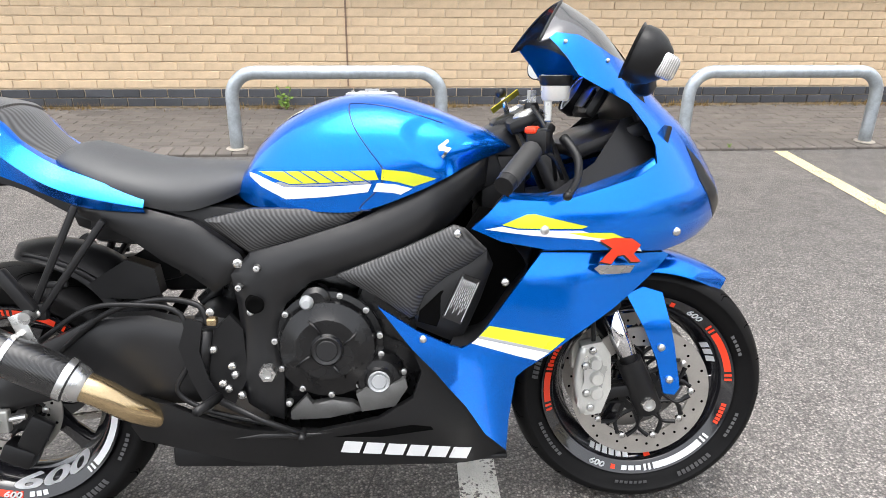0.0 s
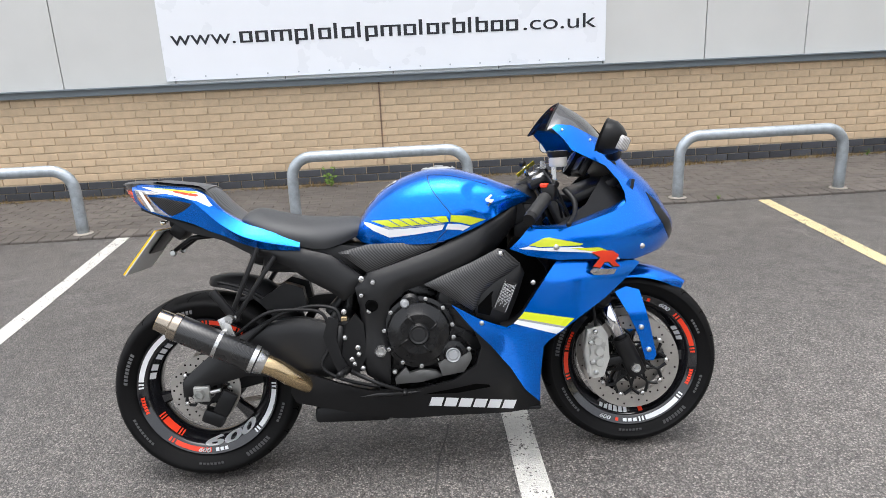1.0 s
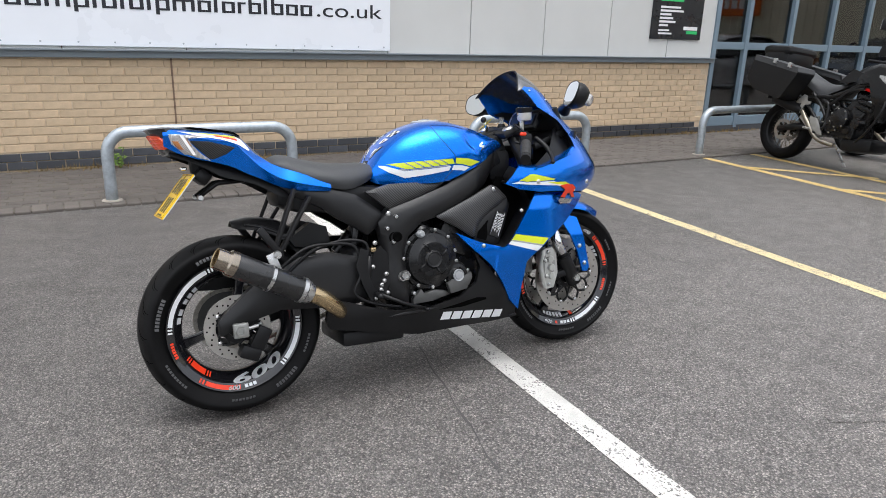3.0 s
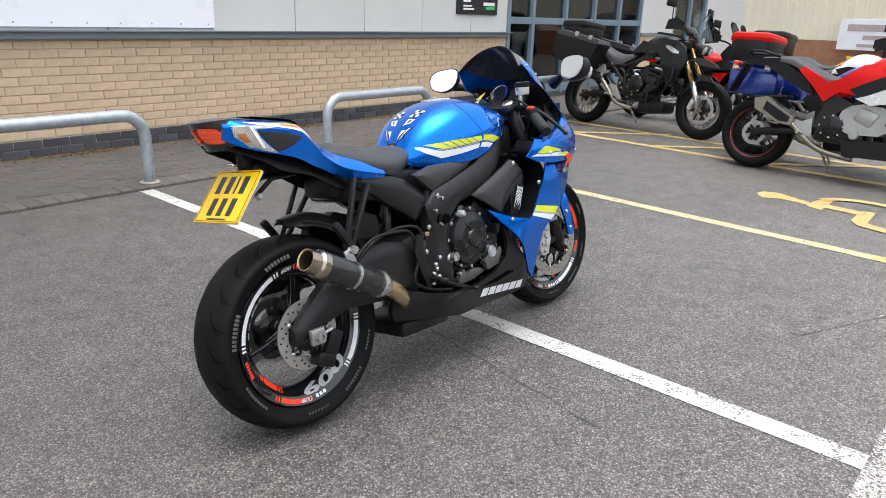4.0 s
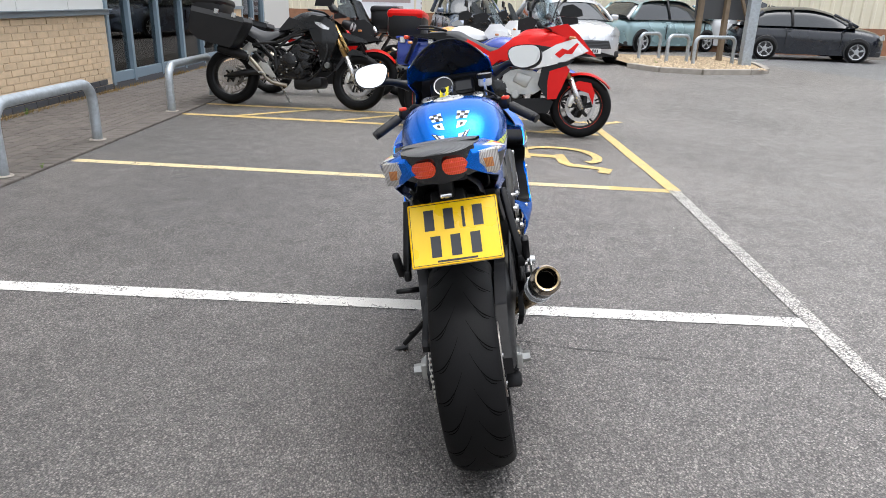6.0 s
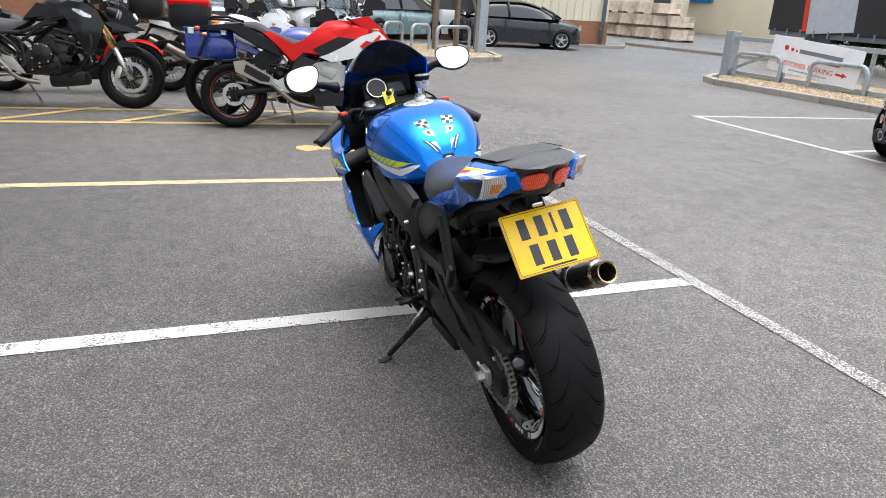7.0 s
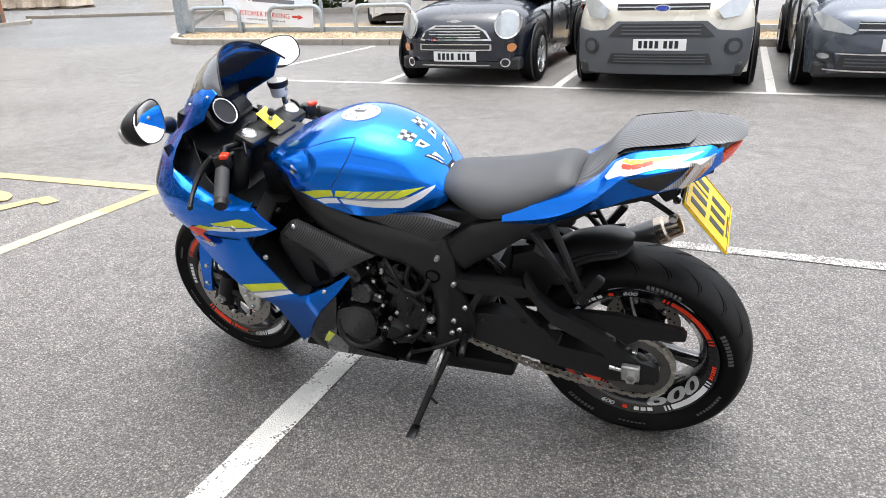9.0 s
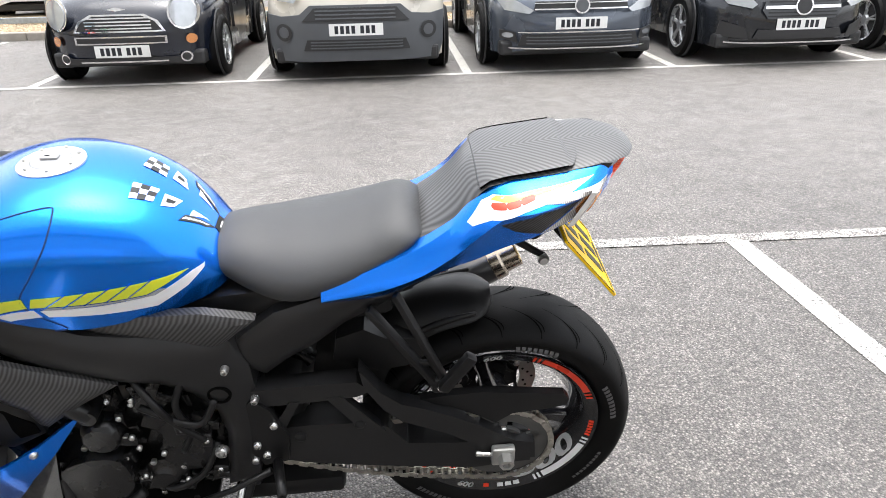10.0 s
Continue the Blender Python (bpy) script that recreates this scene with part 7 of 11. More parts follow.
for x, z in ((0.3, 0.43), (0.42, 0.41)):
    part("pad_bolt", lathe([(0, -0.006), (0.005, -0.006), (0.011, -0.003), (0.012, 0.004)], 14, pose(x, arm_y(x, z) + 0.003, z, 0, 0, 180)), M_BLACK, swl, smooth=True, sharp=30)
part("swingarm_bridge", box((0.45, 0.0, 0.46), (0.09, 0.26, 0.12), 0.03), M_FRAMEBLACK, bike, "", True, 40)
for s in (-1, 1):
    ad = part("chain_adjuster", box((0.004, s * (0.125 if s < 0 else 0.15), 0.3), (0.05, 0.02, 0.05), 0.005), M_CAST, bike, "silver axle block")
    part("axle_nut", lathe([(0, -0.012), (0.009, -0.012), (0.01, -0.022), (0.016, -0.022), (0.017, 0.004)], 6, pose(0.0, s * (0.135 if s < 0 else 0.16), 0.302, 0, 0, 0 if s < 0 else 180)), M_CAST, ad)
    part("adjuster_bolt", tube([(0.028, s * (0.125 if s < 0 else 0.15), 0.303), (0.062, s * (0.125 if s < 0 else 0.15), 0.308)], 0.006, 8), M_STEEL, ad)
part("chain_guard", relief([(0.2, 0.458), (0.12, 0.468), (0.05, 0.472), (-0.12, 0.452), (-0.131, 0.438), (-0.128, 0.42), (-0.085, 0.411), (-0.015, 0.404), (0.02, 0.378), (0.052, 0.4), (0.12, 0.438)], flat(0.128), 0.014, 0.03, 0, 1, 0.005), M_BLACK, bike, "black chain guard", True, 40)
SPX, SPZ, SPR, SPY = 0.0, 0.296, 0.105, 0.114
spr = part("sprocket", join(lathe([(0.07, SPY - 0.003), (SPR - 0.004, SPY - 0.003), (SPR - 0.004, SPY + 0.003), (0.07, SPY + 0.003)], 44, pose(SPX, 0, SPZ), closed=True), lathe([(0.03, SPY - 0.02), (0.048, SPY - 0.006), (0.048, SPY + 0.004), (0.03, SPY + 0.006)], 30, pose(SPX, 0, SPZ), closed=True), *[box((SPX + 0.058 * math.cos(a), SPY, SPZ + 0.058 * math.sin(a)), (0.05, 0.006, 0.016), 0, eul(0, -math.degrees(a), 0)) for a in (0.3, 1.56, 2.81, 4.07, 5.33)]), M_DARKCAST, bike, "dark steel rear chain sprocket")
for k in range(5):
    a = 0.3 + k * 1.2566
    part("sprocket_nut", lathe([(0, -0.008), (0.006, -0.008), (0.008, -0.005), (0.008, 0.004)], 6, pose(SPX + 0.05 * math.cos(a), SPY + 0.004, SPZ + 0.05 * math.sin(a), 0, 0, 180)), M_STEEL, spr)
bm = bmesh.new()
path = []
for k in range(41):
    a = radians(88 + 184 * k / 40)
    path.append((SPX + (SPR + 0.001) * math.cos(a), SPZ + (SPR + 0.001) * math.sin(a)))
for k in range(41):
    path.append((path[40][0] + (0.515 - path[40][0]) * k / 40, path[40][1] + (0.304 - path[40][1]) * k / 40 - 0.022 * math.sin(math.pi * k / 40)))
for k in range(11):
    a = radians(-80 + 170 * k / 10)
    path.append((0.515 + 0.042 * math.cos(a), 0.346 + 0.042 * math.sin(a)))
for k in range(41):
    path.append((0.515 + (path[0][0] - 0.515) * k / 40, 0.388 + (path[0][1] - 0.388) * k / 40))
pp = [Vector((x, 0, z)) for x, z in path]
L, pts = 0.0, []
step = 0.0159
acc = 0.0
for a, b in zip(pp, pp[1:]):
    d = (b - a).length
    while acc <= d and d > 0:
        pts.append((a.lerp(b, acc / d), (b - a).normalized()))
        acc += step
    acc -= d
for k, (p, d) in enumerate(pts):
    ang = -math.degrees(math.atan2(d.z, d.x))
    for y in ((SPY - 0.01, SPY + 0.01) if k % 2 else (SPY - 0.0072, SPY + 0.0072)):
        add_box(bm, (p.x, y, p.z), (0.0185, 0.0018, 0.0125), 0, eul(0, ang, 0))
    add_lathe(bm, [(0.0, -0.0105), (0.0045, -0.0105), (0.0045, 0.0105), (0, 0.0105)], 6, pose(p.x + d.x * 0.008, SPY, p.z + d.z * 0.008))
tagged(part("drive_chain", bm, M_CHAIN, bike, "greased steel drive chain"), kind="stuff")
hug = bmesh.new()
rows = []
lift = curve([(0, 0.352), (0.2, 0.372), (0.5, 0.388), (0.8, 0.385), (1, 0.372)])
for i in range(29):
    f = i / 28
    a = radians(86 - 56 * f)
    w = 0.082 * math.sqrt(max(0.0, 1 - max(0.0, 1 - (f + 0.012) / 0.2) ** 2))
    fall = 0.018 + 0.06 * f ** 0.7
    row = []
    for k in range(15):
        q = -1 + 2 * k / 14
        r = lift(f) - fall * abs(q) ** 2.2
        row.append((0.003 + r * math.cos(a), q * w + 0.008, 0.302 + r * math.sin(a)))
    rows.append(row)
add_grid(hug, rows)
r = bmesh.ops.extrude_face_region(hug, geom=hug.faces[:])
for v in r["geom"]:
    if isinstance(v, bmesh.types.BMVert):
        c = Vector((0.003, v.co.y, 0.302))
        v.co = c + (v.co - c) * 0.988
hugger = part("rear_hugger", hug, M_BLACK, bike, "black plastic rear hugger", True, 40)
for s in (-1, 1):
    part("hugger_rail", tube([(0.003 + 0.34 * math.cos(radians(a)), s * 0.072 + 0.008, 0.302 + 0.345 * math.sin(radians(a))) for a in (80, 70, 60, 50, 42)], [0.004, 0.007, 0.008, 0.008, 0.006], 8, 3), M_BLACK, hugger, smooth=True)
    part("hugger_screw", lathe([(0, -0.004), (0.004, -0.004), (0.007, -0.001), (0.007, 0.004)], 12, pose(0.268, s * 0.075 + 0.008, 0.578, 0, 0, 0 if s < 0 else 180)), M_STEEL, hugger, smooth=True)
part("hugger_arm", relief([(0.335, 0.61), (0.345, 0.555), (0.3, 0.545), (0.26, 0.52), (0.2, 0.53), (0.155, 0.56), (0.17, 0.6), (0.24, 0.605), (0.28, 0.63)], flat(0.098), 0.03, 0.03, 0, 1, 0.012), M_BLACK, bike, "", True, 40)
part("hugger_arm", relief([(0.335, 0.61), (0.345, 0.555), (0.3, 0.545), (0.22, 0.55), (0.2, 0.58), (0.28, 0.63)], flat(0.09), 0.03, 0.03, 0, -1, 0.012), M_BLACK, bike, "", True, 40)
part("shock_absorber", join(tube([(0.44, 0.02, 0.36), (0.5, 0.02, 0.66)], 0.03, 14), tube([(0.4, 0.03, 0.5), (0.5, 0.03, 0.6)], 0.02, 12)), M_ENGINE, bike, "black rear shock absorber", True, 40)
for s in (-1, 1):
    flatbar = lambda a, b, wd: place(box((0, 0, 0), ((Vector(b) - Vector(a)).length, 0.014, wd), 0.005), Matrix.Translation((Vector(a) + Vector(b)) / 2) @ Vector((Vector(b) - Vector(a))).to_track_quat('X', 'Y').to_matrix().to_4x4())
    hg = part("pillion_hanger", join(flatbar((0.266, s * 0.145, 0.722), (0.142, s * 0.172, 0.545), 0.023), flatbar((0.216, s * 0.145, 0.752), (0.128, s * 0.172, 0.555), 0.02), box((0.136, s * 0.17, 0.548), (0.04, 0.022, 0.036), 0.008), box((0.17, s * 0.165, 0.6), (0.05, 0.01, 0.012), 0.003)), M_BLACK, bike, "black pillion footrest hanger", True, 40)
    part("pillion_peg", place(box((0, 0, 0), (0.1, 0.022, 0.024), 0.006), Matrix.Translation((0.108, s * 0.187, 0.592)) @ pose(0, 0, 0, 0, 56, 0)), M_BLACK, hg, "folded black pillion peg", True, 40)
    part("hanger_bolt", lathe([(0, -0.005), (0.005, -0.005), (0.008, -0.001), (0.008, 0.004)], 12, pose(0.138, s * 0.181, 0.546, 0, 0, 0 if s < 0 else 180)), M_STEEL, hg, smooth=True)
    rs = part("rearset_plate", relief([(0.5, 0.53), (0.47, 0.5), (0.44, 0.42), (0.45, 0.35), (0.5, 0.34), (0.53, 0.4), (0.525, 0.5)], flat(0.17), 0.016, 0.03, 0, s, 0.004), M_BLACK, bike, "black footrest plate", True, 40)
    part("footrest", tube([(0.47, s * 0.18, 0.36), (0.45, s * 0.27, 0.37)], [0.011, 0.009], 10), M_BLACK, rs, "", True)
    part("foot_lever", join(tube([(0.48, s * 0.2, 0.36), (0.56, s * 0.21, 0.32), (0.64, s * 0.215, 0.29)], [0.008, 0.006, 0.006], 8), tube([(0.64, s * 0.2, 0.29), (0.64, s * 0.24, 0.29)], 0.007, 8)), M_BLACK, rs, "", True)
    for x, z in ((0.505, 0.405), (0.49, 0.375), (0.515, 0.36), (0.465, 0.46)):
        part("bolt", lathe([(0.0, -0.008), (0.004, -0.008), (0.008, -0.006), (0.008, 0.004)], 10, pose(x, s * 0.172, z, 0, 0, 0 if s < 0 else 180)), M_STEEL, rs, smooth=True)
part("master_cylinder", join(tube([(0.44, -0.17, 0.4), (0.455, -0.172, 0.5)], 0.012, 10), tube([(0.455, -0.172, 0.51), (0.44, -0.165, 0.55), (0.36, -0.15, 0.56), (0.25, -0.14, 0.53), (0.15, -0.13, 0.45)], 0.006, 8, 5), tube([(0.45, -0.13, 0.6), (0.45, -0.13, 0.65)], 0.016, 12)), M_BLACK, bike, "rear brake cylinder and hose", True)
part("rear_brake_hose", tube([(0.128, -0.165, 0.484), (0.225, -0.168, 0.548), (0.318, -0.17, 0.556), (0.405, -0.172, 0.536), (0.416, -0.176, 0.44), (0.39, -0.178, 0.376), (0.45, -0.182, 0.333), (0.56, -0.184, 0.302)], 0.0055, 8, 5), M_BLACK, bike, "", True)
part("pivot_nut", lathe([(0, -0.008), (0.009, -0.008), (0.01, -0.014), (0.017, -0.014), (0.019, 0.004)], 6, pose(0.5755, -0.196, 0.4175)), M_STEEL, bike, "silver swingarm pivot nut")
part("frame_recess", lathe([(0, -0.002), (0.012, -0.002), (0.016, -0.004), (0.018, 0.004)], 20, pose(0.557, -0.199, 0.5575)), M_GROOVE, bike, "", True)
part("heel_guard", relief([(0.45, 0.33), (0.42, 0.4), (0.4, 0.47), (0.42, 0.53), (0.45, 0.52), (0.44, 0.46), (0.455, 0.4), (0.475, 0.36)], flat(0.186), 0.006, 0.03, 0, -1, 0.002), M_BLACK, bike, "", True, 40)
for x, z, r in ((0.505, 0.432, 0.0075), (0.485, 0.396, 0.0075), (0.529, 0.642, 0.009), (0.47, 0.545, 0.008), (0.46, 0.35, 0.006)):
    part("hanger_bolt", lathe([(0, -0.005), (r * 0.5, -0.005), (r, -0.002), (r, 0.006)], 12, pose(x, -0.197, z)), M_STEEL, bike, smooth=True, sharp=30)
part("rubber_mount", box((0.468, -0.178, 0.521), (0.02, 0.02, 0.016), 0.004), M_TITAN, bike, "brown rubber mount")
part("rear_caliper", join(box((0.03, -0.1, 0.215), (0.07, 0.05, 0.045), 0.01, eul(0, 25, 0)), box((0.07, -0.11, 0.26), (0.05, 0.02, 0.08), 0.006, eul(0, 30, 0))), M_BLACK, bike, "black rear brake caliper", True, 40)
for s in (-1, 1):
    br = part("plate_stay", tube([(0.08, s * 0.035, 0.79), (-0.01, s * 0.04, 0.785), (-0.07, s * 0.042, 0.745)], [0.009, 0.008, 0.007], 8), M_BLACK, bike, "black number plate stay", True)
    part("stay_bolt", lathe([(0, -0.008), (0.008, -0.008), (0.011, -0.003), (0.011, 0.008)], 12, pose(-0.068, s * 0.05, 0.742, 0, 0, 0 if s < 0 else 180)), M_STEEL, br, smooth=True, sharp=30)

# exhaust
exh = new("exhaust")
exh.parent, exh.matrix_basis = bike, Matrix.Identity(4)
A, B = Vector((-0.058, -0.227, 0.556)), Vector((0.212, -0.212, 0.412))
ax = (B - A).normalized()
turn = ax.to_track_quat('Y', 'Z').to_matrix().to_4x4()
M_EX = Matrix.Translation(A) @ turn
ln = (B - A).length
part("can", lathe([(0.039, 0.03), (0.041, 0.034), (0.041, ln - 0.015), (0.039, ln - 0.01)], 40, M_EX), M_CARBONGLOSS, exh, "carbon silencer can", True, 30)
part("end_cap", lathe([(0.027, 0.05), (0.029, -0.012), (0.033, -0.014), (0.034, 0.0), (0.0345, 0.022), (0.0415, 0.028), (0.0425, 0.05), (0.041, 0.052)], 40, M_EX), M_ENDCAP, exh, "polished steel end cap", True, 30)
part("baffle", lathe([(0.0, 0.06), (0.027, 0.055)], 32, M_EX), M_GROOVE, exh)
part("tip_rim", lathe([(0.028, -0.013), (0.033, -0.015), (0.0335, 0.016), (0.029, 0.016)], 40, M_EX, closed=True), M_TITAN, exh, "bronze-tinted outlet", True, 30)
for y, w in ((0.165, 0.011), (ln - 0.028, 0.014)):
    part("strap", lathe([(0.0412, y), (0.0435, y), (0.0435, y + w), (0.0412, y + w)], 40, M_EX, closed=True), M_STEEL, exh, "steel clamp band", True, 30)
part("front_cone", lathe([(0.04, ln - 0.01), (0.036, ln + 0.008), (0.031, ln + 0.016)], 36, M_EX), M_STEEL, exh, "", True, 30)
part("link_pipe", tube([tuple(B - ax * 0.005), tuple(B + ax * 0.05), (0.3, -0.195, 0.352), (0.33, -0.17, 0.325), (0.36, -0.12, 0.29)], [0.03, 0.029, 0.028, 0.026, 0.025], 20, 5), M_TITAN, exh, "heat-tinted link pipe", True)
part("hanger", join(box((0.118, -0.196, 0.515), (0.03, 0.006, 0.075), 0.002, eul(0, -20, 0)), lathe([(0, -0.01), (0.012, -0.01), (0.014, 0.0), (0.014, 0.012)], 16, pose(0.128, -0.2, 0.545))), M_STEEL, exh, "steel silencer bracket", True, 40)

# side stand
st = part("side_stand", join(tube([(0.55, 0.14, 0.25), (0.575, 0.2, 0.19), (0.613, 0.305, 0.085)], [0.014, 0.012, 0.011], 10), box((0.618, 0.325, 0.066), (0.03, 0.06, 0.008), 0.003, eul(-8, 0, 0)), tube([(0.59, 0.24, 0.15), (0.55, 0.27, 0.155)], 0.005, 6), box((0.55, 0.125, 0.26), (0.05, 0.03, 0.06), 0.01)), M_BLACK, bike, "black side stand folded out", True, 40)
part("stand_spring", tube([(0.555, 0.15, 0.28), (0.585, 0.225, 0.18)], 0.007, 8), M_STEEL, st, smooth=True)

# ---- front end, turned slightly to the right ----
fr = new("front_fork")
fr.parent, fr.matrix_basis = bike, TURNED
up = STEER_AXIS.normalized()
for s in (-1, 1):
    base = Vector((FX, s * 0.103, FZ))
    leg = part("fork_leg", tube([tuple(base + up * 0.26), tuple(base + up * 0.668)], 0.0265, 20), M_BLACK, fr, "black upper fork tube", True)
    part("dust_seal", tube([tuple(base + up * 0.23), tuple(base + up * 0.275)], 0.0295, 20), M_BLACK, leg, smooth=True)
    part("stanchion", tube([tuple(base + up * 0.07), tuple(base + up * 0.25)], 0.0215, 20), M_CHROME, fr, "chrome fork stanchion", True)
    part("axle_clamp", join(tube([tuple(base + up * 0.1), tuple(base + up * 0.02), tuple(base - up * 0.03)], [0.028, 0.031, 0.03], 18), box(tuple(base + Vector((-0.05, 0, 0.02))), (0.12, 0.024, 0.03), 0.008, eul(0, -8, 0))), M_BLACK, fr, "black fork foot", True, 40)
    part("axle_end", lathe([(0, -0.002), (0.008, -0.002), (0.009, -0.01), (0.014, -0.01), (0.016, 0.006)], 16, pose(base.x, base.y + s * 0.03, base.z, 0, 0, 0 if s < 0 else 180)), M_STEEL, fr, smooth=True, sharp=30)
    cal = part("brake_caliper", join(relief([(FX - 0.15, FZ + 0.13), (FX - 0.105, FZ + 0.14), (FX - 0.085, FZ + 0.11), (FX - 0.08, FZ + 0.03), (FX - 0.1, FZ - 0.03), (FX - 0.135, FZ - 0.035), (FX - 0.155, FZ - 0.01), (FX - 0.14, FZ + 0.05)], flat(0.118), 0.028, 0.02, 0, s, 0.008), box((FX - 0.12, s * 0.06, FZ + 0.06), (0.04, 0.03, 0.11), 0.008)), M_CALIPER, fr, "silver radial brake caliper", True, 40)
    for dx, dz in ((-0.125, 0.12), (-0.14, 0.085), (-0.125, -0.015), (-0.135, 0.02)):
        part("bolt", lathe([(0, -0.006), (0.005, -0.006), (0.009, -0.003), (0.009, 0.005)], 12, pose(FX + dx, s * 0.12, FZ + dz, 0, 0, 0 if s < 0 else 180)), M_STEEL, cal, smooth=True)
    for dx, dz in ((-0.118, 0.09), (-0.113, 0.055), (-0.113, 0.02)):
        part("piston_boss", lathe([(0, -0.012), (0.012, -0.012), (0.015, -0.008), (0.017, 0.004)], 18, pose(FX + dx, s * 0.118, FZ + dz, 0, 0, 0 if s < 0 else 180)), M_CALIPER, cal, "", True, 35)
    part("caliper_bridge", tube([(FX - 0.145, s * 0.112, FZ + 0.125), (FX - 0.152, s * 0.106, FZ + 0.05), (FX - 0.14, s * 0.112, FZ - 0.03)], [0.01, 0.012, 0.009], 10, 4), M_CALIPER, cal, "", True)
    part("caliper_name_bar", box((FX - 0.103, s * 0.1195, FZ + 0.055), (0.012, 0.001, 0.06), 0, eul(0, 10, 0)), M_CAST, cal)
    part("brake_hose", tube([(FX - 0.12, s * 0.1, FZ + 0.13), (FX - 0.13, s * 0.12, FZ + 0.2), (FX - 0.15, s * 0.1, FZ + 0.28), (FX - 0.2, s * 0.06, FZ + 0.38)], 0.005, 8, 5), M_BLACK, fr, smooth=True)
    part("fender_leg", relief([(1.335, 0.545), (1.372, 0.56), (1.412, 0.548), (1.44, 0.44), (1.46, 0.335), (1.45, 0.318), (1.425, 0.322), (1.405, 0.4), (1.375, 0.47)], lambda x, z: 0.135 - 0.25 * max(0, z - 0.48), 0.006, 0.02, 0, s, 0.004), M_BLUE, fr, "blue fork guard", True, 40)
    for x, z in ((1.412, 0.43), (1.435, 0.355)):
        part("guard_bolt", lathe([(0, -0.005), (0.006, -0.005), (0.009, -0.001), (0.009, 0.004)], 12, pose(x, s * 0.138, z, 0, 0, 0 if s < 0 else 180)), M_STEEL, fr, smooth=True)
fen, rows = bmesh.new(), []
for i in range(31):
    a = radians(52 + 78 * i / 30)
    w = 0.074 * (0.35 + 0.65 * min(1, i / 7)) * (1 - 0.15 * max(0, i - 22) / 8)
    row = []
    for q in (-1, -0.93, -0.75, -0.5, -0.25, 0, 0.25, 0.5, 0.75, 0.93, 1):
        rr = 0.322 - 0.035 * abs(q) ** 3.2
        row.append((FX + rr * math.cos(a), q * w, FZ + rr * math.sin(a)))
    rows.append(row)
add_grid(fen, rows)
r = bmesh.ops.extrude_face_region(fen, geom=fen.faces[:])
for v in r["geom"]:
    if isinstance(v, bmesh.types.BMVert):
        c = Vector((FX, v.co.y, FZ))
        v.co = c + (v.co - c) * 0.99
part("front_mudguard", fen, M_BLUE, fr, "metallic blue front mudguard", True, 40)
part("yoke", join(box((1.108, 0, 0.908), (0.074, 0.27, 0.03), 0.012, eul(0, -23, 0)), box((1.075, 0.0, 0.9), (0.06, 0.09, 0.03), 0.012, eul(0, -23, 0)), box((1.18, 0, 0.72), (0.07, 0.26, 0.04), 0.012, eul(0, -23, 0))), M_BLACK, fr, "black top yoke", True, 40)
for s in (-1, 1):
    part("yoke_cap", lathe([(0, 0.006), (0.018, 0.005), (0.024, 0.0), (0.027, -0.012)], 24, pose(1.106, s * 0.103, 0.925, 0, -23, 0) @ pose(0, 0, 0, 90, 0, 0)), M_STEEL, fr, "silver fork cap", True, 30)
    e0, e1 = Vector((1.05, s * 0.33, 0.813)), Vector((1.15, s * 0.17, 0.9))
    gd = (e1 - e0).normalized()
    bar = part("handlebar", tube([tuple(e0), tuple(e1), (1.115, s * 0.105, 0.9)], 0.011, 12), M_BLACK, fr, "black clip-on handlebar", True)
    steps = [0.012 + 0.0055 * k for k in range(21)]
    part("grip", tube([tuple(e0 + gd * q) for q in steps], [0.0205 if k % 2 else 0.0192 for k in range(21)], 18), M_GRIP, bar, "black ribbed rubber grip", True, 30)
    part("bar_end", tube([tuple(e0 - gd * 0.006), tuple(e0 + gd * 0.012)], 0.0185, 18), M_BLACK, bar, smooth=False)
    sw = part("switch_pod", box(tuple(e0 + gd * 0.155), (0.045, 0.045, 0.05), 0.012, eul(0, 0, s * 25)), M_BLACK, bar, "black switch housing", True, 40)
    part("red_switch", box(tuple(e0 + gd * 0.15 + Vector((-0.012, 0, 0.024))), (0.024, 0.03, 0.014), 0.005, eul(0, 0, s * 25)), M_RED, sw, "red kill switch" if s < 0 else "red switch")
    part("lever", tube([tuple(e0 + gd * 0.17 + Vector((0.04, 0, 0.0))), tuple(e0 + gd * 0.12 + Vector((0.085, 0, -0.012))), tuple(e0 + gd * 0.05 + Vector((0.11, 0, -0.018))), tuple(e0 + gd * -0.01 + Vector((0.115, 0, -0.014)))], [0.01, 0.009, 0.007, 0.007], 8, 4), M_BLACK, bar, "black lever", True)
    part("lever_ball", lathe([(0, -0.009), (0.006, -0.007), (0.009, 0), (0.006, 0.007), (0, 0.009)], 12, Matrix.Translation(e0 + gd * -0.012 + Vector((0.115, 0, -0.014)))), M_BLACK, bar, smooth=True)
res = part("brake_reservoir", lathe([(0, -0.022), (0.022, -0.022), (0.025, -0.018), (0.026, 0.022), (0, 0.022)], 24, pose(1.164, -0.135, 0.976, 90, 0, 0) @ Matrix.Scale(1.12, 4)), M_FLUID, fr, "white brake fluid reservoir", True, 40)
part("cap", lathe([(0, -0.018), (0.027, -0.018), (0.03, -0.013), (0.03, 0.0), (0.0, 0.0)], 24, pose(1.164, -0.135, 1.0, 90, 0, 0) @ Matrix.Scale(1.08, 4)), M_BLACK, res, "black reservoir cap", True, 40)
part("stalk", box((1.15, -0.135, 0.935), (0.016, 0.012, 0.05), 0.003), M_STEEL, res)
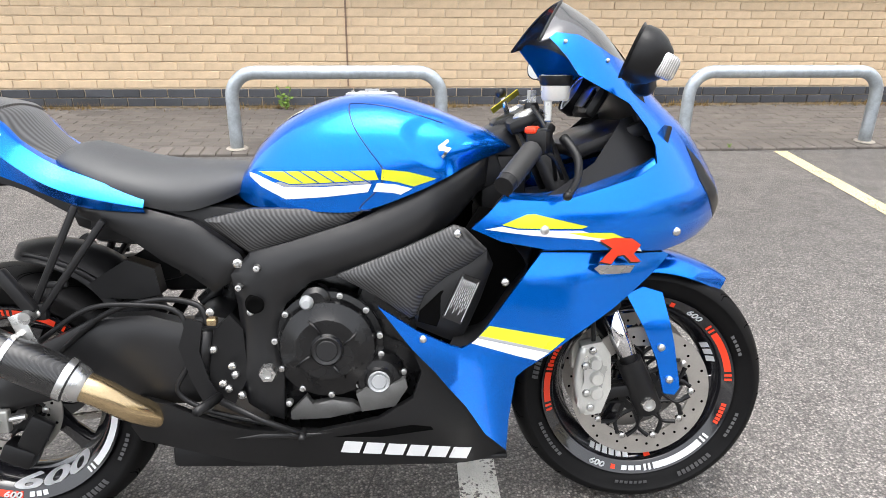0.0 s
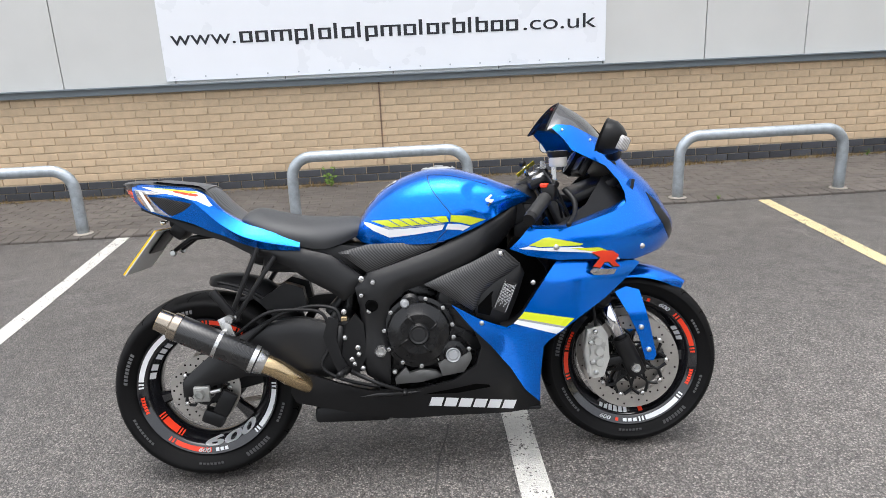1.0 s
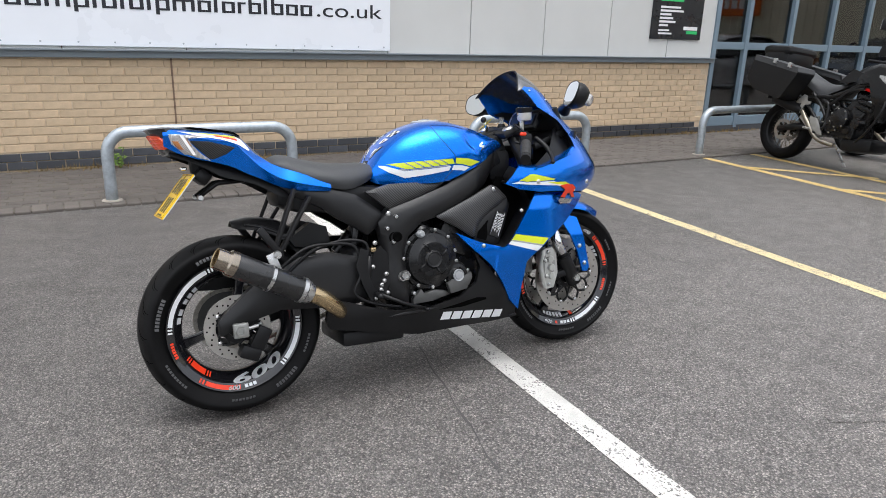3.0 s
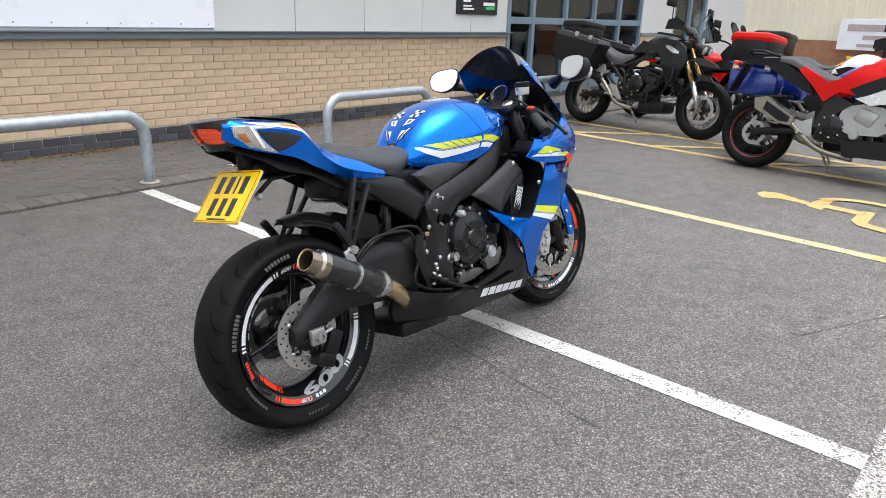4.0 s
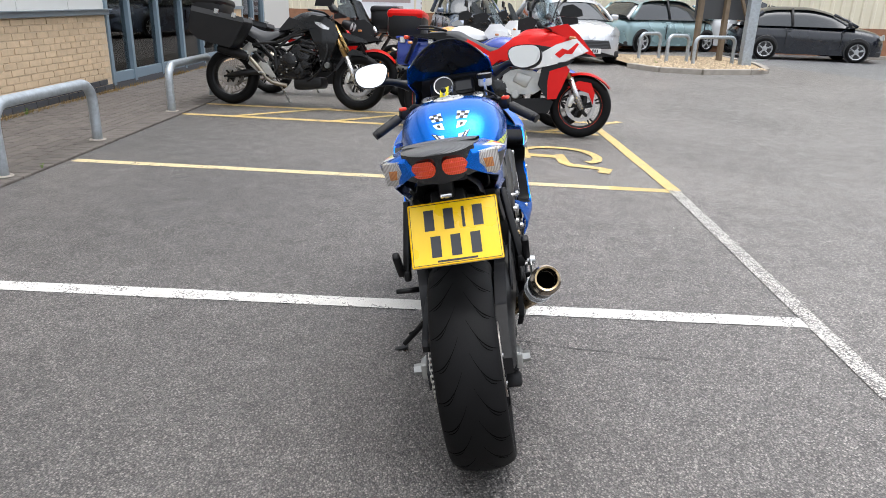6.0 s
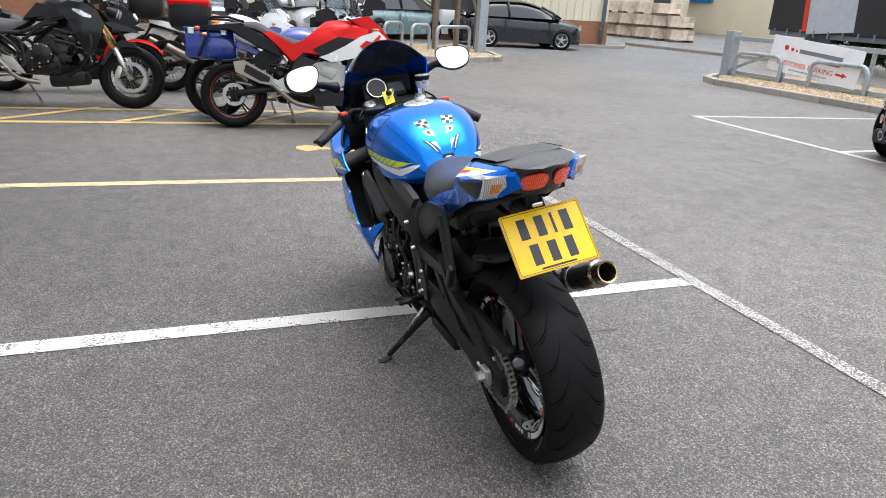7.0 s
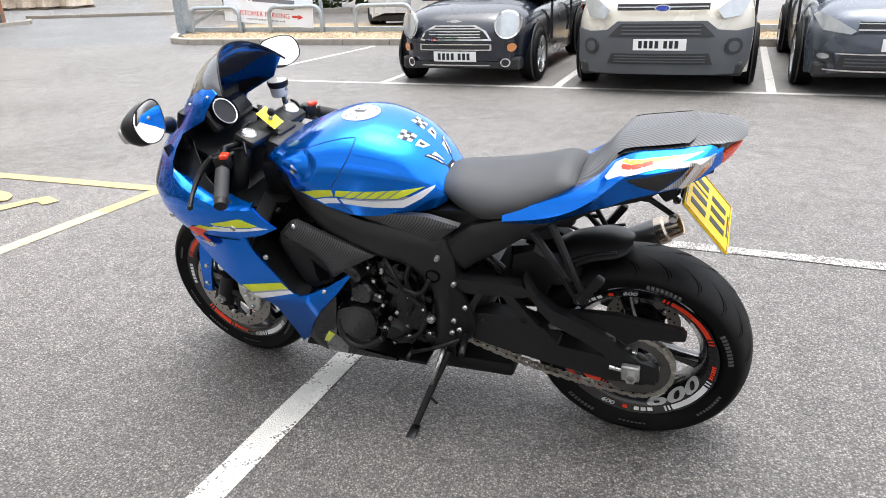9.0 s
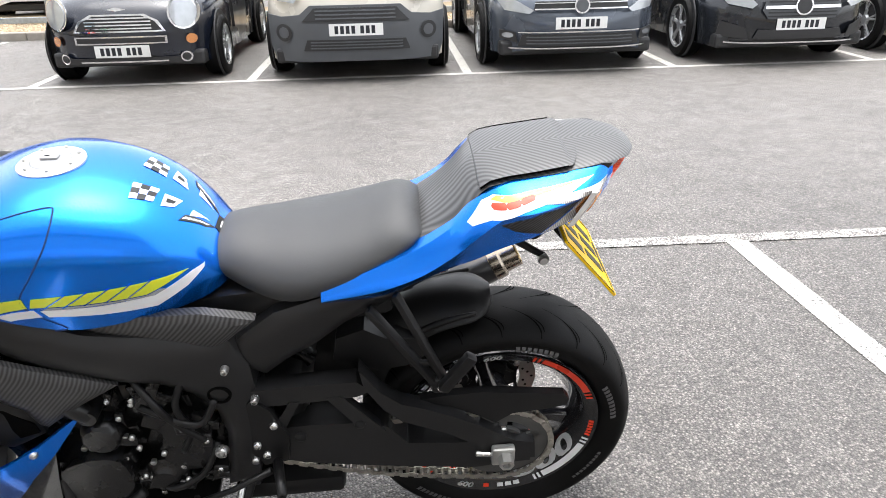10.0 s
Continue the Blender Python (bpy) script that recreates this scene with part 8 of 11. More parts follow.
part("reservoir_clamp", box((1.138, -0.135, 0.985), (0.008, 0.014, 0.034), 0.003), M_STEEL, res)
part("mount_ball", lathe([(0, -0.012), (0.007, -0.01), (0.0118, -0.003), (0.0118, 0.003), (0.007, 0.01), (0, 0.012)], 16, pose(1.07, 0.03, 0.963)), M_BLACK, fr, "black mounting ball on the yoke", True)
part("ball_stem", tube([(1.073, 0.03, 0.958), (1.085, 0.03, 0.92)], 0.006, 10), M_STEEL, fr, "", True)
part("ignition_lock", lathe([(0, 0.014), (0.013, 0.014), (0.017, 0.004), (0.018, -0.02)], 20, pose(1.135, 0, 0.93, 90, 0, 0)), M_BLACK, fr, "", True, 40)
key = part("key", box((1.135, 0, 0.955), (0.02, 0.004, 0.03), 0.001), M_STEEL, fr, "ignition key with a yellow paper tag")
part("key_tag", place(box((0, 0, 0), (0.04, 0.072, 0.0015), 0.0006), Matrix.Translation((1.08, 0.03, 0.945)) @ Vector((-0.55, 0.35, 0.75)).to_track_quat('Z', 'Y').to_matrix().to_4x4() @ pose(0, 0, 0, 0, 0, 25)), M_TAG, key, "yellow key tag")
part("key_ring", lathe([(0.011, -0.0008), (0.0125, 0), (0.011, 0.0008)], 20, pose(1.118, 0.01, 0.952, 60, 0, 20), closed=True), M_STEEL, key)
for pts in ([(1.12, -0.13, 0.94), (1.14, -0.18, 0.9), (1.16, -0.16, 0.84), (1.18, -0.1, 0.76)], [(1.1, 0.13, 0.89), (1.16, 0.16, 0.88), (1.19, 0.12, 0.8), (1.2, 0.08, 0.72)], [(1.1, -0.17, 0.87), (1.15, -0.2, 0.85), (1.18, -0.16, 0.8)], [(1.08, 0.16, 0.88), (1.13, 0.1, 0.93), (1.17, 0.02, 0.92)]):
    part("cable", tube(pts, 0.0045, 7, 5), M_BLACK, fr, smooth=True)

clock = part("instrument_panel", join(box((1.255, 0, 0.945), (0.03, 0.19, 0.075), 0.014, eul(0, 32, 0)), lathe([(0, -0.012), (0.042, -0.012), (0.046, -0.006), (0.046, 0.02)], 32, pose(1.247, 0.035, 0.955, 0, 0, 90) @ pose(0, 0, 0, 32, 0, 0))), M_BLACK, bike, "black instrument cluster", True, 40)
part("dial", lathe([(0, -0.0135), (0.038, -0.0135), (0.039, -0.011)], 32, pose(1.247, 0.035, 0.955, 0, 0, -90) @ pose(0, 0, 0, -32, 0, 0)), M_DIAL, clock, "dark rev counter")
part("bezel", lathe([(0.038, -0.016), (0.042, -0.017), (0.044, -0.01), (0.038, -0.01)], 32, pose(1.247, 0.035, 0.955, 0, 0, -90) @ pose(0, 0, 0, -32, 0, 0), closed=True), M_STEEL, clock)
part("display", box((1.238, -0.05, 0.953), (0.004, 0.07, 0.045), 0.002, eul(0, 32, 0)), M_DIAL, clock)

# mirrors
for s in (-1, 1):
    mr = new("mirror")
    mr.parent, mr.matrix_basis = bike, pose(1.232 if s > 0 else 1.25, 0.335 if s > 0 else -0.325, 1.05 if s > 0 else 1.028, 0, 14 if s > 0 else 24, 15 if s > 0 else -20)
    inner = mr.matrix_basis.inverted()
    prof = [(-0.074, 0.012), (-0.064, 0.034), (-0.03, 0.041), (0.03, 0.037), (0.062, 0.022), (0.068, -0.008), (0.05, -0.032), (0.0, -0.043), (-0.05, -0.028)]
    ring = [tuple(p) for p in spline(prof, 4, True)]
    rows = [[(x, s * y * k, z * k2 * 1.18) for y, z in ring] for x, k, k2 in ((-0.009, 1.03, 1.03), (-0.004, 0.96, 0.96), (0.0, 1.0, 1.0), (0.02, 1.0, 1.0), (0.038, 0.86, 0.82), (0.055, 0.58, 0.52), (0.062, 0.3, 0.25))]
    bm = bmesh.new()
    vs = add_grid(bm, rows, close_v=True)
    bm.faces.new(vs[-1])
    sh = part("shell", bm, M_BLACK, mr, "black mirror shell", True, 50)
    bm = bmesh.new()
    bm.faces.new([bm.verts.new((-0.0085, s * y * 0.97, z * 1.145)) for y, z in ring])
    part("glass", bm, M_MIRROR, mr, "mirror glass reflecting sky")
    part("indicator", box((0.054, s * 0.03, -0.004), (0.028, 0.045, 0.042), 0.01, eul(0, 0, s * 35)), M_CLEARLENS, mr, "clear mirror indicator", True)
    part("stalk", tube([(0.028, s * -0.025, -0.025), tuple(inner @ Vector((1.285, s * 0.26, 1.008))), tuple(inner @ Vector((1.305, s * 0.22, 0.992))), tuple(inner @ Vector((1.315, s * 0.185, 0.978)))], [0.018, 0.015, 0.018, 0.026], 12, 4), M_BLACK, mr, "black mirror stalk", True)

# ---- parked motorcycles behind ----
M_REDPAINT = mat("red_paint", (0.55, 0.004, 0.002), 0.38, 0.1, var=0.03, coat=0.12, spec=0.2)
M_WHITEPAINT = mat("white_paint", (0.72, 0.73, 0.74), 0.22, var=0.02, coat=0.8)
M_SILVERPAINT = mat("silver_white_bike_paint", (0.6, 0.6, 0.59), 0.25, 0.2, var=0.03, coat=0.8)
M_GREYPAINT = mat("graphite_paint", (0.006, 0.0063, 0.007), 0.25, 0.2, var=0.05, coat=0.25, spec=0.35)
M_NAVY = mat("dark_blue_paint", (0.015, 0.045, 0.3), 0.22, 0.2, var=0.04, coat=0.9)
M_ORANGEPAINT = mat("orange_paint", (0.75, 0.26, 0.02), 0.25, var=0.04, coat=0.8)
M_YELLOWPAINT = mat("yellow_paint", (0.75, 0.52, 0.03), 0.25, var=0.04, coat=0.8)
M_BRUSHED = mat("dull_brushed_steel", (0.3, 0.27, 0.22), 0.34, 0.9, var=0.15, scale=14)
M_DULLDISC = mat("worn_disc_steel", (0.42, 0.41, 0.4), 0.38, 0.8, var=0.2, scale=30)
M_GOLD = mat("gold_fork", (0.55, 0.36, 0.14), 0.25, 0.9, var=0.08)
M_CLEARSCREEN = glass_mat("clear_screen", (0.75, 0.8, 0.82), 0.03, 0.2)
M_DARKSCREEN = glass_mat("tinted_screen", (0.2, 0.22, 0.24), 0.03, 0.2)


def bg_wheel(name, parent, m, R, b, spokes, rim_mat, stripe=None, wire=False):
    w = new(name)
    w.parent, w.matrix_basis = parent, m
    rr = R - 0.095
    part("tyre", lathe([(rr, -b * 0.6), (rr + 0.02, -b * 0.85), (R - 0.035, -b), (R - 0.01, -b * 0.6), (R, 0), (R - 0.01, b * 0.6), (R - 0.035, b), (rr + 0.02, b * 0.85), (rr, b * 0.6)], 48), M_RUBBER, w, smooth=True)
    part("rim", lathe([(rr + 0.004, -b * 0.66), (rr - 0.012, -b * 0.55), (rr - 0.02, 0), (rr - 0.012, b * 0.55), (rr + 0.004, b * 0.66), (rr + 0.006, 0)], 48, closed=True), rim_mat, w, smooth=True, sharp=40)
    if stripe:
        for s in (-1, 1):
            part("rim_stripe", lathe([(rr + 0.0005, s * b * 0.652), (rr + 0.003, s * (b * 0.66 + 0.001))], 48), stripe, w)
    part("hub", lathe([(0, -0.07), (0.035, -0.06), (0.045, -0.02), (0.045, 0.02), (0.035, 0.06), (0, 0.07)], 20), M_BLACK, w, smooth=True, sharp=40)
    if wire:
        bm = bmesh.new()
        for k in range(spokes):
            a = 2 * math.pi * k / spokes
            a2 = a + (0.3 if k % 2 else -0.3)
            add_tube(bm, [(0.045 * math.cos(a2), (0.03 if k % 2 else -0.03), 0.045 * math.sin(a2)), (rr * math.cos(a), 0, rr * math.sin(a))], 0.0025, 4, 0, False)
        tagged(part("wire_lacing", bm, M_BRUSHED, w), "thin wire spokes", kind="stuff")
    else:
        for k in range(spokes):
            a = 360 * k / spokes + 20
            for q in (-7, 7):
                part("spoke", box((rr / 2 * math.cos(radians(a + q * 0.6)), 0, rr / 2 * math.sin(radians(a + q * 0.6))), (rr, 0.022, 0.016), 0.004, eul(0, -(a + q), 0)), rim_mat, w)
    big = 0.15 if b < 0.07 else 0.108
    for s in (-1, 1):
        part("brake_disc", lathe([(big - 0.036, s * 0.065 - 0.002), (big, s * 0.065 - 0.002), (big, s * 0.065 + 0.002), (big - 0.036, s * 0.065 + 0.002)], 36, closed=True), M_DULLDISC, w)
        for k in range(6):
            part("disc_carrier", box(((big - 0.01) / 2 * math.cos(k * 1.047), s * 0.066, (big - 0.01) / 2 * math.sin(k * 1.047)), (big - 0.05, 0.006, 0.022), 0.002, eul(0, -math.degrees(k * 1.047 + 0.25), 0)), M_BLACK, w)
    return w


def side_pair(name, outline, y, material, parent, thick=0.02, rim=0.006, label=""):
    for s in (-1, 1):
        part(name, relief(outline, flat(y) if not callable(y) else y, thick, 0.04, 0, s, rim), material, parent, label, True, 40)


def settle(ob, drop=0.085):
    # lower the bodywork on its springs; the wheels and forks stay
    for c in ob.children_recursive:
        if c.type != 'MESH' or "wheel" in c.parent.name or c.name.startswith(("fork_lower", "front_mudguard")):
            continue
        for v in c.data.vertices:
            f = min(1.0, max(0.0, (v.co.z - 0.5) / 0.4))
            v.co.z -= drop * f * f * (3 - 2 * f)


def road_bike(m, label, paint, accent, fork, rim, beak=True, screen=M_CLEARSCREEN, stripe=None, wire=False, top_box=None, panniers=None, wheelbase=1.5, engine_mat=M_CAST, seat_mat=M_SEAT, guard=None, low=1.0, bare=False):
    ob = thing("motorcycle", m, label, "motorcycle", "motorcycles parked along the showroom")
    W = wheelbase
    bg_wheel("rear_wheel", ob, pose(0, 0, 0.315), 0.315, 0.088, 5 if not wire else 40, rim, stripe, wire)
    bg_wheel("front_wheel", ob, pose(W, 0, 0.31), 0.31, 0.058, 5 if not wire else 40, rim, stripe, wire)
    k = low
    # tank and seat
    tt, tb = curve([(0.52, 0.86), (0.6, 0.92), (0.72, 1.03 * k), (0.85, 1.06 * k), (1.0, 1.03 * k), (1.14, 0.98 * k), (1.2, 0.95)]), curve([(0.52, 0.8), (0.7, 0.8), (0.9, 0.82), (1.2, 0.9)])
    tw = curve([(0.52, 0.09), (0.62, 0.15), (0.8, 0.19), (1.0, 0.19), (1.14, 0.15), (1.2, 0.1)])
    if not bare:
        part("fuel_tank", hull_bm(tt, tb, tw, 2.3, 3.0, 0.52, 1.2, 20, 20), paint, ob, "", True, 50)
    st, sb = curve([(-0.12, 0.93), (0.0, 0.95), (0.18, 0.95), (0.26, 0.9), (0.4, 0.85), (0.52, 0.87), (0.6, 0.92)]), curve([(-0.12, 0.89), (0.2, 0.86), (0.4, 0.79), (0.6, 0.8)])
    sw = curve([(-0.12, 0.08), (0.05, 0.13), (0.25, 0.14), (0.4, 0.16), (0.55, 0.1), (0.6, 0.09)])
    if not bare:
        part("seat", hull_bm(st, sb, sw, 2.4, 3.0, -0.12, 0.6, 20, 16), seat_mat, ob, "black seat", True, 50)
    if not bare:
        side_pair("tail_panel", [(-0.2, 0.95), (-0.02, 0.93), (0.2, 0.86), (0.42, 0.78), (0.5, 0.68), (0.44, 0.66), (0.3, 0.74), (0.1, 0.82), (-0.18, 0.9)], 0.13, paint, ob)
    if not bare:
        part("tail_lamp", box((-0.2, 0, 0.93), (0.04, 0.1, 0.05), 0.012), M_REDLENS, ob, "red tail lamp", True)
    if not bare:
        side_pair("frame", [(0.36, 0.6), (0.44, 0.72), (0.56, 0.8), (0.95, 0.86), (1.1, 0.84), (1.0, 0.76), (0.68, 0.7), (0.56, 0.56), (0.55, 0.36), (0.45, 0.34), (0.44, 0.5)], 0.14, M_FRAMEBLACK, ob, 0.04, 0.01)
    if not bare:
        side_pair("side_panel", [(0.76, 0.7), (0.84, 0.735), (1.0, 0.77), (1.16, 0.86), (1.3, 0.92), (1.42, 0.9), (1.56, 0.83), (1.4, 0.8), (1.26, 0.76), (1.12, 0.745), (0.98, 0.7), (0.84, 0.68)], lambda x, z: 0.225 - 0.45 * max(0, x - 1.2), accent, ob, 0.02)
    if not bare:
        side_pair("tank_side", [(0.6, 0.86), (0.72, 0.9), (0.98, 0.88), (1.12, 0.84), (0.98, 0.77), (0.8, 0.74), (0.66, 0.76)], 0.19, M_BLACK, ob, 0.03, 0.01)
    if not bare:
        side_pair("panel_inner", [(1.0, 0.72), (1.2, 0.77), (1.3, 0.72), (1.2, 0.6), (1.06, 0.38), (0.98, 0.34), (0.96, 0.5)], 0.185, M_BLACK, ob, 0.02)
    if not bare:
        side_pair("panel_lower", [(1.1, 0.69), (1.27, 0.71), (1.22, 0.6), (1.14, 0.45), (1.05, 0.35), (1.02, 0.42), (1.05, 0.54)], 0.205, paint, ob, 0.02)
    if not bare:
        part("belly_pan", box((0.86, 0, 0.255), (0.5, 0.26, 0.2), 0.05), M_BLACK, ob, "", True, 40)
    eng = part("engine", box((0.72, 0, 0.44), (0.4, 0.3, 0.26), 0.04), M_ENGINE, ob, "dark engine block", True, 40)
    part("cylinder_block", box((0.86, 0, 0.62), (0.22, 0.3, 0.22), 0.03, eul(0, 25, 0)), M_ENGINE, eng, "", True, 40)
    for s in (-1, 1):
        c = part("engine_cover", lathe([(0, -0.03), (0.06, -0.028), (0.09, -0.012), (0.1, 0.03)], 28, pose(0.66, s * 0.155, 0.45, 0, 0, 0 if s < 0 else 180)), M_ENGINE, eng, "", True, 35)
        part("engine_cover", lathe([(0, -0.02), (0.035, -0.018), (0.05, 0.02)], 20, pose(0.84, s * 0.15, 0.4, 0, 0, 0 if s < 0 else 180)), engine_mat, eng, "", True, 35)
        part("cylinder_side", box((0.9, s * 0.15, 0.56), (0.16, 0.04, 0.14), 0.02, eul(0, 25, 0)), engine_mat, eng, "", True, 40)
        for q in range(8):
            a = q * 0.785
            part("bolt", lathe([(0, -0.006), (0.008, -0.005), (0.008, 0.006)], 8, pose(0.66 + 0.092 * math.cos(a), s * 0.165, 0.45 + 0.092 * math.sin(a), 0, 0, 0 if s < 0 else 180)), M_STEEL, eng)
        part("swingarm", tube([(0.5, s * 0.11, 0.4), (0.2, s * 0.115, 0.36), (0, s * 0.115, 0.315)], [0.04, 0.036, 0.03], 10), M_FRAMEBLACK, ob, smooth=True)
        part("footrest", tube([(0.45, s * 0.16, 0.36), (0.44, s * 0.27, 0.37)], 0.012, 8), M_STEEL, ob)
        part("footrest_plate", relief([(0.5, 0.5), (0.42, 0.46), (0.28, 0.5), (0.26, 0.46), (0.4, 0.36), (0.52, 0.34)], flat(0.16), 0.014, 0.05, 0, s, 0.003), M_CAST, ob, "", True, 40)
        up = Vector((-0.42, 0, 0.907))
        base = Vector((W, s * 0.1, 0.31))
        part("fork_lower", tube([tuple(base - up * 0.03), tuple(base + up * 0.3)], 0.03, 14), M_STEEL if fork == M_GOLD else fork, ob, smooth=True)
        part("fork_upper", tube([tuple(base + up * 0.28), tuple(base + up * 0.78)], 0.025, 14), fork, ob, smooth=True)
        part("brake_caliper", box((W - 0.1, s * 0.085, 0.36), (0.05, 0.05, 0.12), 0.012, eul(0, 20, 0)), M_CALIPER, ob, "", True, 40)
        part("handlebar", tube([(1.17, 0, 1.08), (1.14, s * 0.15, 1.12), (1.06, s * 0.4, 1.12)], 0.012, 10, 4), M_BLACK, ob, smooth=True)
        if not bare:
            part("hand_guard", relief([(1.0, 1.06), (1.0, 1.16), (1.12, 1.2), (1.2, 1.16), (1.16, 1.08)], flat(0.4), 0.012, 0.05, 0, s, 0.004), M_BLACK, ob, "black hand guard", True, 40)
        if bare:
            continue
        mr = part("mirror", box((1.1, s * 0.36, 1.3), (0.025, 0.13, 0.09), 0.012, eul(0, 0, s * 10)), M_BLACK, ob, "black mirror", True)
        part("glass", box((1.086, s * 0.36, 1.3), (0.004, 0.115, 0.076), 0.002, eul(0, 0, s * 10)), M_MIRROR, mr)
        part("stalk", tube([(1.12, s * 0.24, 1.13), (1.11, s * 0.33, 1.26)], 0.007, 6), M_BLACK, mr)
        part("indicator", box((1.3, s * 0.22, 0.94), (0.05, 0.04, 0.03), 0.01), M_AMBER, ob, "amber indicator", True)
    if not bare:
        part("exhaust", join(tube([(0.6, -0.1, 0.2), (0.42, -0.13, 0.22), (0.28, -0.19, 0.36)], 0.022, 12, 4), tube([(0.3, -0.195, 0.36), (0.25, -0.205, 0.41), (0.0, -0.215, 0.55)], [0.03, 0.052, 0.048], 16)), M_BRUSHED, ob, "brushed steel exhaust", True, 40)
    if not bare:
        part("silencer_end", lathe([(0, 0.01), (0.03, 0.012), (0.05, 0)], 20, Matrix.Translation((-0.004, -0.215, 0.553)) @ Vector((-0.81, -0.03, 0.58)).to_track_quat('Y', 'Z').to_matrix().to_4x4()), M_BLACK, ob)
    if beak and not bare:
        side_pair("beak", [(1.2, 0.98), (1.36, 1.0), (1.5, 0.93), (1.68, 0.83), (1.6, 0.82), (1.42, 0.82), (1.26, 0.86)], lambda x, z: max(0.004, 0.17 * (1 - ((x - 1.15) / 0.55) ** 2)), paint, ob, 0.02)
    if not bare:
        side_pair("nose_cowl", [(1.12, 0.96), (1.2, 1.07), (1.34, 1.09), (1.44, 1.02), (1.52, 0.94), (1.4, 0.86), (1.2, 0.86)], lambda x, z: max(0.004, 0.18 * (1 - max(0, (x - 1.1) / 0.44) ** 2.2)), paint if beak else accent, ob, 0.02)
    if not bare:
        part("headlamp", box((1.46, 0, 0.97), (0.06, 0.16, 0.1), 0.025, eul(0, -25, 0)), M_CHROME, ob, "headlamp", True)
    for s in () if bare else (-1, 1):
        sc = part("screen", relief([(1.28, 1.06), (1.42, 1.02), (1.33, 1.16), (1.22, 1.34), (1.17, 1.36), (1.16, 1.32), (1.21, 1.2)], lambda x, z: max(0.004, 0.15 * (1 - max(0, (x - 1.1) / 0.36) ** 2)), 0.004, 0.05, 0, s), screen, ob, "clear windscreen half", True, 40)
        sc.visible_shadow = False
    if not bare:
        part("instruments", box((1.22, 0, 1.14), (0.05, 0.2, 0.1), 0.015, eul(0, -35, 0)), M_DIAL, ob, "", True)
    fen, rows = bmesh.new(), []
    for i in range(15):
        a = radians(30 + 115 * i / 14)
        rows.append([(W + 0.335 * math.cos(a), q * 0.07, 0.31 + (0.335 - 0.04 * abs(q) ** 3) * math.sin(a)) for q in (-1, -0.6, 0, 0.6, 1)])
    add_grid(fen, rows)
    if not bare:
        part("front_mudguard", fen, guard or paint, ob, "front mudguard", True, 40)
    if not bare:
        part("rear_mudguard", join(box((-0.22, 0, 0.78), (0.02, 0.14, 0.3), 0.006, eul(0, 25, 0)), box((-0.1, 0, 0.87), (0.2, 0.14, 0.04), 0.01)), M_BLACK, ob, "black rear mudguard", True)
    part("side_stand", tube([(0.52, 0.12, 0.26), (0.6, 0.27, 0.03)], 0.012, 8), M_STEEL, ob)
    part("chain_run", join(box((0.25, 0.1, 0.4), (0.46, 0.012, 0.016), 0, eul(0, 8, 0)), box((0.25, 0.1, 0.29), (0.46, 0.012, 0.016), 0, eul(0, -6, 0))), M_CHAIN, ob)
    if panniers:
        for s in (-1, 1):
            bx = part("pannier", box((-0.02, s * 0.33, 0.76), (0.48, 0.22, 0.36), 0.06), panniers, ob, "hard side pannier", True, 40)
            part("pannier_lid", box((-0.02, s * 0.33, 0.945), (0.485, 0.225, 0.03), 0.012), panniers, bx, "", True, 40)
            for dx in (-0.17, 0.13):
                part("latch", box((dx - 0.02, s * 0.442, 0.92), (0.06, 0.015, 0.06), 0.005), M_STEEL, bx, "steel latch")
    if top_box:
        tbm, lid, sz = top_box
        bx = part("top_box", box((-0.22, 0, 1.1), sz, 0.08), tbm, ob, "rear top box", True, 40)
        part("lid", box((-0.22, 0, 1.1 + sz[2] * 0.34), (sz[0] + 0.01, sz[1] + 0.01, sz[2] * 0.34), 0.05), lid, bx, "top box lid", True, 40)
        part("rack", box((-0.16, 0, 0.97), (0.4, 0.2, 0.025), 0.008), M_BLACK, bx)
    settle(ob)
    return ob


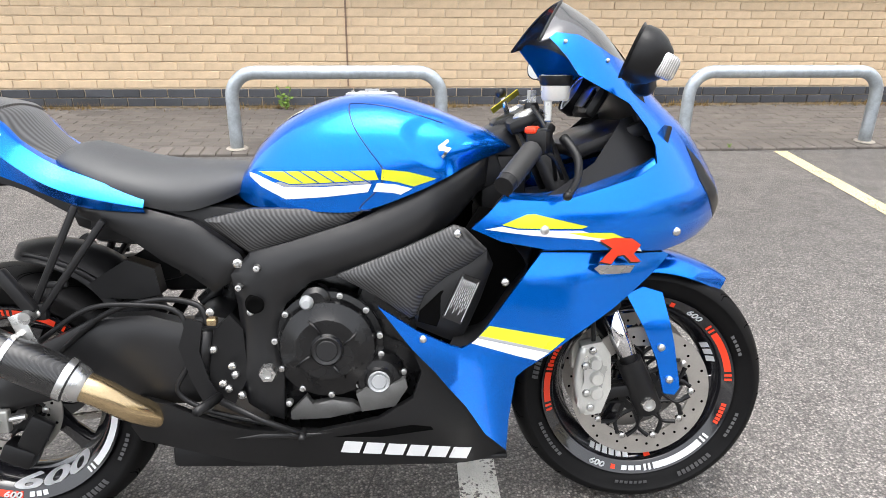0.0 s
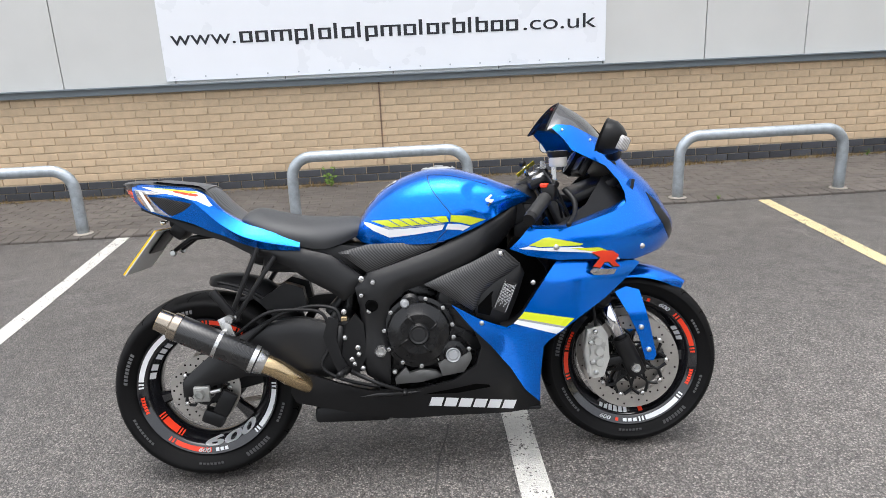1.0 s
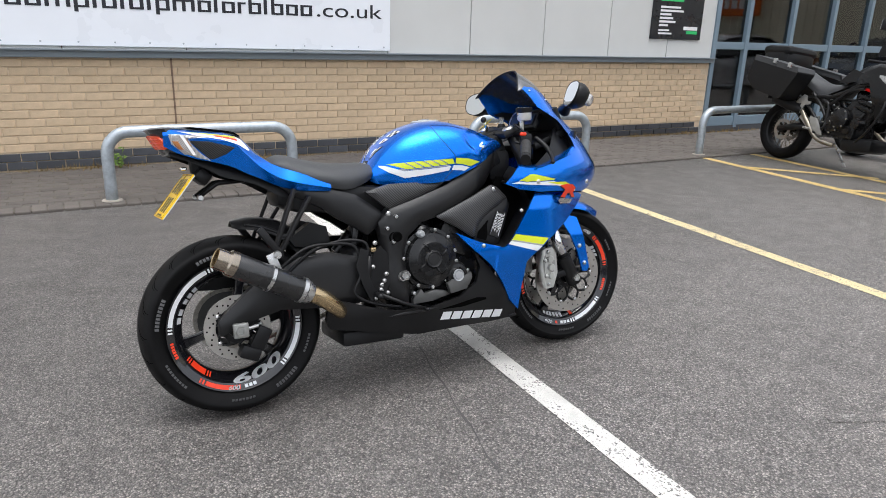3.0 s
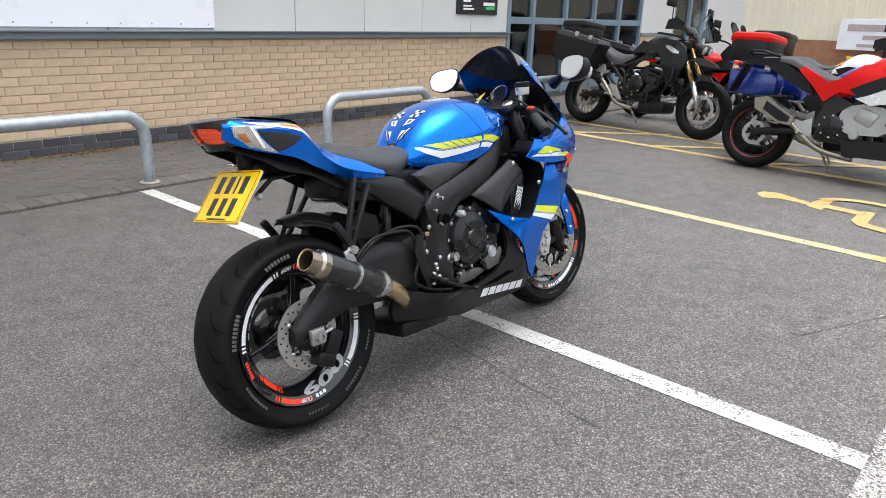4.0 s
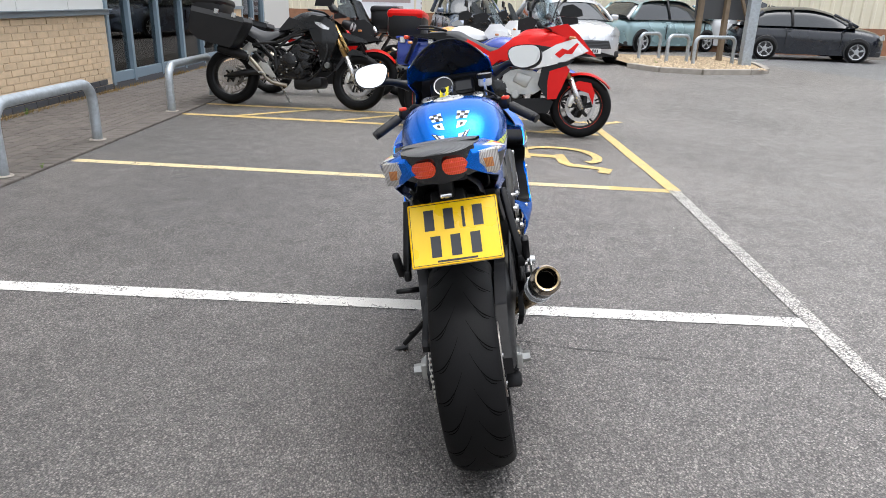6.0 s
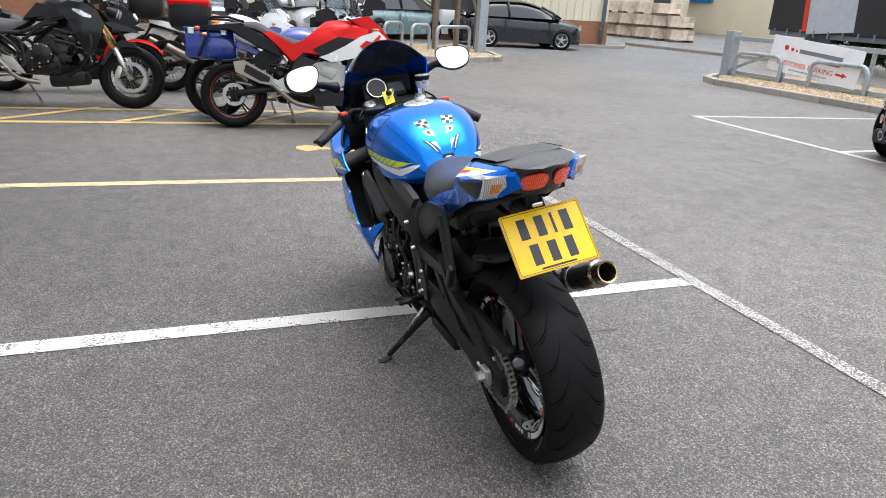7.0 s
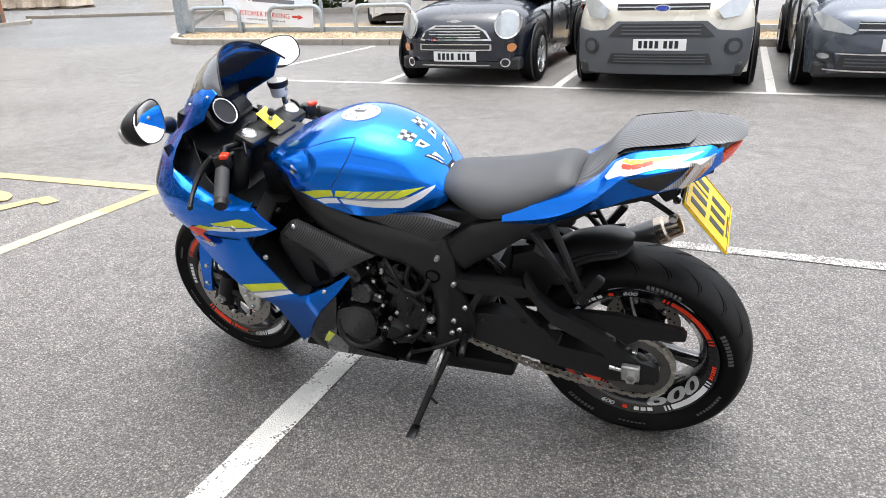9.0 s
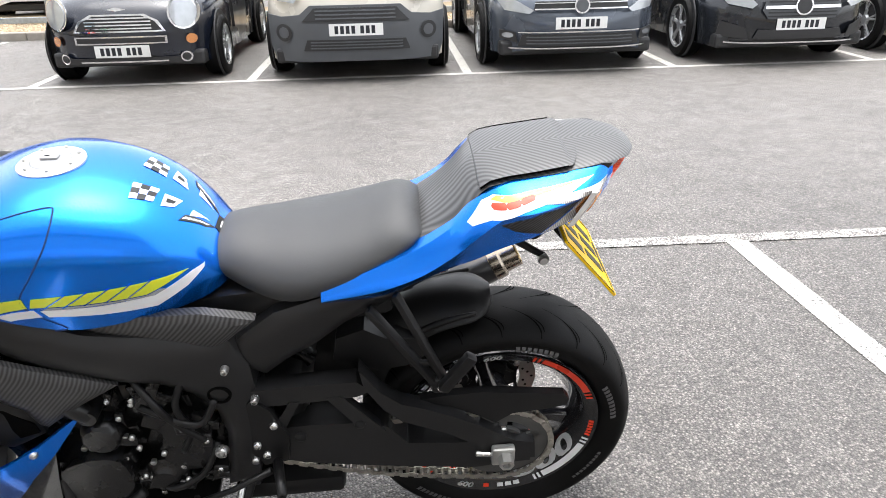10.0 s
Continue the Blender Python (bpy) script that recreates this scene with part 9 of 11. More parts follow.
def crossover_body(ob):
    """Bodywork of the red and silver bike: long beak, silver flank, gold fork, high bars."""
    red, silver, black = M_REDPAINT, M_SILVERPAINT, M_BLACK
    tt, tb = curve([(0.56, 0.8), (0.65, 0.835), (0.8, 0.96), (0.9, 1.035), (1.1, 1.052), (1.25, 1.03), (1.33, 1.0)]), curve([(0.56, 0.76), (0.8, 0.78), (1.0, 0.84), (1.33, 0.94)])
    tw = curve([(0.56, 0.09), (0.7, 0.15), (0.9, 0.185), (1.1, 0.18), (1.33, 0.09)])
    part("fuel_tank", hull_bm(tt, tb, tw, 2.2, 3.0, 0.56, 1.33, 22, 20), red, ob, "", True, 50)
    st, sb = curve([(-0.06, 0.985), (0.1, 0.995), (0.23, 1.0), (0.33, 0.955), (0.45, 0.9), (0.56, 0.86), (0.64, 0.85)]), curve([(-0.06, 0.95), (0.2, 0.93), (0.4, 0.84), (0.56, 0.78), (0.64, 0.8)])
    sw = curve([(-0.06, 0.08), (0.1, 0.13), (0.25, 0.14), (0.4, 0.15), (0.55, 0.1), (0.64, 0.08)])
    part("seat", hull_bm(st, sb, sw, 2.4, 3.0, -0.06, 0.64, 20, 16), M_SEAT, ob, "black two-step seat", True, 50)
    side_pair("tail_panel", [(-0.31, 0.935), (0.1, 0.975), (0.39, 0.81), (0.46, 0.68), (0.255, 0.765), (-0.01, 0.915)], lambda x, z: 0.115 + 0.04 * max(0, min(1, x + 0.3)), black, ob, 0.03, 0.008)
    side_pair("red_flank", [(0.186, 0.981), (0.387, 0.894), (0.569, 0.801), (0.648, 0.83), (0.8, 0.955), (0.95, 0.98), (1.15, 0.985), (1.31, 0.975), (1.283, 0.923), (0.971, 0.75), (0.848, 0.705), (0.663, 0.728), (0.559, 0.64), (0.439, 0.764), (0.244, 0.935)], lambda x, z: 0.15 + 0.05 * min(1, max(0, (x - 0.2) / 0.6)) - 0.35 * max(0, z - 0.86) - 0.25 * max(0, x - 1.1), red, ob, 0.025, 0.008)
    side_pair("knee_panel", [(0.745, 0.756), (0.997, 0.885), (1.19, 0.865), (0.977, 0.725), (0.82, 0.7)], lambda x, z: 0.208 - 0.2 * max(0, x - 1.1) - 0.3 * max(0, z - 0.86), black, ob, 0.012, 0.004)
    flank = lambda x, z: 0.225 - 0.3 * max(0, x - 1.15) - 0.2 * max(0, z - 0.85)
    side_pair("silver_flank", [(0.806, 0.686), (0.9, 0.72), (1.058, 0.8), (1.213, 0.895), (1.398, 0.963), (1.47, 0.9), (1.53, 0.849), (1.288, 0.727), (1.081, 0.671), (0.926, 0.641)], flank, silver, ob, 0.02, 0.006)
    side_pair("red_graphic", [(1.2, 0.8), (1.27, 0.86), (1.33, 0.845), (1.41, 0.92), (1.43, 0.91), (1.37, 0.81), (1.3, 0.81), (1.25, 0.765)], lambda x, z: flank(x, z) + 0.004, red, ob, 0.006, 0.0)
    side_pair("inner_flank", [(1.09, 0.7), (1.316, 0.736), (1.4, 0.76), (1.33, 0.7), (1.17, 0.64), (1.155, 0.546), (1.16, 0.366), (1.058, 0.504)], 0.2, black, ob, 0.02, 0.006)
    side_pair("lower_flank", [(1.164, 0.639), (1.324, 0.698), (1.361, 0.657), (1.3, 0.5), (1.247, 0.376), (1.161, 0.367), (1.151, 0.547)], lambda x, z: 0.205 - 0.35 * max(0, x - 1.25), red, ob, 0.02, 0.006)
    side_pair("beak", [(1.098, 1.049), (1.304, 1.099), (1.425, 1.007), (1.517, 0.904), (1.62, 0.796), (1.499, 0.84), (1.329, 0.954)], lambda x, z: max(0.006, 0.15 * (1 - max(0, (x - 1.08) / 0.55)) ** 0.7), red, ob, 0.02, 0.006)
    lamp = part("headlamp", box((1.42, 0, 0.9), (0.07, 0.2, 0.09), 0.025, eul(0, -30, 0)), black, ob, "twin headlamp in a black shell", True)
    for s in (-1, 1):
        part("lens", lathe([(0, -0.008), (0.028, -0.004), (0.034, 0.01)], 18, pose(1.455, s * 0.05, 0.895, 0, 0, 90)), M_CLEARLENS, lamp, "", True)
        sc = part("screen", relief([(1.039, 1.389), (1.1, 1.35), (1.204, 1.226), (1.26, 1.11), (1.2, 1.085), (1.084, 1.111), (1.028, 1.171), (1.015, 1.28)], lambda x, z: max(0.004, 0.16 * (1 - max(0, (x - 1.0) / 0.27) ** 1.6) - 0.1 * max(0, z - 1.3)), 0.004, 0.05, 0, s), M_CLEARSCREEN, ob, "clear windscreen half", True, 40)
        sc.visible_shadow = False
        part("hand_guard", relief([(1.21, 1.14), (1.24, 1.23), (1.33, 1.25), (1.42, 1.2), (1.43, 1.15), (1.34, 1.13)], flat(0.37), 0.014, 0.05, 0, s, 0.005), black, ob, "black hand guard", True, 40)
        part("grip", tube([(1.12, s * 0.27, 1.13), (1.09, s * 0.41, 1.12)], 0.018, 12), M_GRIP, ob, "", True)
        part("lever", tube([(1.17, s * 0.24, 1.14), (1.21, s * 0.3, 1.13), (1.2, s * 0.42, 1.12)], 0.006, 6), M_STEEL, ob, "", True)
        mr = part("mirror", box((1.27, s * 0.4, 1.4), (0.03, 0.15, 0.09), 0.014, eul(0, 0, s * 10)), black, ob, "black mirror on a tall stalk", True)
        part("glass", box((1.253, s * 0.4, 1.4), (0.004, 0.13, 0.074), 0.002, eul(0, 0, s * 10)), M_MIRROR, mr)
        part("stalk", tube([(1.16, s * 0.23, 1.14), (1.2, s * 0.27, 1.28), (1.27, s * 0.36, 1.38)], 0.006, 6), black, mr)
        part("indicator", box((1.36, s * 0.2, 0.96), (0.07, 0.05, 0.025), 0.01), M_AMBER, ob, "amber indicator", True)
        part("rear_indicator", box((-0.24, s * 0.17, 0.86), (0.05, 0.07, 0.03), 0.012), M_AMBER, ob, "amber indicator", True)
        part("grab_rail", tube([(0.12, s * 0.14, 0.985), (-0.02, s * 0.17, 1.02), (-0.16, s * 0.12, 1.02), (-0.2, s * 0.02, 1.01)], 0.012, 8), black, ob, "", True)
    part("tail_lamp", box((-0.31, 0, 0.92), (0.05, 0.12, 0.04), 0.014), M_REDLENS, ob, "red tail lamp", True)
    part("instruments", box((1.13, 0, 1.15), (0.05, 0.2, 0.1), 0.015, eul(0, -35, 0)), M_DIAL, ob, "", True)
    side_pair("frame", [(0.615, 0.712), (0.791, 0.643), (0.686, 0.567), (0.659, 0.395), (0.733, 0.351), (0.631, 0.357), (0.515, 0.449), (0.56, 0.6)], 0.165, M_FRAMEBLACK, ob, 0.03, 0.008)
    side_pair("engine_guard", [(0.68, 0.45), (0.72, 0.62), (0.86, 0.65), (1.0, 0.64), (1.1, 0.6), (1.12, 0.48), (1.02, 0.41), (0.8, 0.4)], 0.155, M_CAST, ob, 0.03, 0.012, "grey engine casing")
    side_pair("belly_pan", [(0.75, 0.353), (1.17, 0.381), (1.223, 0.347), (1.178, 0.231), (0.786, 0.219)], 0.15, black, ob, 0.06, 0.015)
    ex = part("exhaust", relief([(0.006, 0.619), (0.105, 0.638), (0.371, 0.489), (0.353, 0.415), (0.245, 0.425), (0.024, 0.527)], flat(0.225), 0.1, 0.05, 0, -1, 0.03), M_BRUSHED, ob, "brushed steel silencer", True, 40)
    part("heat_shield", relief([(0.12, 0.6), (0.34, 0.485), (0.33, 0.44), (0.25, 0.445), (0.1, 0.53)], flat(0.233), 0.012, 0.05, 0, -1, 0.004), black, ex, "", True, 40)
    part("header_pipe", tube([(0.34, -0.18, 0.44), (0.46, -0.15, 0.33), (0.6, -0.1, 0.24), (0.85, -0.06, 0.2)], 0.024, 12, 4), M_BRUSHED, ob, "", True)
    side_pair("front_mudguard", [(1.351, 0.495), (1.46, 0.56), (1.584, 0.545), (1.628, 0.451), (1.618, 0.336), (1.568, 0.445), (1.472, 0.474)], 0.075, red, ob, 0.02, 0.006)
    fen, rows = bmesh.new(), []
    for i in range(15):
        a = radians(35 + 100 * i / 14)
        rows.append([(1.5 + 0.34 * math.cos(a), q * 0.075, 0.31 + (0.34 - 0.03 * abs(q) ** 3) * math.sin(a)) for q in (-1, -0.6, 0, 0.6, 1)])
    add_grid(fen, rows)
    part("mudguard_crown", fen, red, ob, "", True, 40)
    part("rear_mudguard", box((-0.26, 0, 0.79), (0.02, 0.15, 0.28), 0.006, eul(0, 22, 0)), black, ob, "black rear mudguard", True)
    part("hugger", box((0.06, 0, 0.64), (0.34, 0.17, 0.03), 0.012, eul(0, -6, 0)), black, ob, "", True)



def adventure_body(ob):
    """Bodywork of the black adventure bike: tube frame, three-cylinder engine, boxes, gold fork."""
    paint, black, frame_mat = M_GREYPAINT, M_BLACK, M_FRAMEBLACK
    tt, tb = curve([(0.6, 0.84), (0.68, 0.9), (0.78, 1.0), (0.95, 1.055), (1.1, 1.04), (1.2, 0.99)]), curve([(0.6, 0.82), (0.8, 0.83), (1.0, 0.86), (1.2, 0.93)])
    tw = curve([(0.6, 0.09), (0.75, 0.16), (0.95, 0.2), (1.1, 0.18), (1.2, 0.1)])
    part("fuel_tank", hull_bm(tt, tb, tw, 2.3, 3.0, 0.6, 1.2, 22, 20), paint, ob, "", True, 50)
    st, sb = curve([(-0.1, 0.95), (0.1, 0.94), (0.22, 0.89), (0.35, 0.84), (0.5, 0.825), (0.66, 0.85)]), curve([(-0.1, 0.9), (0.2, 0.8), (0.45, 0.69), (0.55, 0.74), (0.66, 0.81)])
    sw = curve([(-0.1, 0.1), (0.2, 0.14), (0.45, 0.15), (0.66, 0.08)])
    part("seat", hull_bm(st, sb, sw, 2.4, 3.0, -0.1, 0.66, 20, 16), M_SEAT, ob, "black two-step seat", True, 50)
    side_pair("side_panel", [(0.895, 0.942), (1.031, 1.005), (1.169, 0.989), (1.274, 0.926), (1.335, 0.808), (1.283, 0.670), (1.219, 0.508), (1.136, 0.523), (1.109, 0.628), (1.010, 0.838)], lambda x, z: 0.2 + 0.04 * math.sin(max(0, min(1, (0.95 - z) / 0.4)) * 3.14) - 0.2 * max(0, x - 1.15), paint, ob, 0.02, 0.008)
    badge = [(1.063, 0.932), (1.126, 0.927), (1.230, 0.874), (1.225, 0.853), (1.157, 0.859), (1.073, 0.911)]
    side_pair("badge", badge, lambda x, z: 0.206 + 0.04 * math.sin(max(0, min(1, (0.95 - z) / 0.4)) * 3.14) - 0.2 * max(0, x - 1.15), M_STEEL, ob, 0.006, 0.002, "silver oval badge")
    side_pair("side_trim", [(0.633, 0.833), (0.759, 0.974), (0.890, 0.936), (0.870, 0.869), (0.717, 0.838)], 0.18, M_FRAMEBLACK, ob, 0.012, 0.006)
    for s in (-1, 1):
        for pts in ([(0.2, 0.64), (0.45, 0.69), (0.64, 0.71), (0.88, 0.85)], [(0.5, 0.66), (0.58, 0.62), (0.6, 0.5), (0.6, 0.4), (0.48, 0.33)], [(0.6, 0.7), (0.75, 0.76), (0.92, 0.8)], [(0.36, 0.72), (0.5, 0.6), (0.58, 0.5)], [(0.6, 0.62), (0.8, 0.78), (1.1, 0.9)], [(0.08, 0.72), (0.3, 0.62), (0.5, 0.45)]):
            part("frame_tube", tube([(x, s * 0.17, z) for x, z in pts], 0.016, 10, 4), frame_mat, ob, "", True)
        part("crash_bar", tube([(1.16, s * 0.16, 0.82), (1.22, s * 0.25, 0.62), (1.14, s * 0.26, 0.42), (0.98, s * 0.18, 0.3)], 0.011, 8, 5), black, ob, "", True)
        for q in range(3):
            part("cylinder_fin", box((0.97, s * 0.165, 0.62 + 0.05 * q), (0.19, 0.03, 0.03), 0.008, eul(0, 12, 0)), M_ENGINE, ob)
        part("engine_cover", lathe([(0, -0.05), (0.075, -0.048), (0.095, -0.035), (0.1, 0.02)], 30, pose(0.76, s * 0.17, 0.505, 0, 0, 0 if s < 0 else 180)), M_ENGINE, ob, "round black engine cover", True, 35)
        part("engine_cover", lathe([(0, -0.05), (0.045, -0.045), (0.06, 0.02)], 24, pose(0.95, s * 0.165, 0.475, 0, 0, 0 if s < 0 else 180)), M_ENGINE, ob, "", True, 35)
        for q in range(7):
            part("bolt", lathe([(0, -0.006), (0.008, -0.005), (0.008, 0.006)], 8, pose(0.76 + 0.09 * math.cos(q * 0.9), s * 0.207, 0.505 + 0.09 * math.sin(q * 0.9), 0, 0, 0 if s < 0 else 180)), M_STEEL, ob)
        part("hand_guard", relief([(1.12, 1.08), (1.14, 1.17), (1.24, 1.2), (1.33, 1.15), (1.3, 1.08)], flat(0.38), 0.014, 0.05, 0, s, 0.005), black, ob, "black hand guard", True, 40)
        mr = part("mirror", box((1.16, s * 0.4, 1.34), (0.03, 0.14, 0.09), 0.014, eul(0, 0, s * 10)), black, ob, "black mirror on a tall stalk", True)
        part("glass", box((1.143, s * 0.4, 1.34), (0.004, 0.12, 0.074), 0.002, eul(0, 0, s * 10)), M_MIRROR, mr)
        part("stalk", tube([(1.1, s * 0.24, 1.1), (1.12, s * 0.28, 1.22), (1.16, s * 0.36, 1.32)], 0.006, 6), black, mr)
        lamp = part("headlamp", lathe([(0, -0.02), (0.045, -0.01), (0.055, 0.02), (0.04, 0.09)], 20, pose(1.42, s * 0.06, 0.91, 0, 0, 90) @ pose(0, 0, 0, 20, 0, 0)), black, ob, "round black headlamp", True, 40)
        part("lens", lathe([(0, -0.022), (0.03, -0.018), (0.042, -0.01)], 18, pose(1.424, s * 0.06, 0.91, 0, 0, 90) @ pose(0, 0, 0, 20, 0, 0)), M_CLEARLENS, lamp, "", True)
        sc = part("screen", relief([(1.366, 1.256), (1.304, 1.298), (1.272, 1.204), (1.309, 1.047), (1.398, 1.005), (1.482, 1.000), (1.450, 1.099)], lambda x, z: max(0.004, 0.13 * (1 - max(0, (x - 1.25) / 0.25) ** 1.6)), 0.004, 0.05, 0, s), M_CLEARSCREEN, ob, "clear windscreen half", True, 40)
        sc.visible_shadow = False
        bx = part("pannier", relief([(-0.257, 1.031), (0.319, 0.927), (0.340, 0.879), (0.194, 0.628), (0.152, 0.612), (-0.204, 0.691), (-0.309, 0.790), (-0.277, 0.995)], flat(0.42), 0.22, 0.06, 0, s, 0.012), black, ob, "black aluminium-edged side box", True, 40)
        part("lid", relief([(-0.257, 1.037), (0.330, 0.932), (0.346, 0.890), (0.330, 0.879), (-0.267, 0.984)], flat(0.424), 0.228, 0.06, 0, s, 0.006), M_DARKBOARD, bx, "", True, 40)
        for x, z in ((0.03, 0.985), (0.23, 0.95)):
            part("latch", box((x, s * 0.428, z), (0.05, 0.02, 0.05), 0.005, eul(0, 10, 0)), M_STEEL, bx, "steel latch")
        part("footrest_hanger", relief([(0.288, 0.691), (0.319, 0.681), (0.340, 0.628), (0.393, 0.628), (0.382, 0.602), (0.319, 0.586), (0.277, 0.503), (0.257, 0.523), (0.277, 0.597), (0.209, 0.602), (0.215, 0.623)], flat(0.2), 0.014, 0.05, 0, s, 0.003), M_CAST, ob, "cast aluminium footrest hanger", True, 40)
        part("heel_plate", relief([(0.417, 0.490), (0.508, 0.471), (0.572, 0.377), (0.608, 0.319), (0.550, 0.325), (0.447, 0.382)], flat(0.19), 0.012, 0.05, 0, s, 0.003), M_CAST, ob, "", True, 40)
    part("beak", join(relief([(1.311, 0.827), (1.398, 0.838), (1.562, 0.783), (1.618, 0.738), (1.393, 0.764)], lambda x, z: max(0.006, 0.09 * (1 - max(0, (x - 1.3) / 0.34))), 0.015, 0.04, 0, -1, 0.005), relief([(1.311, 0.827), (1.398, 0.838), (1.562, 0.783), (1.618, 0.738), (1.393, 0.764)], lambda x, z: max(0.006, 0.09 * (1 - max(0, (x - 1.3) / 0.34))), 0.015, 0.04, 0, 1, 0.005)), paint, ob, "short graphite beak", True, 40)
    part("sump_guard", box((0.95, 0, 0.275), (0.34, 0.26, 0.13), 0.04, eul(0, -6, 0)), black, ob, "", True, 40)
    part("silencer", tube([(-0.06, -0.2, 0.62), (0.15, -0.19, 0.57), (0.28, -0.17, 0.53)], [0.055, 0.06, 0.04], 16), black, ob, "black silencer", True, 40)
    part("exhaust", tube([(0.28, -0.17, 0.54), (0.4, -0.18, 0.42), (0.53, -0.15, 0.28), (0.7, -0.1, 0.24)], 0.024, 12, 4), M_BRUSHED, ob, "brushed steel exhaust pipe", True, 40)
    part("tail_lamp", box((-0.2, 0, 0.9), (0.04, 0.1, 0.05), 0.012), M_REDLENS, ob, "red tail lamp", True)
    part("instruments", box((1.2, 0, 1.1), (0.05, 0.2, 0.1), 0.015, eul(0, -35, 0)), M_DIAL, ob, "", True)
    side_pair("front_mudguard", [(1.241, 0.427), (1.340, 0.586), (1.450, 0.670), (1.555, 0.649), (1.628, 0.576), (1.555, 0.602), (1.450, 0.602), (1.345, 0.523), (1.272, 0.419)], 0.07, paint, ob, 0.02, 0.006)
    part("rear_mudguard", box((-0.24, 0, 0.74), (0.02, 0.15, 0.28), 0.006, eul(0, 28, 0)), black, ob, "black rear mudguard", True)


def facing(x, y, yaw, lean=-7):
    return pose(x, y, 0, 0, 0, yaw) @ pose(0, 0, 0, lean, 0, 0)


crossover_body(road_bike(facing(4.62, 1.66, -96.5), "red and silver adventure motorcycle parked on its stand", M_REDPAINT, M_SILVERPAINT, M_GOLD, M_BLACK, True, M_CLEARSCREEN, M_RED, bare=True))
adventure_body(road_bike(facing(5.99, 4.19, -98.4) @ Matrix.Scale(1.06, 4), "black adventure motorcycle with aluminium-edged black luggage boxes", M_GREYPAINT, M_GREYPAINT, M_GOLD, M_BLACK, True, M_CLEARSCREEN, None, True, (M_BLACK, M_BLACK, (0.36, 0.42, 0.3)), None, 1.515, M_ENGINE, bare=True))
road_bike(facing(5.2, 1.78, -97), "dark blue touring motorcycle with blue panniers and a red-topped box", M_NAVY, M_NAVY, M_BLACK, M_BLACK, False, M_CLEARSCREEN, None, False, (M_BLACK, M_REDPAINT, (0.4, 0.44, 0.31)), M_NAVY, 1.48, M_CAST, low=0.97)
road_bike(facing(7.1, 4.0, -96), "red sports tourer parked beside the shop window", M_REDPAINT, M_BLACK, M_BLACK, M_BLACK, False, M_DARKSCREEN, None, False, None, None, 1.46, low=0.96)
road_bike(facing(7.2, 2.2, -95), "white and blue adventure motorcycle with a black top box", M_WHITEPAINT, M_NAVY, M_GOLD, M_BLACK, True, M_CLEARSCREEN, None, True, (M_BLACK, M_BLACK, (0.4, 0.46, 0.32)), None, 1.5)
road_bike(facing(8.3, 2.4, -96), "orange and black naked motorcycle", M_ORANGEPAINT, M_BLACK, M_BLACK, M_ORANGEPAINT, False, M_DARKSCREEN, None, False, None, None, 1.46, low=0.95)
road_bike(facing(9.4, 1.8, -96), "yellow and white sports motorcycle", M_YELLOWPAINT, M_WHITEPAINT, M_BLACK, M_BLACK, False, M_DARKSCREEN, None, False, None, None, 1.42, low=0.95)
road_bike(facing(8.4, 7.3, 180, -6), "red sports motorcycle inside the showroom", M_REDPAINT, M_BLACK, M_BLACK, M_BLACK, False, M_DARKSCREEN, None, False, None, None, 1.42, low=0.95)
road_bike(facing(10.6, 7.4, 180, -6), "black sports motorcycle inside the showroom", M_GREYPAINT, M_REDPAINT, M_BLACK, M_BLACK, False, M_DARKSCREEN, None, False, None, None, 1.42, low=0.95)

# ---- parked cars ----
M_CARGLASS = mat("dark_car_glass", (0.02, 0.024, 0.026), 0.05, var=0.1, scale=2, coat=0.6, spec=0.7)
M_TRIMBLACK = mat("black_car_trim", (0.022, 0.022, 0.023), 0.5, var=0.1, scale=9, bump=0.05)
M_GREYTRIM = mat("grey_bumper_plastic", (0.075, 0.08, 0.087), 0.55, var=0.08, scale=9, bump=0.08)
M_LENS = mat("headlamp_lens", (0.42, 0.44, 0.46), 0.12, 0.45, var=0.12, scale=14, coat=1.0)
M_ALLOY = mat("alloy_wheel", (0.5, 0.51, 0.52), 0.3, 0.7, var=0.06)
M_NP = mat("white_plate", (0.78, 0.78, 0.76), 0.35, var=0.02)
M_NPY = mat("yellow_car_plate", (0.75, 0.5, 0.02), 0.35, var=0.02)


def paint(name, c, metal=0.4):
    return mat(name, c, 0.25, metal, var=0.03, scale=2, coat=0.6, bscale=2500)


def front_panel(parent, name, outline, fx, d, material, thick=0.012, label="", step=0.05, rim=0.0):
    """A panel on the nose of a car, outlined in (y, z)."""
    bm = relief(outline, lambda u, z: fx(u, z) + d, thick, step, 0, -1, rim)
    return part(name, place(bm, pose(0, 0, 0, 0, 0, 90)), material, parent, label, True, 35)


def ell(cy, cz, a, b, n=20):
    return [(cy + a * math.cos(2 * math.pi * k / n), cz + b * math.sin(2 * math.pi * k / n)) for k in range(n)]


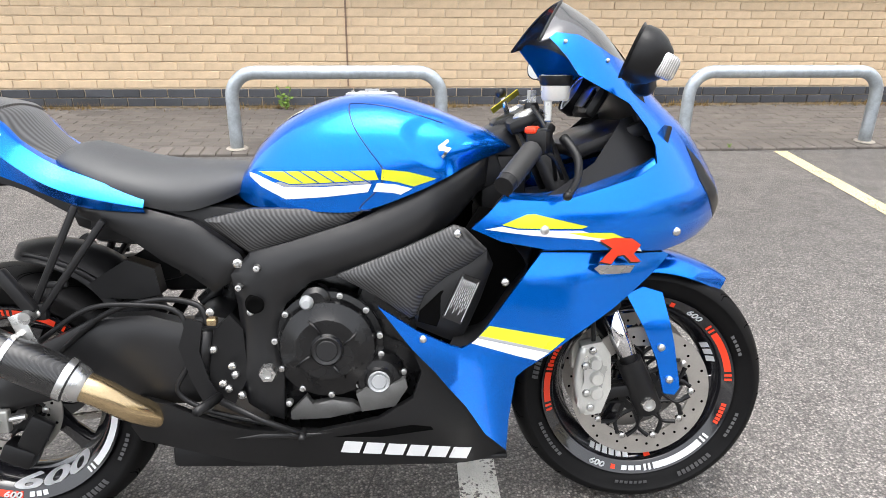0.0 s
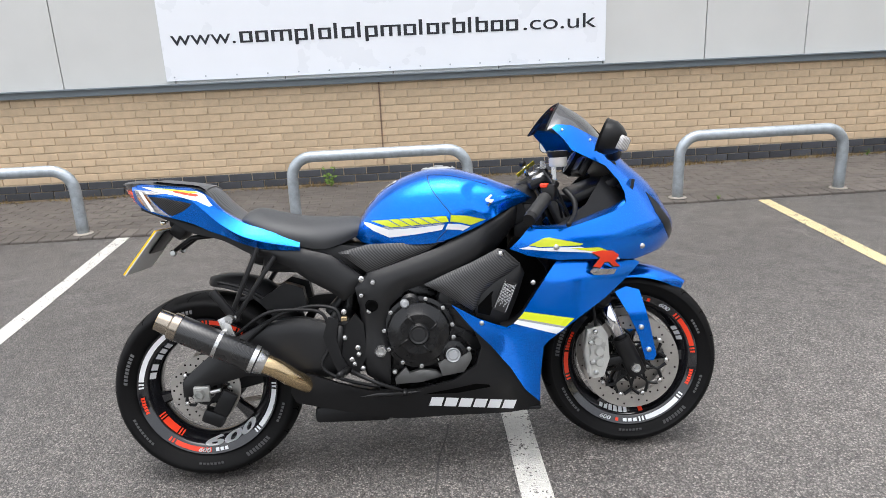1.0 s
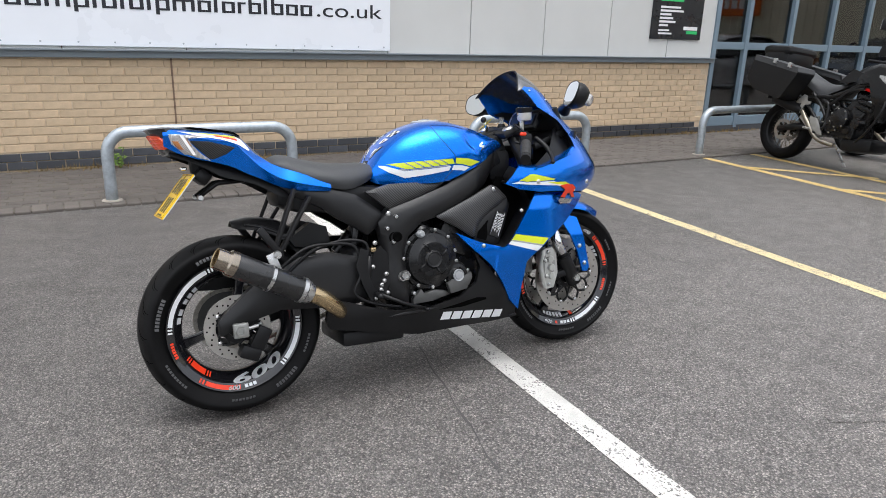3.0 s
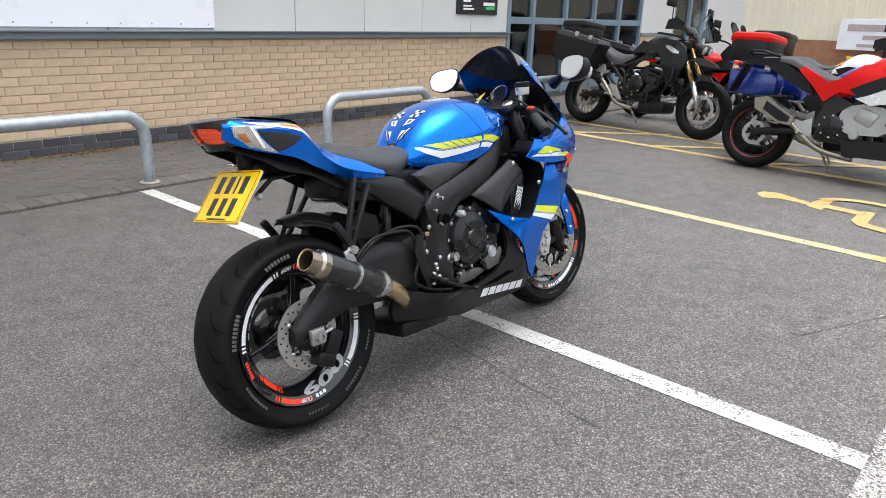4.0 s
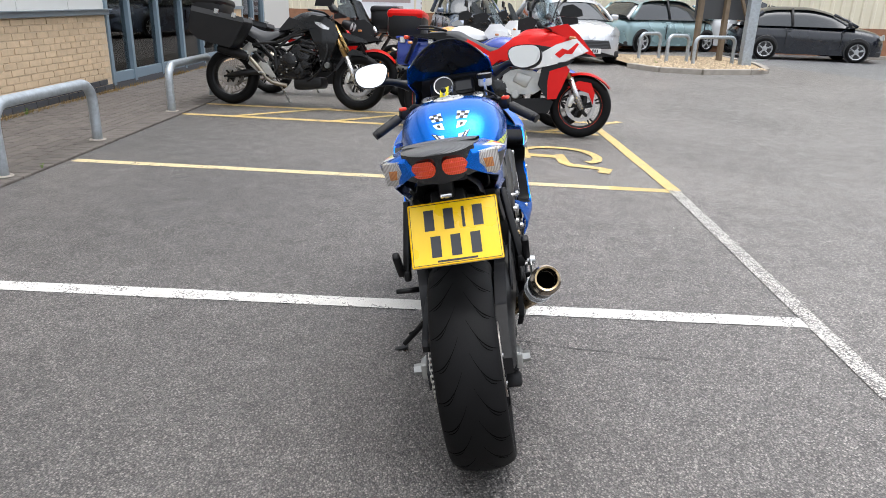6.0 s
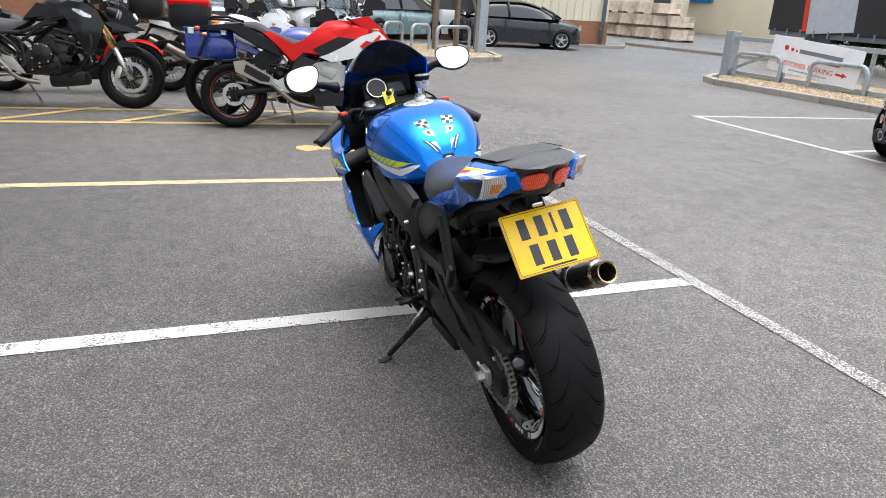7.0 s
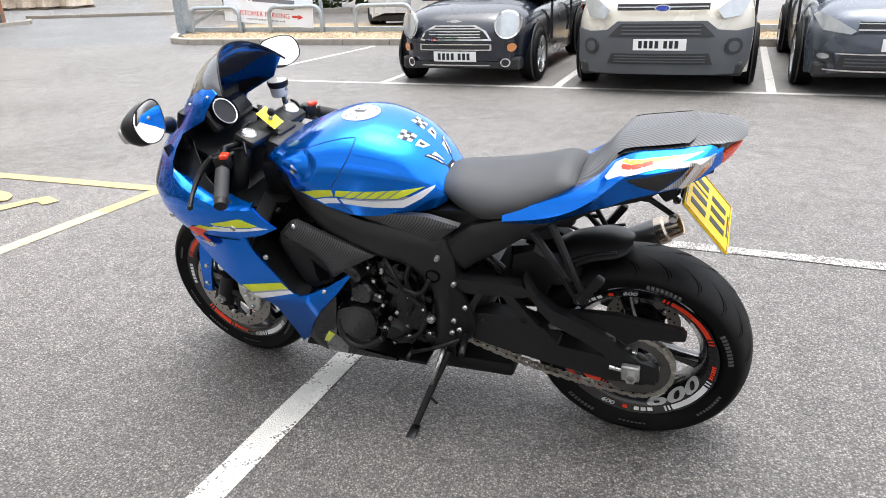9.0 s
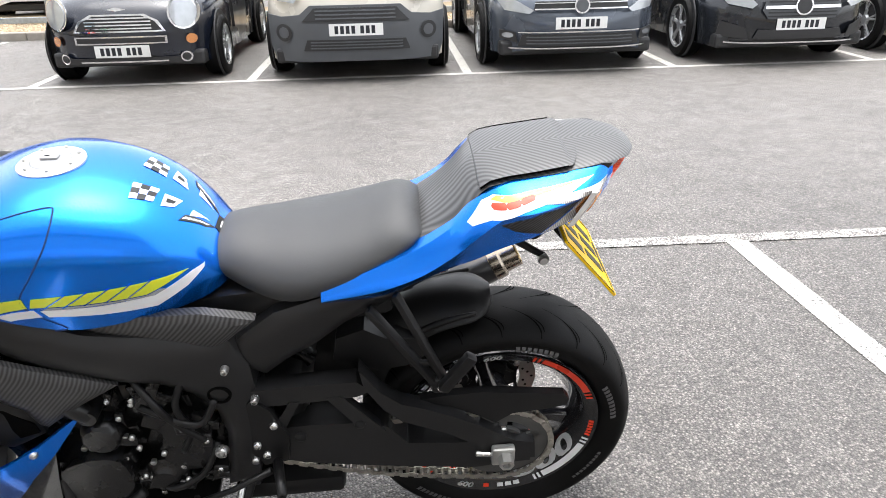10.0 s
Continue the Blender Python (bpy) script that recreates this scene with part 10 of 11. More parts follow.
def car(m, label, category, L, W, H, body, hood, belt, cabin, wheel_r, axles, fronts, rim=M_ALLOY, bumper=None, wheels_n=5, roof=None):
    """hood: body-top keys (distance behind the front, height); cabin: keys of the roof line."""
    ob = thing(category, m, label, category if category == "van" else "car", "parked cars")
    f, hw = L / 2, W / 2
    zt = curve([(f - d, z) for d, z in reversed(hood)])
    zb = curve([(-f, 0.34), (-f + 0.2, 0.2), (f - 0.25, 0.19), (f - 0.05, 0.24), (f, 0.3)])

    def wx(x):
        k = min(1.0, max(0.004, (f - x) / 0.38)) ** 0.25
        q = min(1.0, max(0.02, (x + f) / 0.3)) ** 0.25
        return hw * k * q

    def fx(u, z):
        h = zt(f - 0.2) - 0.2
        return f - 0.38 * min(1, abs(u) / hw) ** 4 - 0.25 * max(0.0, z - 0.5) ** 1.3 - 0.12 * max(0, 0.3 - z)
    rows, n = [], 44
    for i in range(n + 1):
        x = -f + L * i / n
        row = []
        for j in range(29):
            a = math.pi * j / 28
            c, s = math.cos(a), math.sin(a)
            u = abs(s) ** (2 / 5.0)
            z = zb(x) + max(0.01, zt(x) - zb(x)) * u
            row.append((x - (0.25 * max(0.0, z - 0.5) ** 1.3 if x > f - 0.6 else 0) * max(0, 1 - (f - x) / 0.6), wx(x) * math.copysign(abs(c) ** (2 / 4.0), c) * (1 - 0.06 * (1 - u)), z))
        rows.append(row)
    bm = bmesh.new()
    vs = add_grid(bm, rows)
    bm.faces.new(vs[0])
    bm.faces.new(list(reversed(vs[-1])))
    part("body", bm, body, ob, "painted car body", True, 45)
    part("underside", box((0, 0, 0.24), (L - 0.3, W - 0.2, 0.14), 0.03), M_TRIMBLACK, ob)
    gt = curve([(f - d, z) for d, z in reversed(cabin)])
    x0, x1 = f - cabin[-1][0], f - cabin[0][0]
    gb = lambda x: belt - 0.05
    gw = lambda x: hw * 0.9
    rows = []
    for i in range(31):
        x = x0 + (x1 - x0) * i / 30
        h = max(0.01, gt(x) - gb(x))
        row = []
        for j in range(21):
            a = math.pi * j / 20
            c, s = math.cos(a), math.sin(a)
            u = abs(s) ** (2 / 4.5)
            row.append((x, hw * (0.94 - 0.2 * u) * math.copysign(abs(c) ** (2 / 5.0), c), gb(x) + h * u))
        rows.append(row)
    bm = bmesh.new()
    vs = add_grid(bm, rows)
    bm.faces.new(vs[0])
    bm.faces.new(list(reversed(vs[-1])))
    part("glazing", bm, M_CARGLASS, ob, "dark car windows", True, 50)
    flat_top = [x0 + (x1 - x0) * i / 40 for i in range(41) if gt(x0 + (x1 - x0) * i / 40) > H - 0.14]
    rows = []
    for i in range(21):
        x = flat_top[0] + (flat_top[-1] - flat_top[0]) * i / 20
        rows.append([(x, hw * 0.76 * q, gt(x) + 0.012 - 0.07 * abs(q) ** 4) for q in (-1.03, -0.9, -0.6, -0.3, 0, 0.3, 0.6, 0.9, 1.03)])
    bm = bmesh.new()
    add_grid(bm, rows)
    part("roof", bm, roof or body, ob, "painted roof", True, 40)
    for s in (-1, 1):
        a = [(x1, s * hw * 0.92, belt - 0.02), ((x1 + flat_top[-1]) / 2, s * hw * 0.84, (belt + gt(flat_top[-1])) / 2), (flat_top[-1], s * hw * 0.745, gt(flat_top[-1]) - 0.02)]
        part("pillar", tube(a, 0.035, 8), body, ob, smooth=True)
        b = (x0 + x1) / 2 - 0.1
        part("pillar", tube([(b, s * hw * 0.945, belt - 0.03), (b - 0.05, s * hw * 0.765, gt(b) - 0.04)], 0.035, 8), M_TRIMBLACK, ob, smooth=True)
        part("pillar", tube([(x0 + 0.1, s * hw * 0.93, belt - 0.02), (flat_top[0] + 0.1, s * hw * 0.76, gt(flat_top[0]) - 0.03)], 0.06, 8), body, ob, smooth=True)
        mr = part("wing_mirror", box((x1 - 0.25, s * (hw + 0.08), belt + 0.05), (0.09, 0.19, 0.13), 0.035), body, ob, "wing mirror", True)
        part("stalk", box((x1 - 0.25, s * (hw - 0.03), belt + 0.0), (0.05, 0.12, 0.03), 0.008), M_TRIMBLACK, mr)
        part("door_handle", box((b - 0.1, s * (hw + 0.006), belt - 0.12), (0.2, 0.03, 0.03), 0.01), body, ob)
        part("door_gap", box((b - 0.12, s * (hw * 0.985), 0.58), (0.008, 0.03, belt - 0.55)), M_TRIMBLACK, ob)
        part("door_gap", box((x1 - 0.35, s * (hw * 0.985), 0.6), (0.008, 0.03, belt - 0.5)), M_TRIMBLACK, ob)
        for d in axles:
            x = f - d
            part("wheel_arch", lathe([(0, -0.012), (wheel_r + 0.035, -0.012), (wheel_r + 0.045, 0.0), (0, 0.0)], 36, pose(x, s * (hw - 0.02), wheel_r + 0.02, 0, 0, 0 if s < 0 else 180)), M_TRIMBLACK, ob)
            w = new("wheel")
            w.parent, w.matrix_basis = ob, pose(x, s * (hw - 0.07), wheel_r, 0, 0, 0 if s < 0 else 180)
            rr = wheel_r * 0.69
            part("tyre", lathe([(rr, -0.09), (rr + 0.03, -0.105), (wheel_r - 0.02, -0.1), (wheel_r, -0.07), (wheel_r, 0.07), (wheel_r - 0.02, 0.1), (rr, 0.1)], 40), M_RUBBER, w, smooth=True, sharp=50)
            part("rim", lathe([(rr + 0.004, -0.1), (rr - 0.015, -0.09), (rr - 0.03, -0.03), (rr - 0.03, 0.08)], 40), rim, w, smooth=True, sharp=40)
            part("hub", lathe([(0, -0.085), (0.05, -0.085), (0.065, -0.07), (0.07, 0.0)], 20), rim, w, smooth=True, sharp=40)
            part("backing", lathe([(0, 0.02), (rr - 0.02, 0.02)], 24), M_TRIMBLACK, w)
            for k in range(wheels_n):
                a = 360 * k / wheels_n + 15
                for q in (-9, 9):
                    part("spoke", box((rr * 0.52 * math.cos(radians(a + q * 0.6)), -0.075, rr * 0.52 * math.sin(radians(a + q * 0.6))), (rr * 0.92, 0.022, 0.022), 0.005, eul(0, -(a + q), 0)), rim, w)
    part("windscreen_wiper", tube([(x1 + 0.02, -0.4, belt + 0.02), (x1 - 0.12, 0.1, belt + 0.1)], 0.008, 6), M_TRIMBLACK, ob)
    for nm, ol, d, mt, th in fronts:
        for s in ((-1, 1) if nm.startswith("pair_") else (1,)):
            q = [(s * y, z) for y, z in ol]
            front_panel(ob, nm.replace("pair_", ""), q if s > 0 else q[::-1], fx, d, mt, th)
    return ob


def rect(cy, cz, w, h):
    return [(cy - w / 2, cz - h / 2), (cy + w / 2, cz - h / 2), (cy + w / 2, cz + h / 2), (cy - w / 2, cz + h / 2)]


def plate_set(z, y=0.0):
    out = [("number_plate", rect(y, z, 0.5, 0.108), 0.018, M_NP, 0.006)]
    x = -0.205
    for k, w in enumerate((0.045, 0.045, 0.045, 0.045, 0, 0.045, 0.045, 0.045)):
        if w:
            out.append(("plate_bar", rect(y + x + 0.022, z, 0.034, 0.07), 0.0195, M_INK, 0.002))
        x += 0.052 if w else 0.03
    return out


def slats(z0, z1, n, w, d, material, h=0.012):
    return [("grille_slat", rect(0, z0 + (z1 - z0) * (k + 0.5) / n, w, h), d, material, 0.01) for k in range(n)]


navy = paint("dark_slate_car_paint", (0.008, 0.011, 0.02), 0.1)
car(pose(1.775, -4.27 - 1.8, 0, 0, 0, 90), "dark slate convertible hatchback with round headlamps", "hatchback_car", 3.6, 1.62, 1.36, navy,
    [(0, 0.5), (0.03, 0.62), (0.1, 0.72), (0.2, 0.78), (0.5, 0.85), (0.95, 0.9), (1.4, 0.92), (3.0, 0.94), (3.5, 0.9), (3.6, 0.7)], 0.92,
    [(0.9, 0.92), (1.2, 1.12), (1.5, 1.32), (1.8, 1.36), (2.6, 1.36), (3.1, 1.25), (3.4, 0.95)], 0.29, (0.6, 3.0),
    [("pair_headlamp", ell(0.58, 0.66, 0.13, 0.15), 0.03, M_CHROME, 0.03), ("pair_lens", ell(0.58, 0.66, 0.11, 0.13), 0.04, M_LENS, 0.02),
     ("grille", [(-0.42, 0.5), (0.42, 0.5), (0.36, 0.6), (0.24, 0.66), (-0.24, 0.66), (-0.36, 0.6)], 0.012, M_CHROME, 0.01), ("grille_mesh", [(-0.39, 0.515), (0.39, 0.515), (0.33, 0.595), (0.22, 0.645), (-0.22, 0.645), (-0.33, 0.595)], 0.016, M_TRIMBLACK, 0.008),
     *slats(0.52, 0.64, 4, 0.6, 0.02, M_CHROME), ("lower_grille", rect(0, 0.43, 0.84, 0.07), 0.014, M_CHROME, 0.008), ("lower_grille_mesh", rect(0, 0.43, 0.8, 0.045), 0.018, M_TRIMBLACK, 0.008), ("chrome_strip", rect(0, 0.235, 0.8, 0.015), 0.02, M_CHROME, 0.008),
     ("intake", rect(0, 0.24, 1.1, 0.06), 0.01, M_TRIMBLACK, 0.01), ("pair_sidelight", ell(0.62, 0.42, 0.045, 0.045, 14), 0.02, M_AMBER, 0.01), ("pair_fog_lamp", ell(0.56, 0.26, 0.05, 0.05, 14), 0.022, M_CHROME, 0.01), ("pair_fog_lens", ell(0.56, 0.26, 0.036, 0.036, 14), 0.026, M_TRIMBLACK, 0.01),
     ("badge", [(-0.09, 0.7), (0, 0.685), (0.09, 0.7), (0, 0.72)], 0.02, M_CHROME, 0.006), *plate_set(0.33)], roof=M_TRIMBLACK)

cream = paint("cream_van_paint", (0.62, 0.58, 0.5), 0.1)
car(pose(-0.415, -4.12 - 2.1, 0, 0, 0, 90), "cream panel van with a grey plastic front bumper", "van", 4.2, 1.76, 1.8, cream,
    [(0, 0.55), (0.02, 0.75), (0.08, 0.92), (0.2, 1.0), (0.7, 1.1), (1.0, 1.14), (2.0, 1.15), (4.0, 1.15), (4.2, 1.0)], 1.12,
    [(0.8, 1.12), (1.1, 1.4), (1.45, 1.72), (1.8, 1.8), (4.0, 1.8), (4.15, 1.2)], 0.31, (0.82, 3.5),
    [("bumper", [(-0.78, 0.2), (0.78, 0.2), (0.83, 0.32), (0.84, 0.62), (0.7, 0.6), (0.52, 0.62), (0.42, 0.7), (-0.42, 0.7), (-0.52, 0.62), (-0.7, 0.6), (-0.84, 0.62), (-0.83, 0.32)], 0.016, M_GREYTRIM, 0.03),
     ("grille", [(-0.5, 0.56), (0.5, 0.56), (0.38, 0.68), (-0.38, 0.68)], 0.026, M_TRIMBLACK, 0.01), *slats(0.57, 0.67, 3, 0.74, 0.032, M_GREYTRIM), ("lower_grille", [(-0.5, 0.3), (0.5, 0.3), (0.46, 0.4), (-0.46, 0.4)], 0.026, M_TRIMBLACK, 0.01), *slats(0.31, 0.39, 3, 0.86, 0.032, M_GREYTRIM, 0.01),
     ("upper_grille", rect(0, 0.83, 0.86, 0.06), 0.016, M_TRIMBLACK, 0.01), ("upper_grille_slat", rect(0, 0.83, 0.84, 0.012), 0.02, M_CHROME, 0.008), ("badge", ell(0, 0.82, 0.075, 0.032, 20), 0.026, M_CHROME, 0.008), ("badge_face", ell(0, 0.82, 0.062, 0.024, 20), 0.029, M_NAVY, 0.006),
     ("pair_headlamp", [(0.5, 0.8), (0.56, 0.72), (0.72, 0.74), (0.8, 0.9), (0.78, 0.98), (0.66, 0.92)], 0.03, M_LENS, 0.03), ("pair_fog_recess", ell(0.68, 0.46, 0.08, 0.08, 16), 0.028, M_TRIMBLACK, 0.01), ("pair_fog_lamp", ell(0.68, 0.46, 0.05, 0.05, 14), 0.034, M_GREYTRIM, 0.01), *plate_set(0.485)], rim=M_GREYTRIM)

grey = paint("silver_grey_car_paint", (0.085, 0.1, 0.125), 0.4)
car(pose(-2.56, -4.14 - 2.1, 0, 0, 0, 90), "silver-grey hatchback car parked facing the lane", "hatchback_car", 4.15, 1.72, 1.42, grey,
    [(0, 0.5), (0.02, 0.62), (0.1, 0.74), (0.25, 0.8), (0.9, 0.92), (1.2, 0.95), (3.8, 0.98), (4.15, 0.75)], 0.96,
    [(1.0, 0.96), (1.4, 1.2), (1.8, 1.4), (2.2, 1.44), (3.3, 1.42), (3.9, 1.1)], 0.31, (0.85, 3.45),
    [("grille", [(-0.46, 0.6), (0.46, 0.6), (0.44, 0.68), (-0.44, 0.68)], 0.014, M_TRIMBLACK, 0.01), ("chrome_strip", rect(0, 0.61, 0.9, 0.012), 0.02, M_CHROME, 0.008), ("red_strip", rect(0, 0.665, 0.9, 0.008), 0.02, M_CHROME, 0.008), ("badge", ell(0, 0.64, 0.075, 0.075, 24), 0.026, M_CHROME, 0.01), ("badge_face", ell(0, 0.64, 0.06, 0.06, 24), 0.03, M_GREYTRIM, 0.008),
     ("pair_headlamp", [(0.46, 0.6), (0.5, 0.57), (0.72, 0.6), (0.8, 0.72), (0.76, 0.76), (0.6, 0.68)], 0.024, M_LENS, 0.02), ("lower_grille", [(-0.6, 0.27), (0.6, 0.27), (0.56, 0.38), (-0.56, 0.38)], 0.014, M_TRIMBLACK, 0.01), *slats(0.28, 0.37, 3, 1.04, 0.018, M_GREYTRIM, 0.01), ("chrome_line", rect(0, 0.25, 1.36, 0.014), 0.022, M_CHROME, 0.008), ("chrome_line", rect(0, 0.4, 1.2, 0.012), 0.022, M_CHROME, 0.008),
     ("pair_fog_recess", [(0.6, 0.3), (0.76, 0.34), (0.76, 0.42), (0.62, 0.4)], 0.016, M_TRIMBLACK, 0.01), ("pair_fog_lamp", ell(0.69, 0.37, 0.05, 0.025, 12), 0.022, M_LENS, 0.008), *plate_set(0.48)])

dark = paint("dark_graphite_car_paint", (0.014, 0.016, 0.02), 0.2)
car(pose(-4.77, -4.18 - 2.25, 0, 0, 0, 90), "dark graphite saloon car with a wide studded grille", "saloon_car", 4.5, 1.74, 1.4, dark,
    [(0, 0.48), (0.02, 0.6), (0.1, 0.72), (0.25, 0.78), (1.1, 0.9), (1.4, 0.93), (4.2, 0.96), (4.5, 0.75)], 0.94,
    [(1.3, 0.94), (1.8, 1.22), (2.2, 1.38), (2.6, 1.41), (3.4, 1.34), (4.2, 0.97)], 0.32, (0.85, 3.6),
    [("grille", [(-0.4, 0.54), (-0.34, 0.46), (0.34, 0.46), (0.4, 0.54), (0.36, 0.68), (-0.36, 0.68)], 0.014, M_GREYTRIM, 0.01), *slats(0.47, 0.67, 6, 0.7, 0.018, M_TRIMBLACK, 0.014), ("chrome_wing", rect(0, 0.57, 0.76, 0.03), 0.024, M_CHROME, 0.008), ("badge", ell(0, 0.58, 0.09, 0.09, 24), 0.03, M_CHROME, 0.01), ("badge_face", ell(0, 0.58, 0.074, 0.074, 24), 0.034, M_TRIMBLACK, 0.008),
     ("pair_headlamp", [(0.46, 0.6), (0.5, 0.56), (0.7, 0.6), (0.78, 0.7), (0.7, 0.72), (0.54, 0.68)], 0.024, M_LENS, 0.02), ("lower_grille", [(-0.46, 0.27), (0.46, 0.27), (0.42, 0.36), (-0.42, 0.36)], 0.014, M_TRIMBLACK, 0.01), ("pair_vent", [(0.5, 0.27), (0.76, 0.3), (0.74, 0.44), (0.54, 0.38)], 0.016, M_TRIMBLACK, 0.01), ("chrome_line", rect(0, 0.235, 1.4, 0.014), 0.022, M_CHROME, 0.008), *plate_set(0.41)])

car(pose(-6.93, -4.2 - 2.1, 0, 0, 0, 90), "pale beige car at the end of the row", "hatchback_car", 4.1, 1.72, 1.5, paint("beige_car_paint", (0.5, 0.46, 0.36), 0.2),
    [(0, 0.5), (0.02, 0.64), (0.1, 0.76), (0.25, 0.82), (0.9, 0.95), (1.2, 0.98), (3.8, 1.0), (4.1, 0.75)], 0.98,
    [(1.0, 0.98), (1.4, 1.25), (1.8, 1.46), (2.2, 1.5), (3.4, 1.48), (3.95, 1.1)], 0.31, (0.85, 3.4), [("grille", rect(0, 0.62, 0.8, 0.1), 0.014, M_TRIMBLACK, 0.01), ("pair_headlamp", [(0.46, 0.6), (0.72, 0.62), (0.78, 0.74), (0.6, 0.7)], 0.024, M_LENS, 0.02), *plate_set(0.45)])

car(pose(13.55 + 2.0, -1.55 + 0.35, 0, 0, 0, 190), "white hatchback car facing the car park", "hatchback_car", 4.0, 1.7, 1.46, paint("silver_white_paint", (0.55, 0.57, 0.6), 0.3),
    [(0, 0.5), (0.02, 0.64), (0.1, 0.76), (0.25, 0.84), (0.9, 0.96), (1.2, 0.98), (3.7, 1.0), (4.0, 0.75)], 0.97,
    [(0.85, 0.97), (1.3, 1.25), (1.7, 1.43), (2.1, 1.47), (3.2, 1.45), (3.85, 1.1)], 0.3, (0.8, 3.35), [("grille", [(-0.5, 0.36), (0.5, 0.36), (0.42, 0.54), (-0.42, 0.54)], 0.014, M_TRIMBLACK, 0.01), *slats(0.37, 0.53, 5, 0.84, 0.02, M_GREYTRIM, 0.01), ("pair_headlamp", [(0.44, 0.66), (0.74, 0.62), (0.78, 0.7), (0.6, 0.84)], 0.024, M_LENS, 0.02), ("badge", ell(0, 0.64, 0.07, 0.07, 16), 0.024, M_CHROME, 0.01), *plate_set(0.31)])
teal = paint("pale_teal_car_paint", (0.3, 0.43, 0.45), 0.4)
car(pose(20.2, -5.05 + 0.25, 0, 0, 0, -62), "pale teal hatchback parked side on", "hatchback_car", 4.1, 1.7, 1.5, teal,
    [(0, 0.5), (0.02, 0.62), (0.1, 0.72), (0.3, 0.82), (0.8, 0.95), (1.2, 0.98), (3.8, 1.0), (4.1, 0.75)], 0.97,
    [(0.6, 0.97), (1.2, 1.3), (1.7, 1.48), (2.2, 1.53), (3.4, 1.45), (3.95, 1.05)], 0.3, (0.8, 3.4), [("pair_headlamp", [(0.44, 0.66), (0.74, 0.62), (0.78, 0.7), (0.6, 0.8)], 0.024, M_LENS, 0.02)])
car(pose(18.05, -8.3, 0, 0, 0, -102), "black hatchback car parked beside the cream building", "hatchback_car", 4.0, 1.65, 1.38, paint("black_car_paint", (0.006, 0.008, 0.014), 0.0),
    [(0, 0.5), (0.02, 0.6), (0.1, 0.7), (0.3, 0.8), (0.9, 0.92), (1.3, 0.94), (3.7, 0.98), (4.0, 0.75)], 0.94,
    [(0.85, 0.94), (1.4, 1.22), (1.9, 1.36), (2.3, 1.39), (3.2, 1.33), (3.9, 1.0)], 0.29, (0.78, 3.1), [("pair_headlamp", [(0.44, 0.62), (0.72, 0.6), (0.76, 0.7), (0.6, 0.76)], 0.024, M_LENS, 0.02)])
car(pose(20.8, -8.6, 0, 0, 0, -95), "white van parked behind the black hatchback", "van", 4.6, 1.8, 2.0, paint("white_van_paint", (0.7, 0.71, 0.72), 0.0),
    [(0, 0.6), (0.02, 0.8), (0.1, 0.95), (0.4, 1.05), (1.0, 1.15), (4.4, 1.15), (4.6, 1.0)], 1.12, [(0.8, 1.12), (1.2, 1.6), (1.6, 1.9), (2.0, 2.0), (4.4, 2.0), (4.55, 1.2)], 0.33, (0.9, 3.7), [("pair_headlamp", rect(0.66, 0.85, 0.24, 0.16), 0.024, M_LENS, 0.02)], rim=M_GREYTRIM)
car(pose(19.6, 1.2, 0, 0, 0, 190), "blue-grey estate car behind the motorcycles", "estate_car", 4.3, 1.72, 1.5, paint("blue_grey_paint", (0.12, 0.15, 0.2), 0.4),
    [(0, 0.5), (0.02, 0.62), (0.1, 0.74), (0.3, 0.84), (1.0, 0.95), (1.3, 0.98), (4.0, 1.0), (4.3, 0.75)], 0.97, [(1.0, 0.97), (1.5, 1.3), (1.9, 1.47), (2.4, 1.51), (3.8, 1.48), (4.2, 1.05)], 0.31, (0.85, 3.5), [("pair_headlamp", [(0.44, 0.66), (0.74, 0.62), (0.78, 0.7), (0.6, 0.8)], 0.024, M_LENS, 0.02), ("grille", rect(0, 0.62, 0.7, 0.1), 0.014, M_TRIMBLACK, 0.01)])
for x, c, nm in ((2.9, (0.5, 0.02, 0.015), "red"), (5.4, (0.6, 0.61, 0.62), "white"), (0.2, (0.03, 0.03, 0.035), "black"), (-3.0, (0.5, 0.5, 0.52), "silver")):
    car(pose(x, -12.6, 0, 0, 0, 270), nm + " hatchback parked beyond the railing", "hatchback_car", 4.0, 1.7, 1.45, paint(nm + "_far_car_paint", c, 0.2),
        [(0, 0.5), (0.02, 0.62), (0.1, 0.74), (0.3, 0.84), (1.0, 0.95), (3.7, 1.0), (4.0, 0.75)], 0.97, [(0.9, 0.97), (1.4, 1.28), (1.8, 1.43), (2.2, 1.46), (3.3, 1.42), (3.85, 1.05)], 0.3, (0.8, 3.35), [])

# ---- bricks of the wall and blocks of the pavement, last ----
def piece_mesh(name, size, bevel, material):
    bm = box((0, 0, 0), size)
    es = [e for e in bm.edges if all(v.co.y < 0 for v in e.verts)] if name == "brick" else [e for e in bm.edges if all(v.co.z > 0 for v in e.verts)]
    bmesh.ops.bevel(bm, geom=es, offset=bevel, segments=1, affect='EDGES')
    me = bpy.data.meshes.new(name)
    bm.to_mesh(me)
    bm.free()
    me.materials.append(material)
    return me


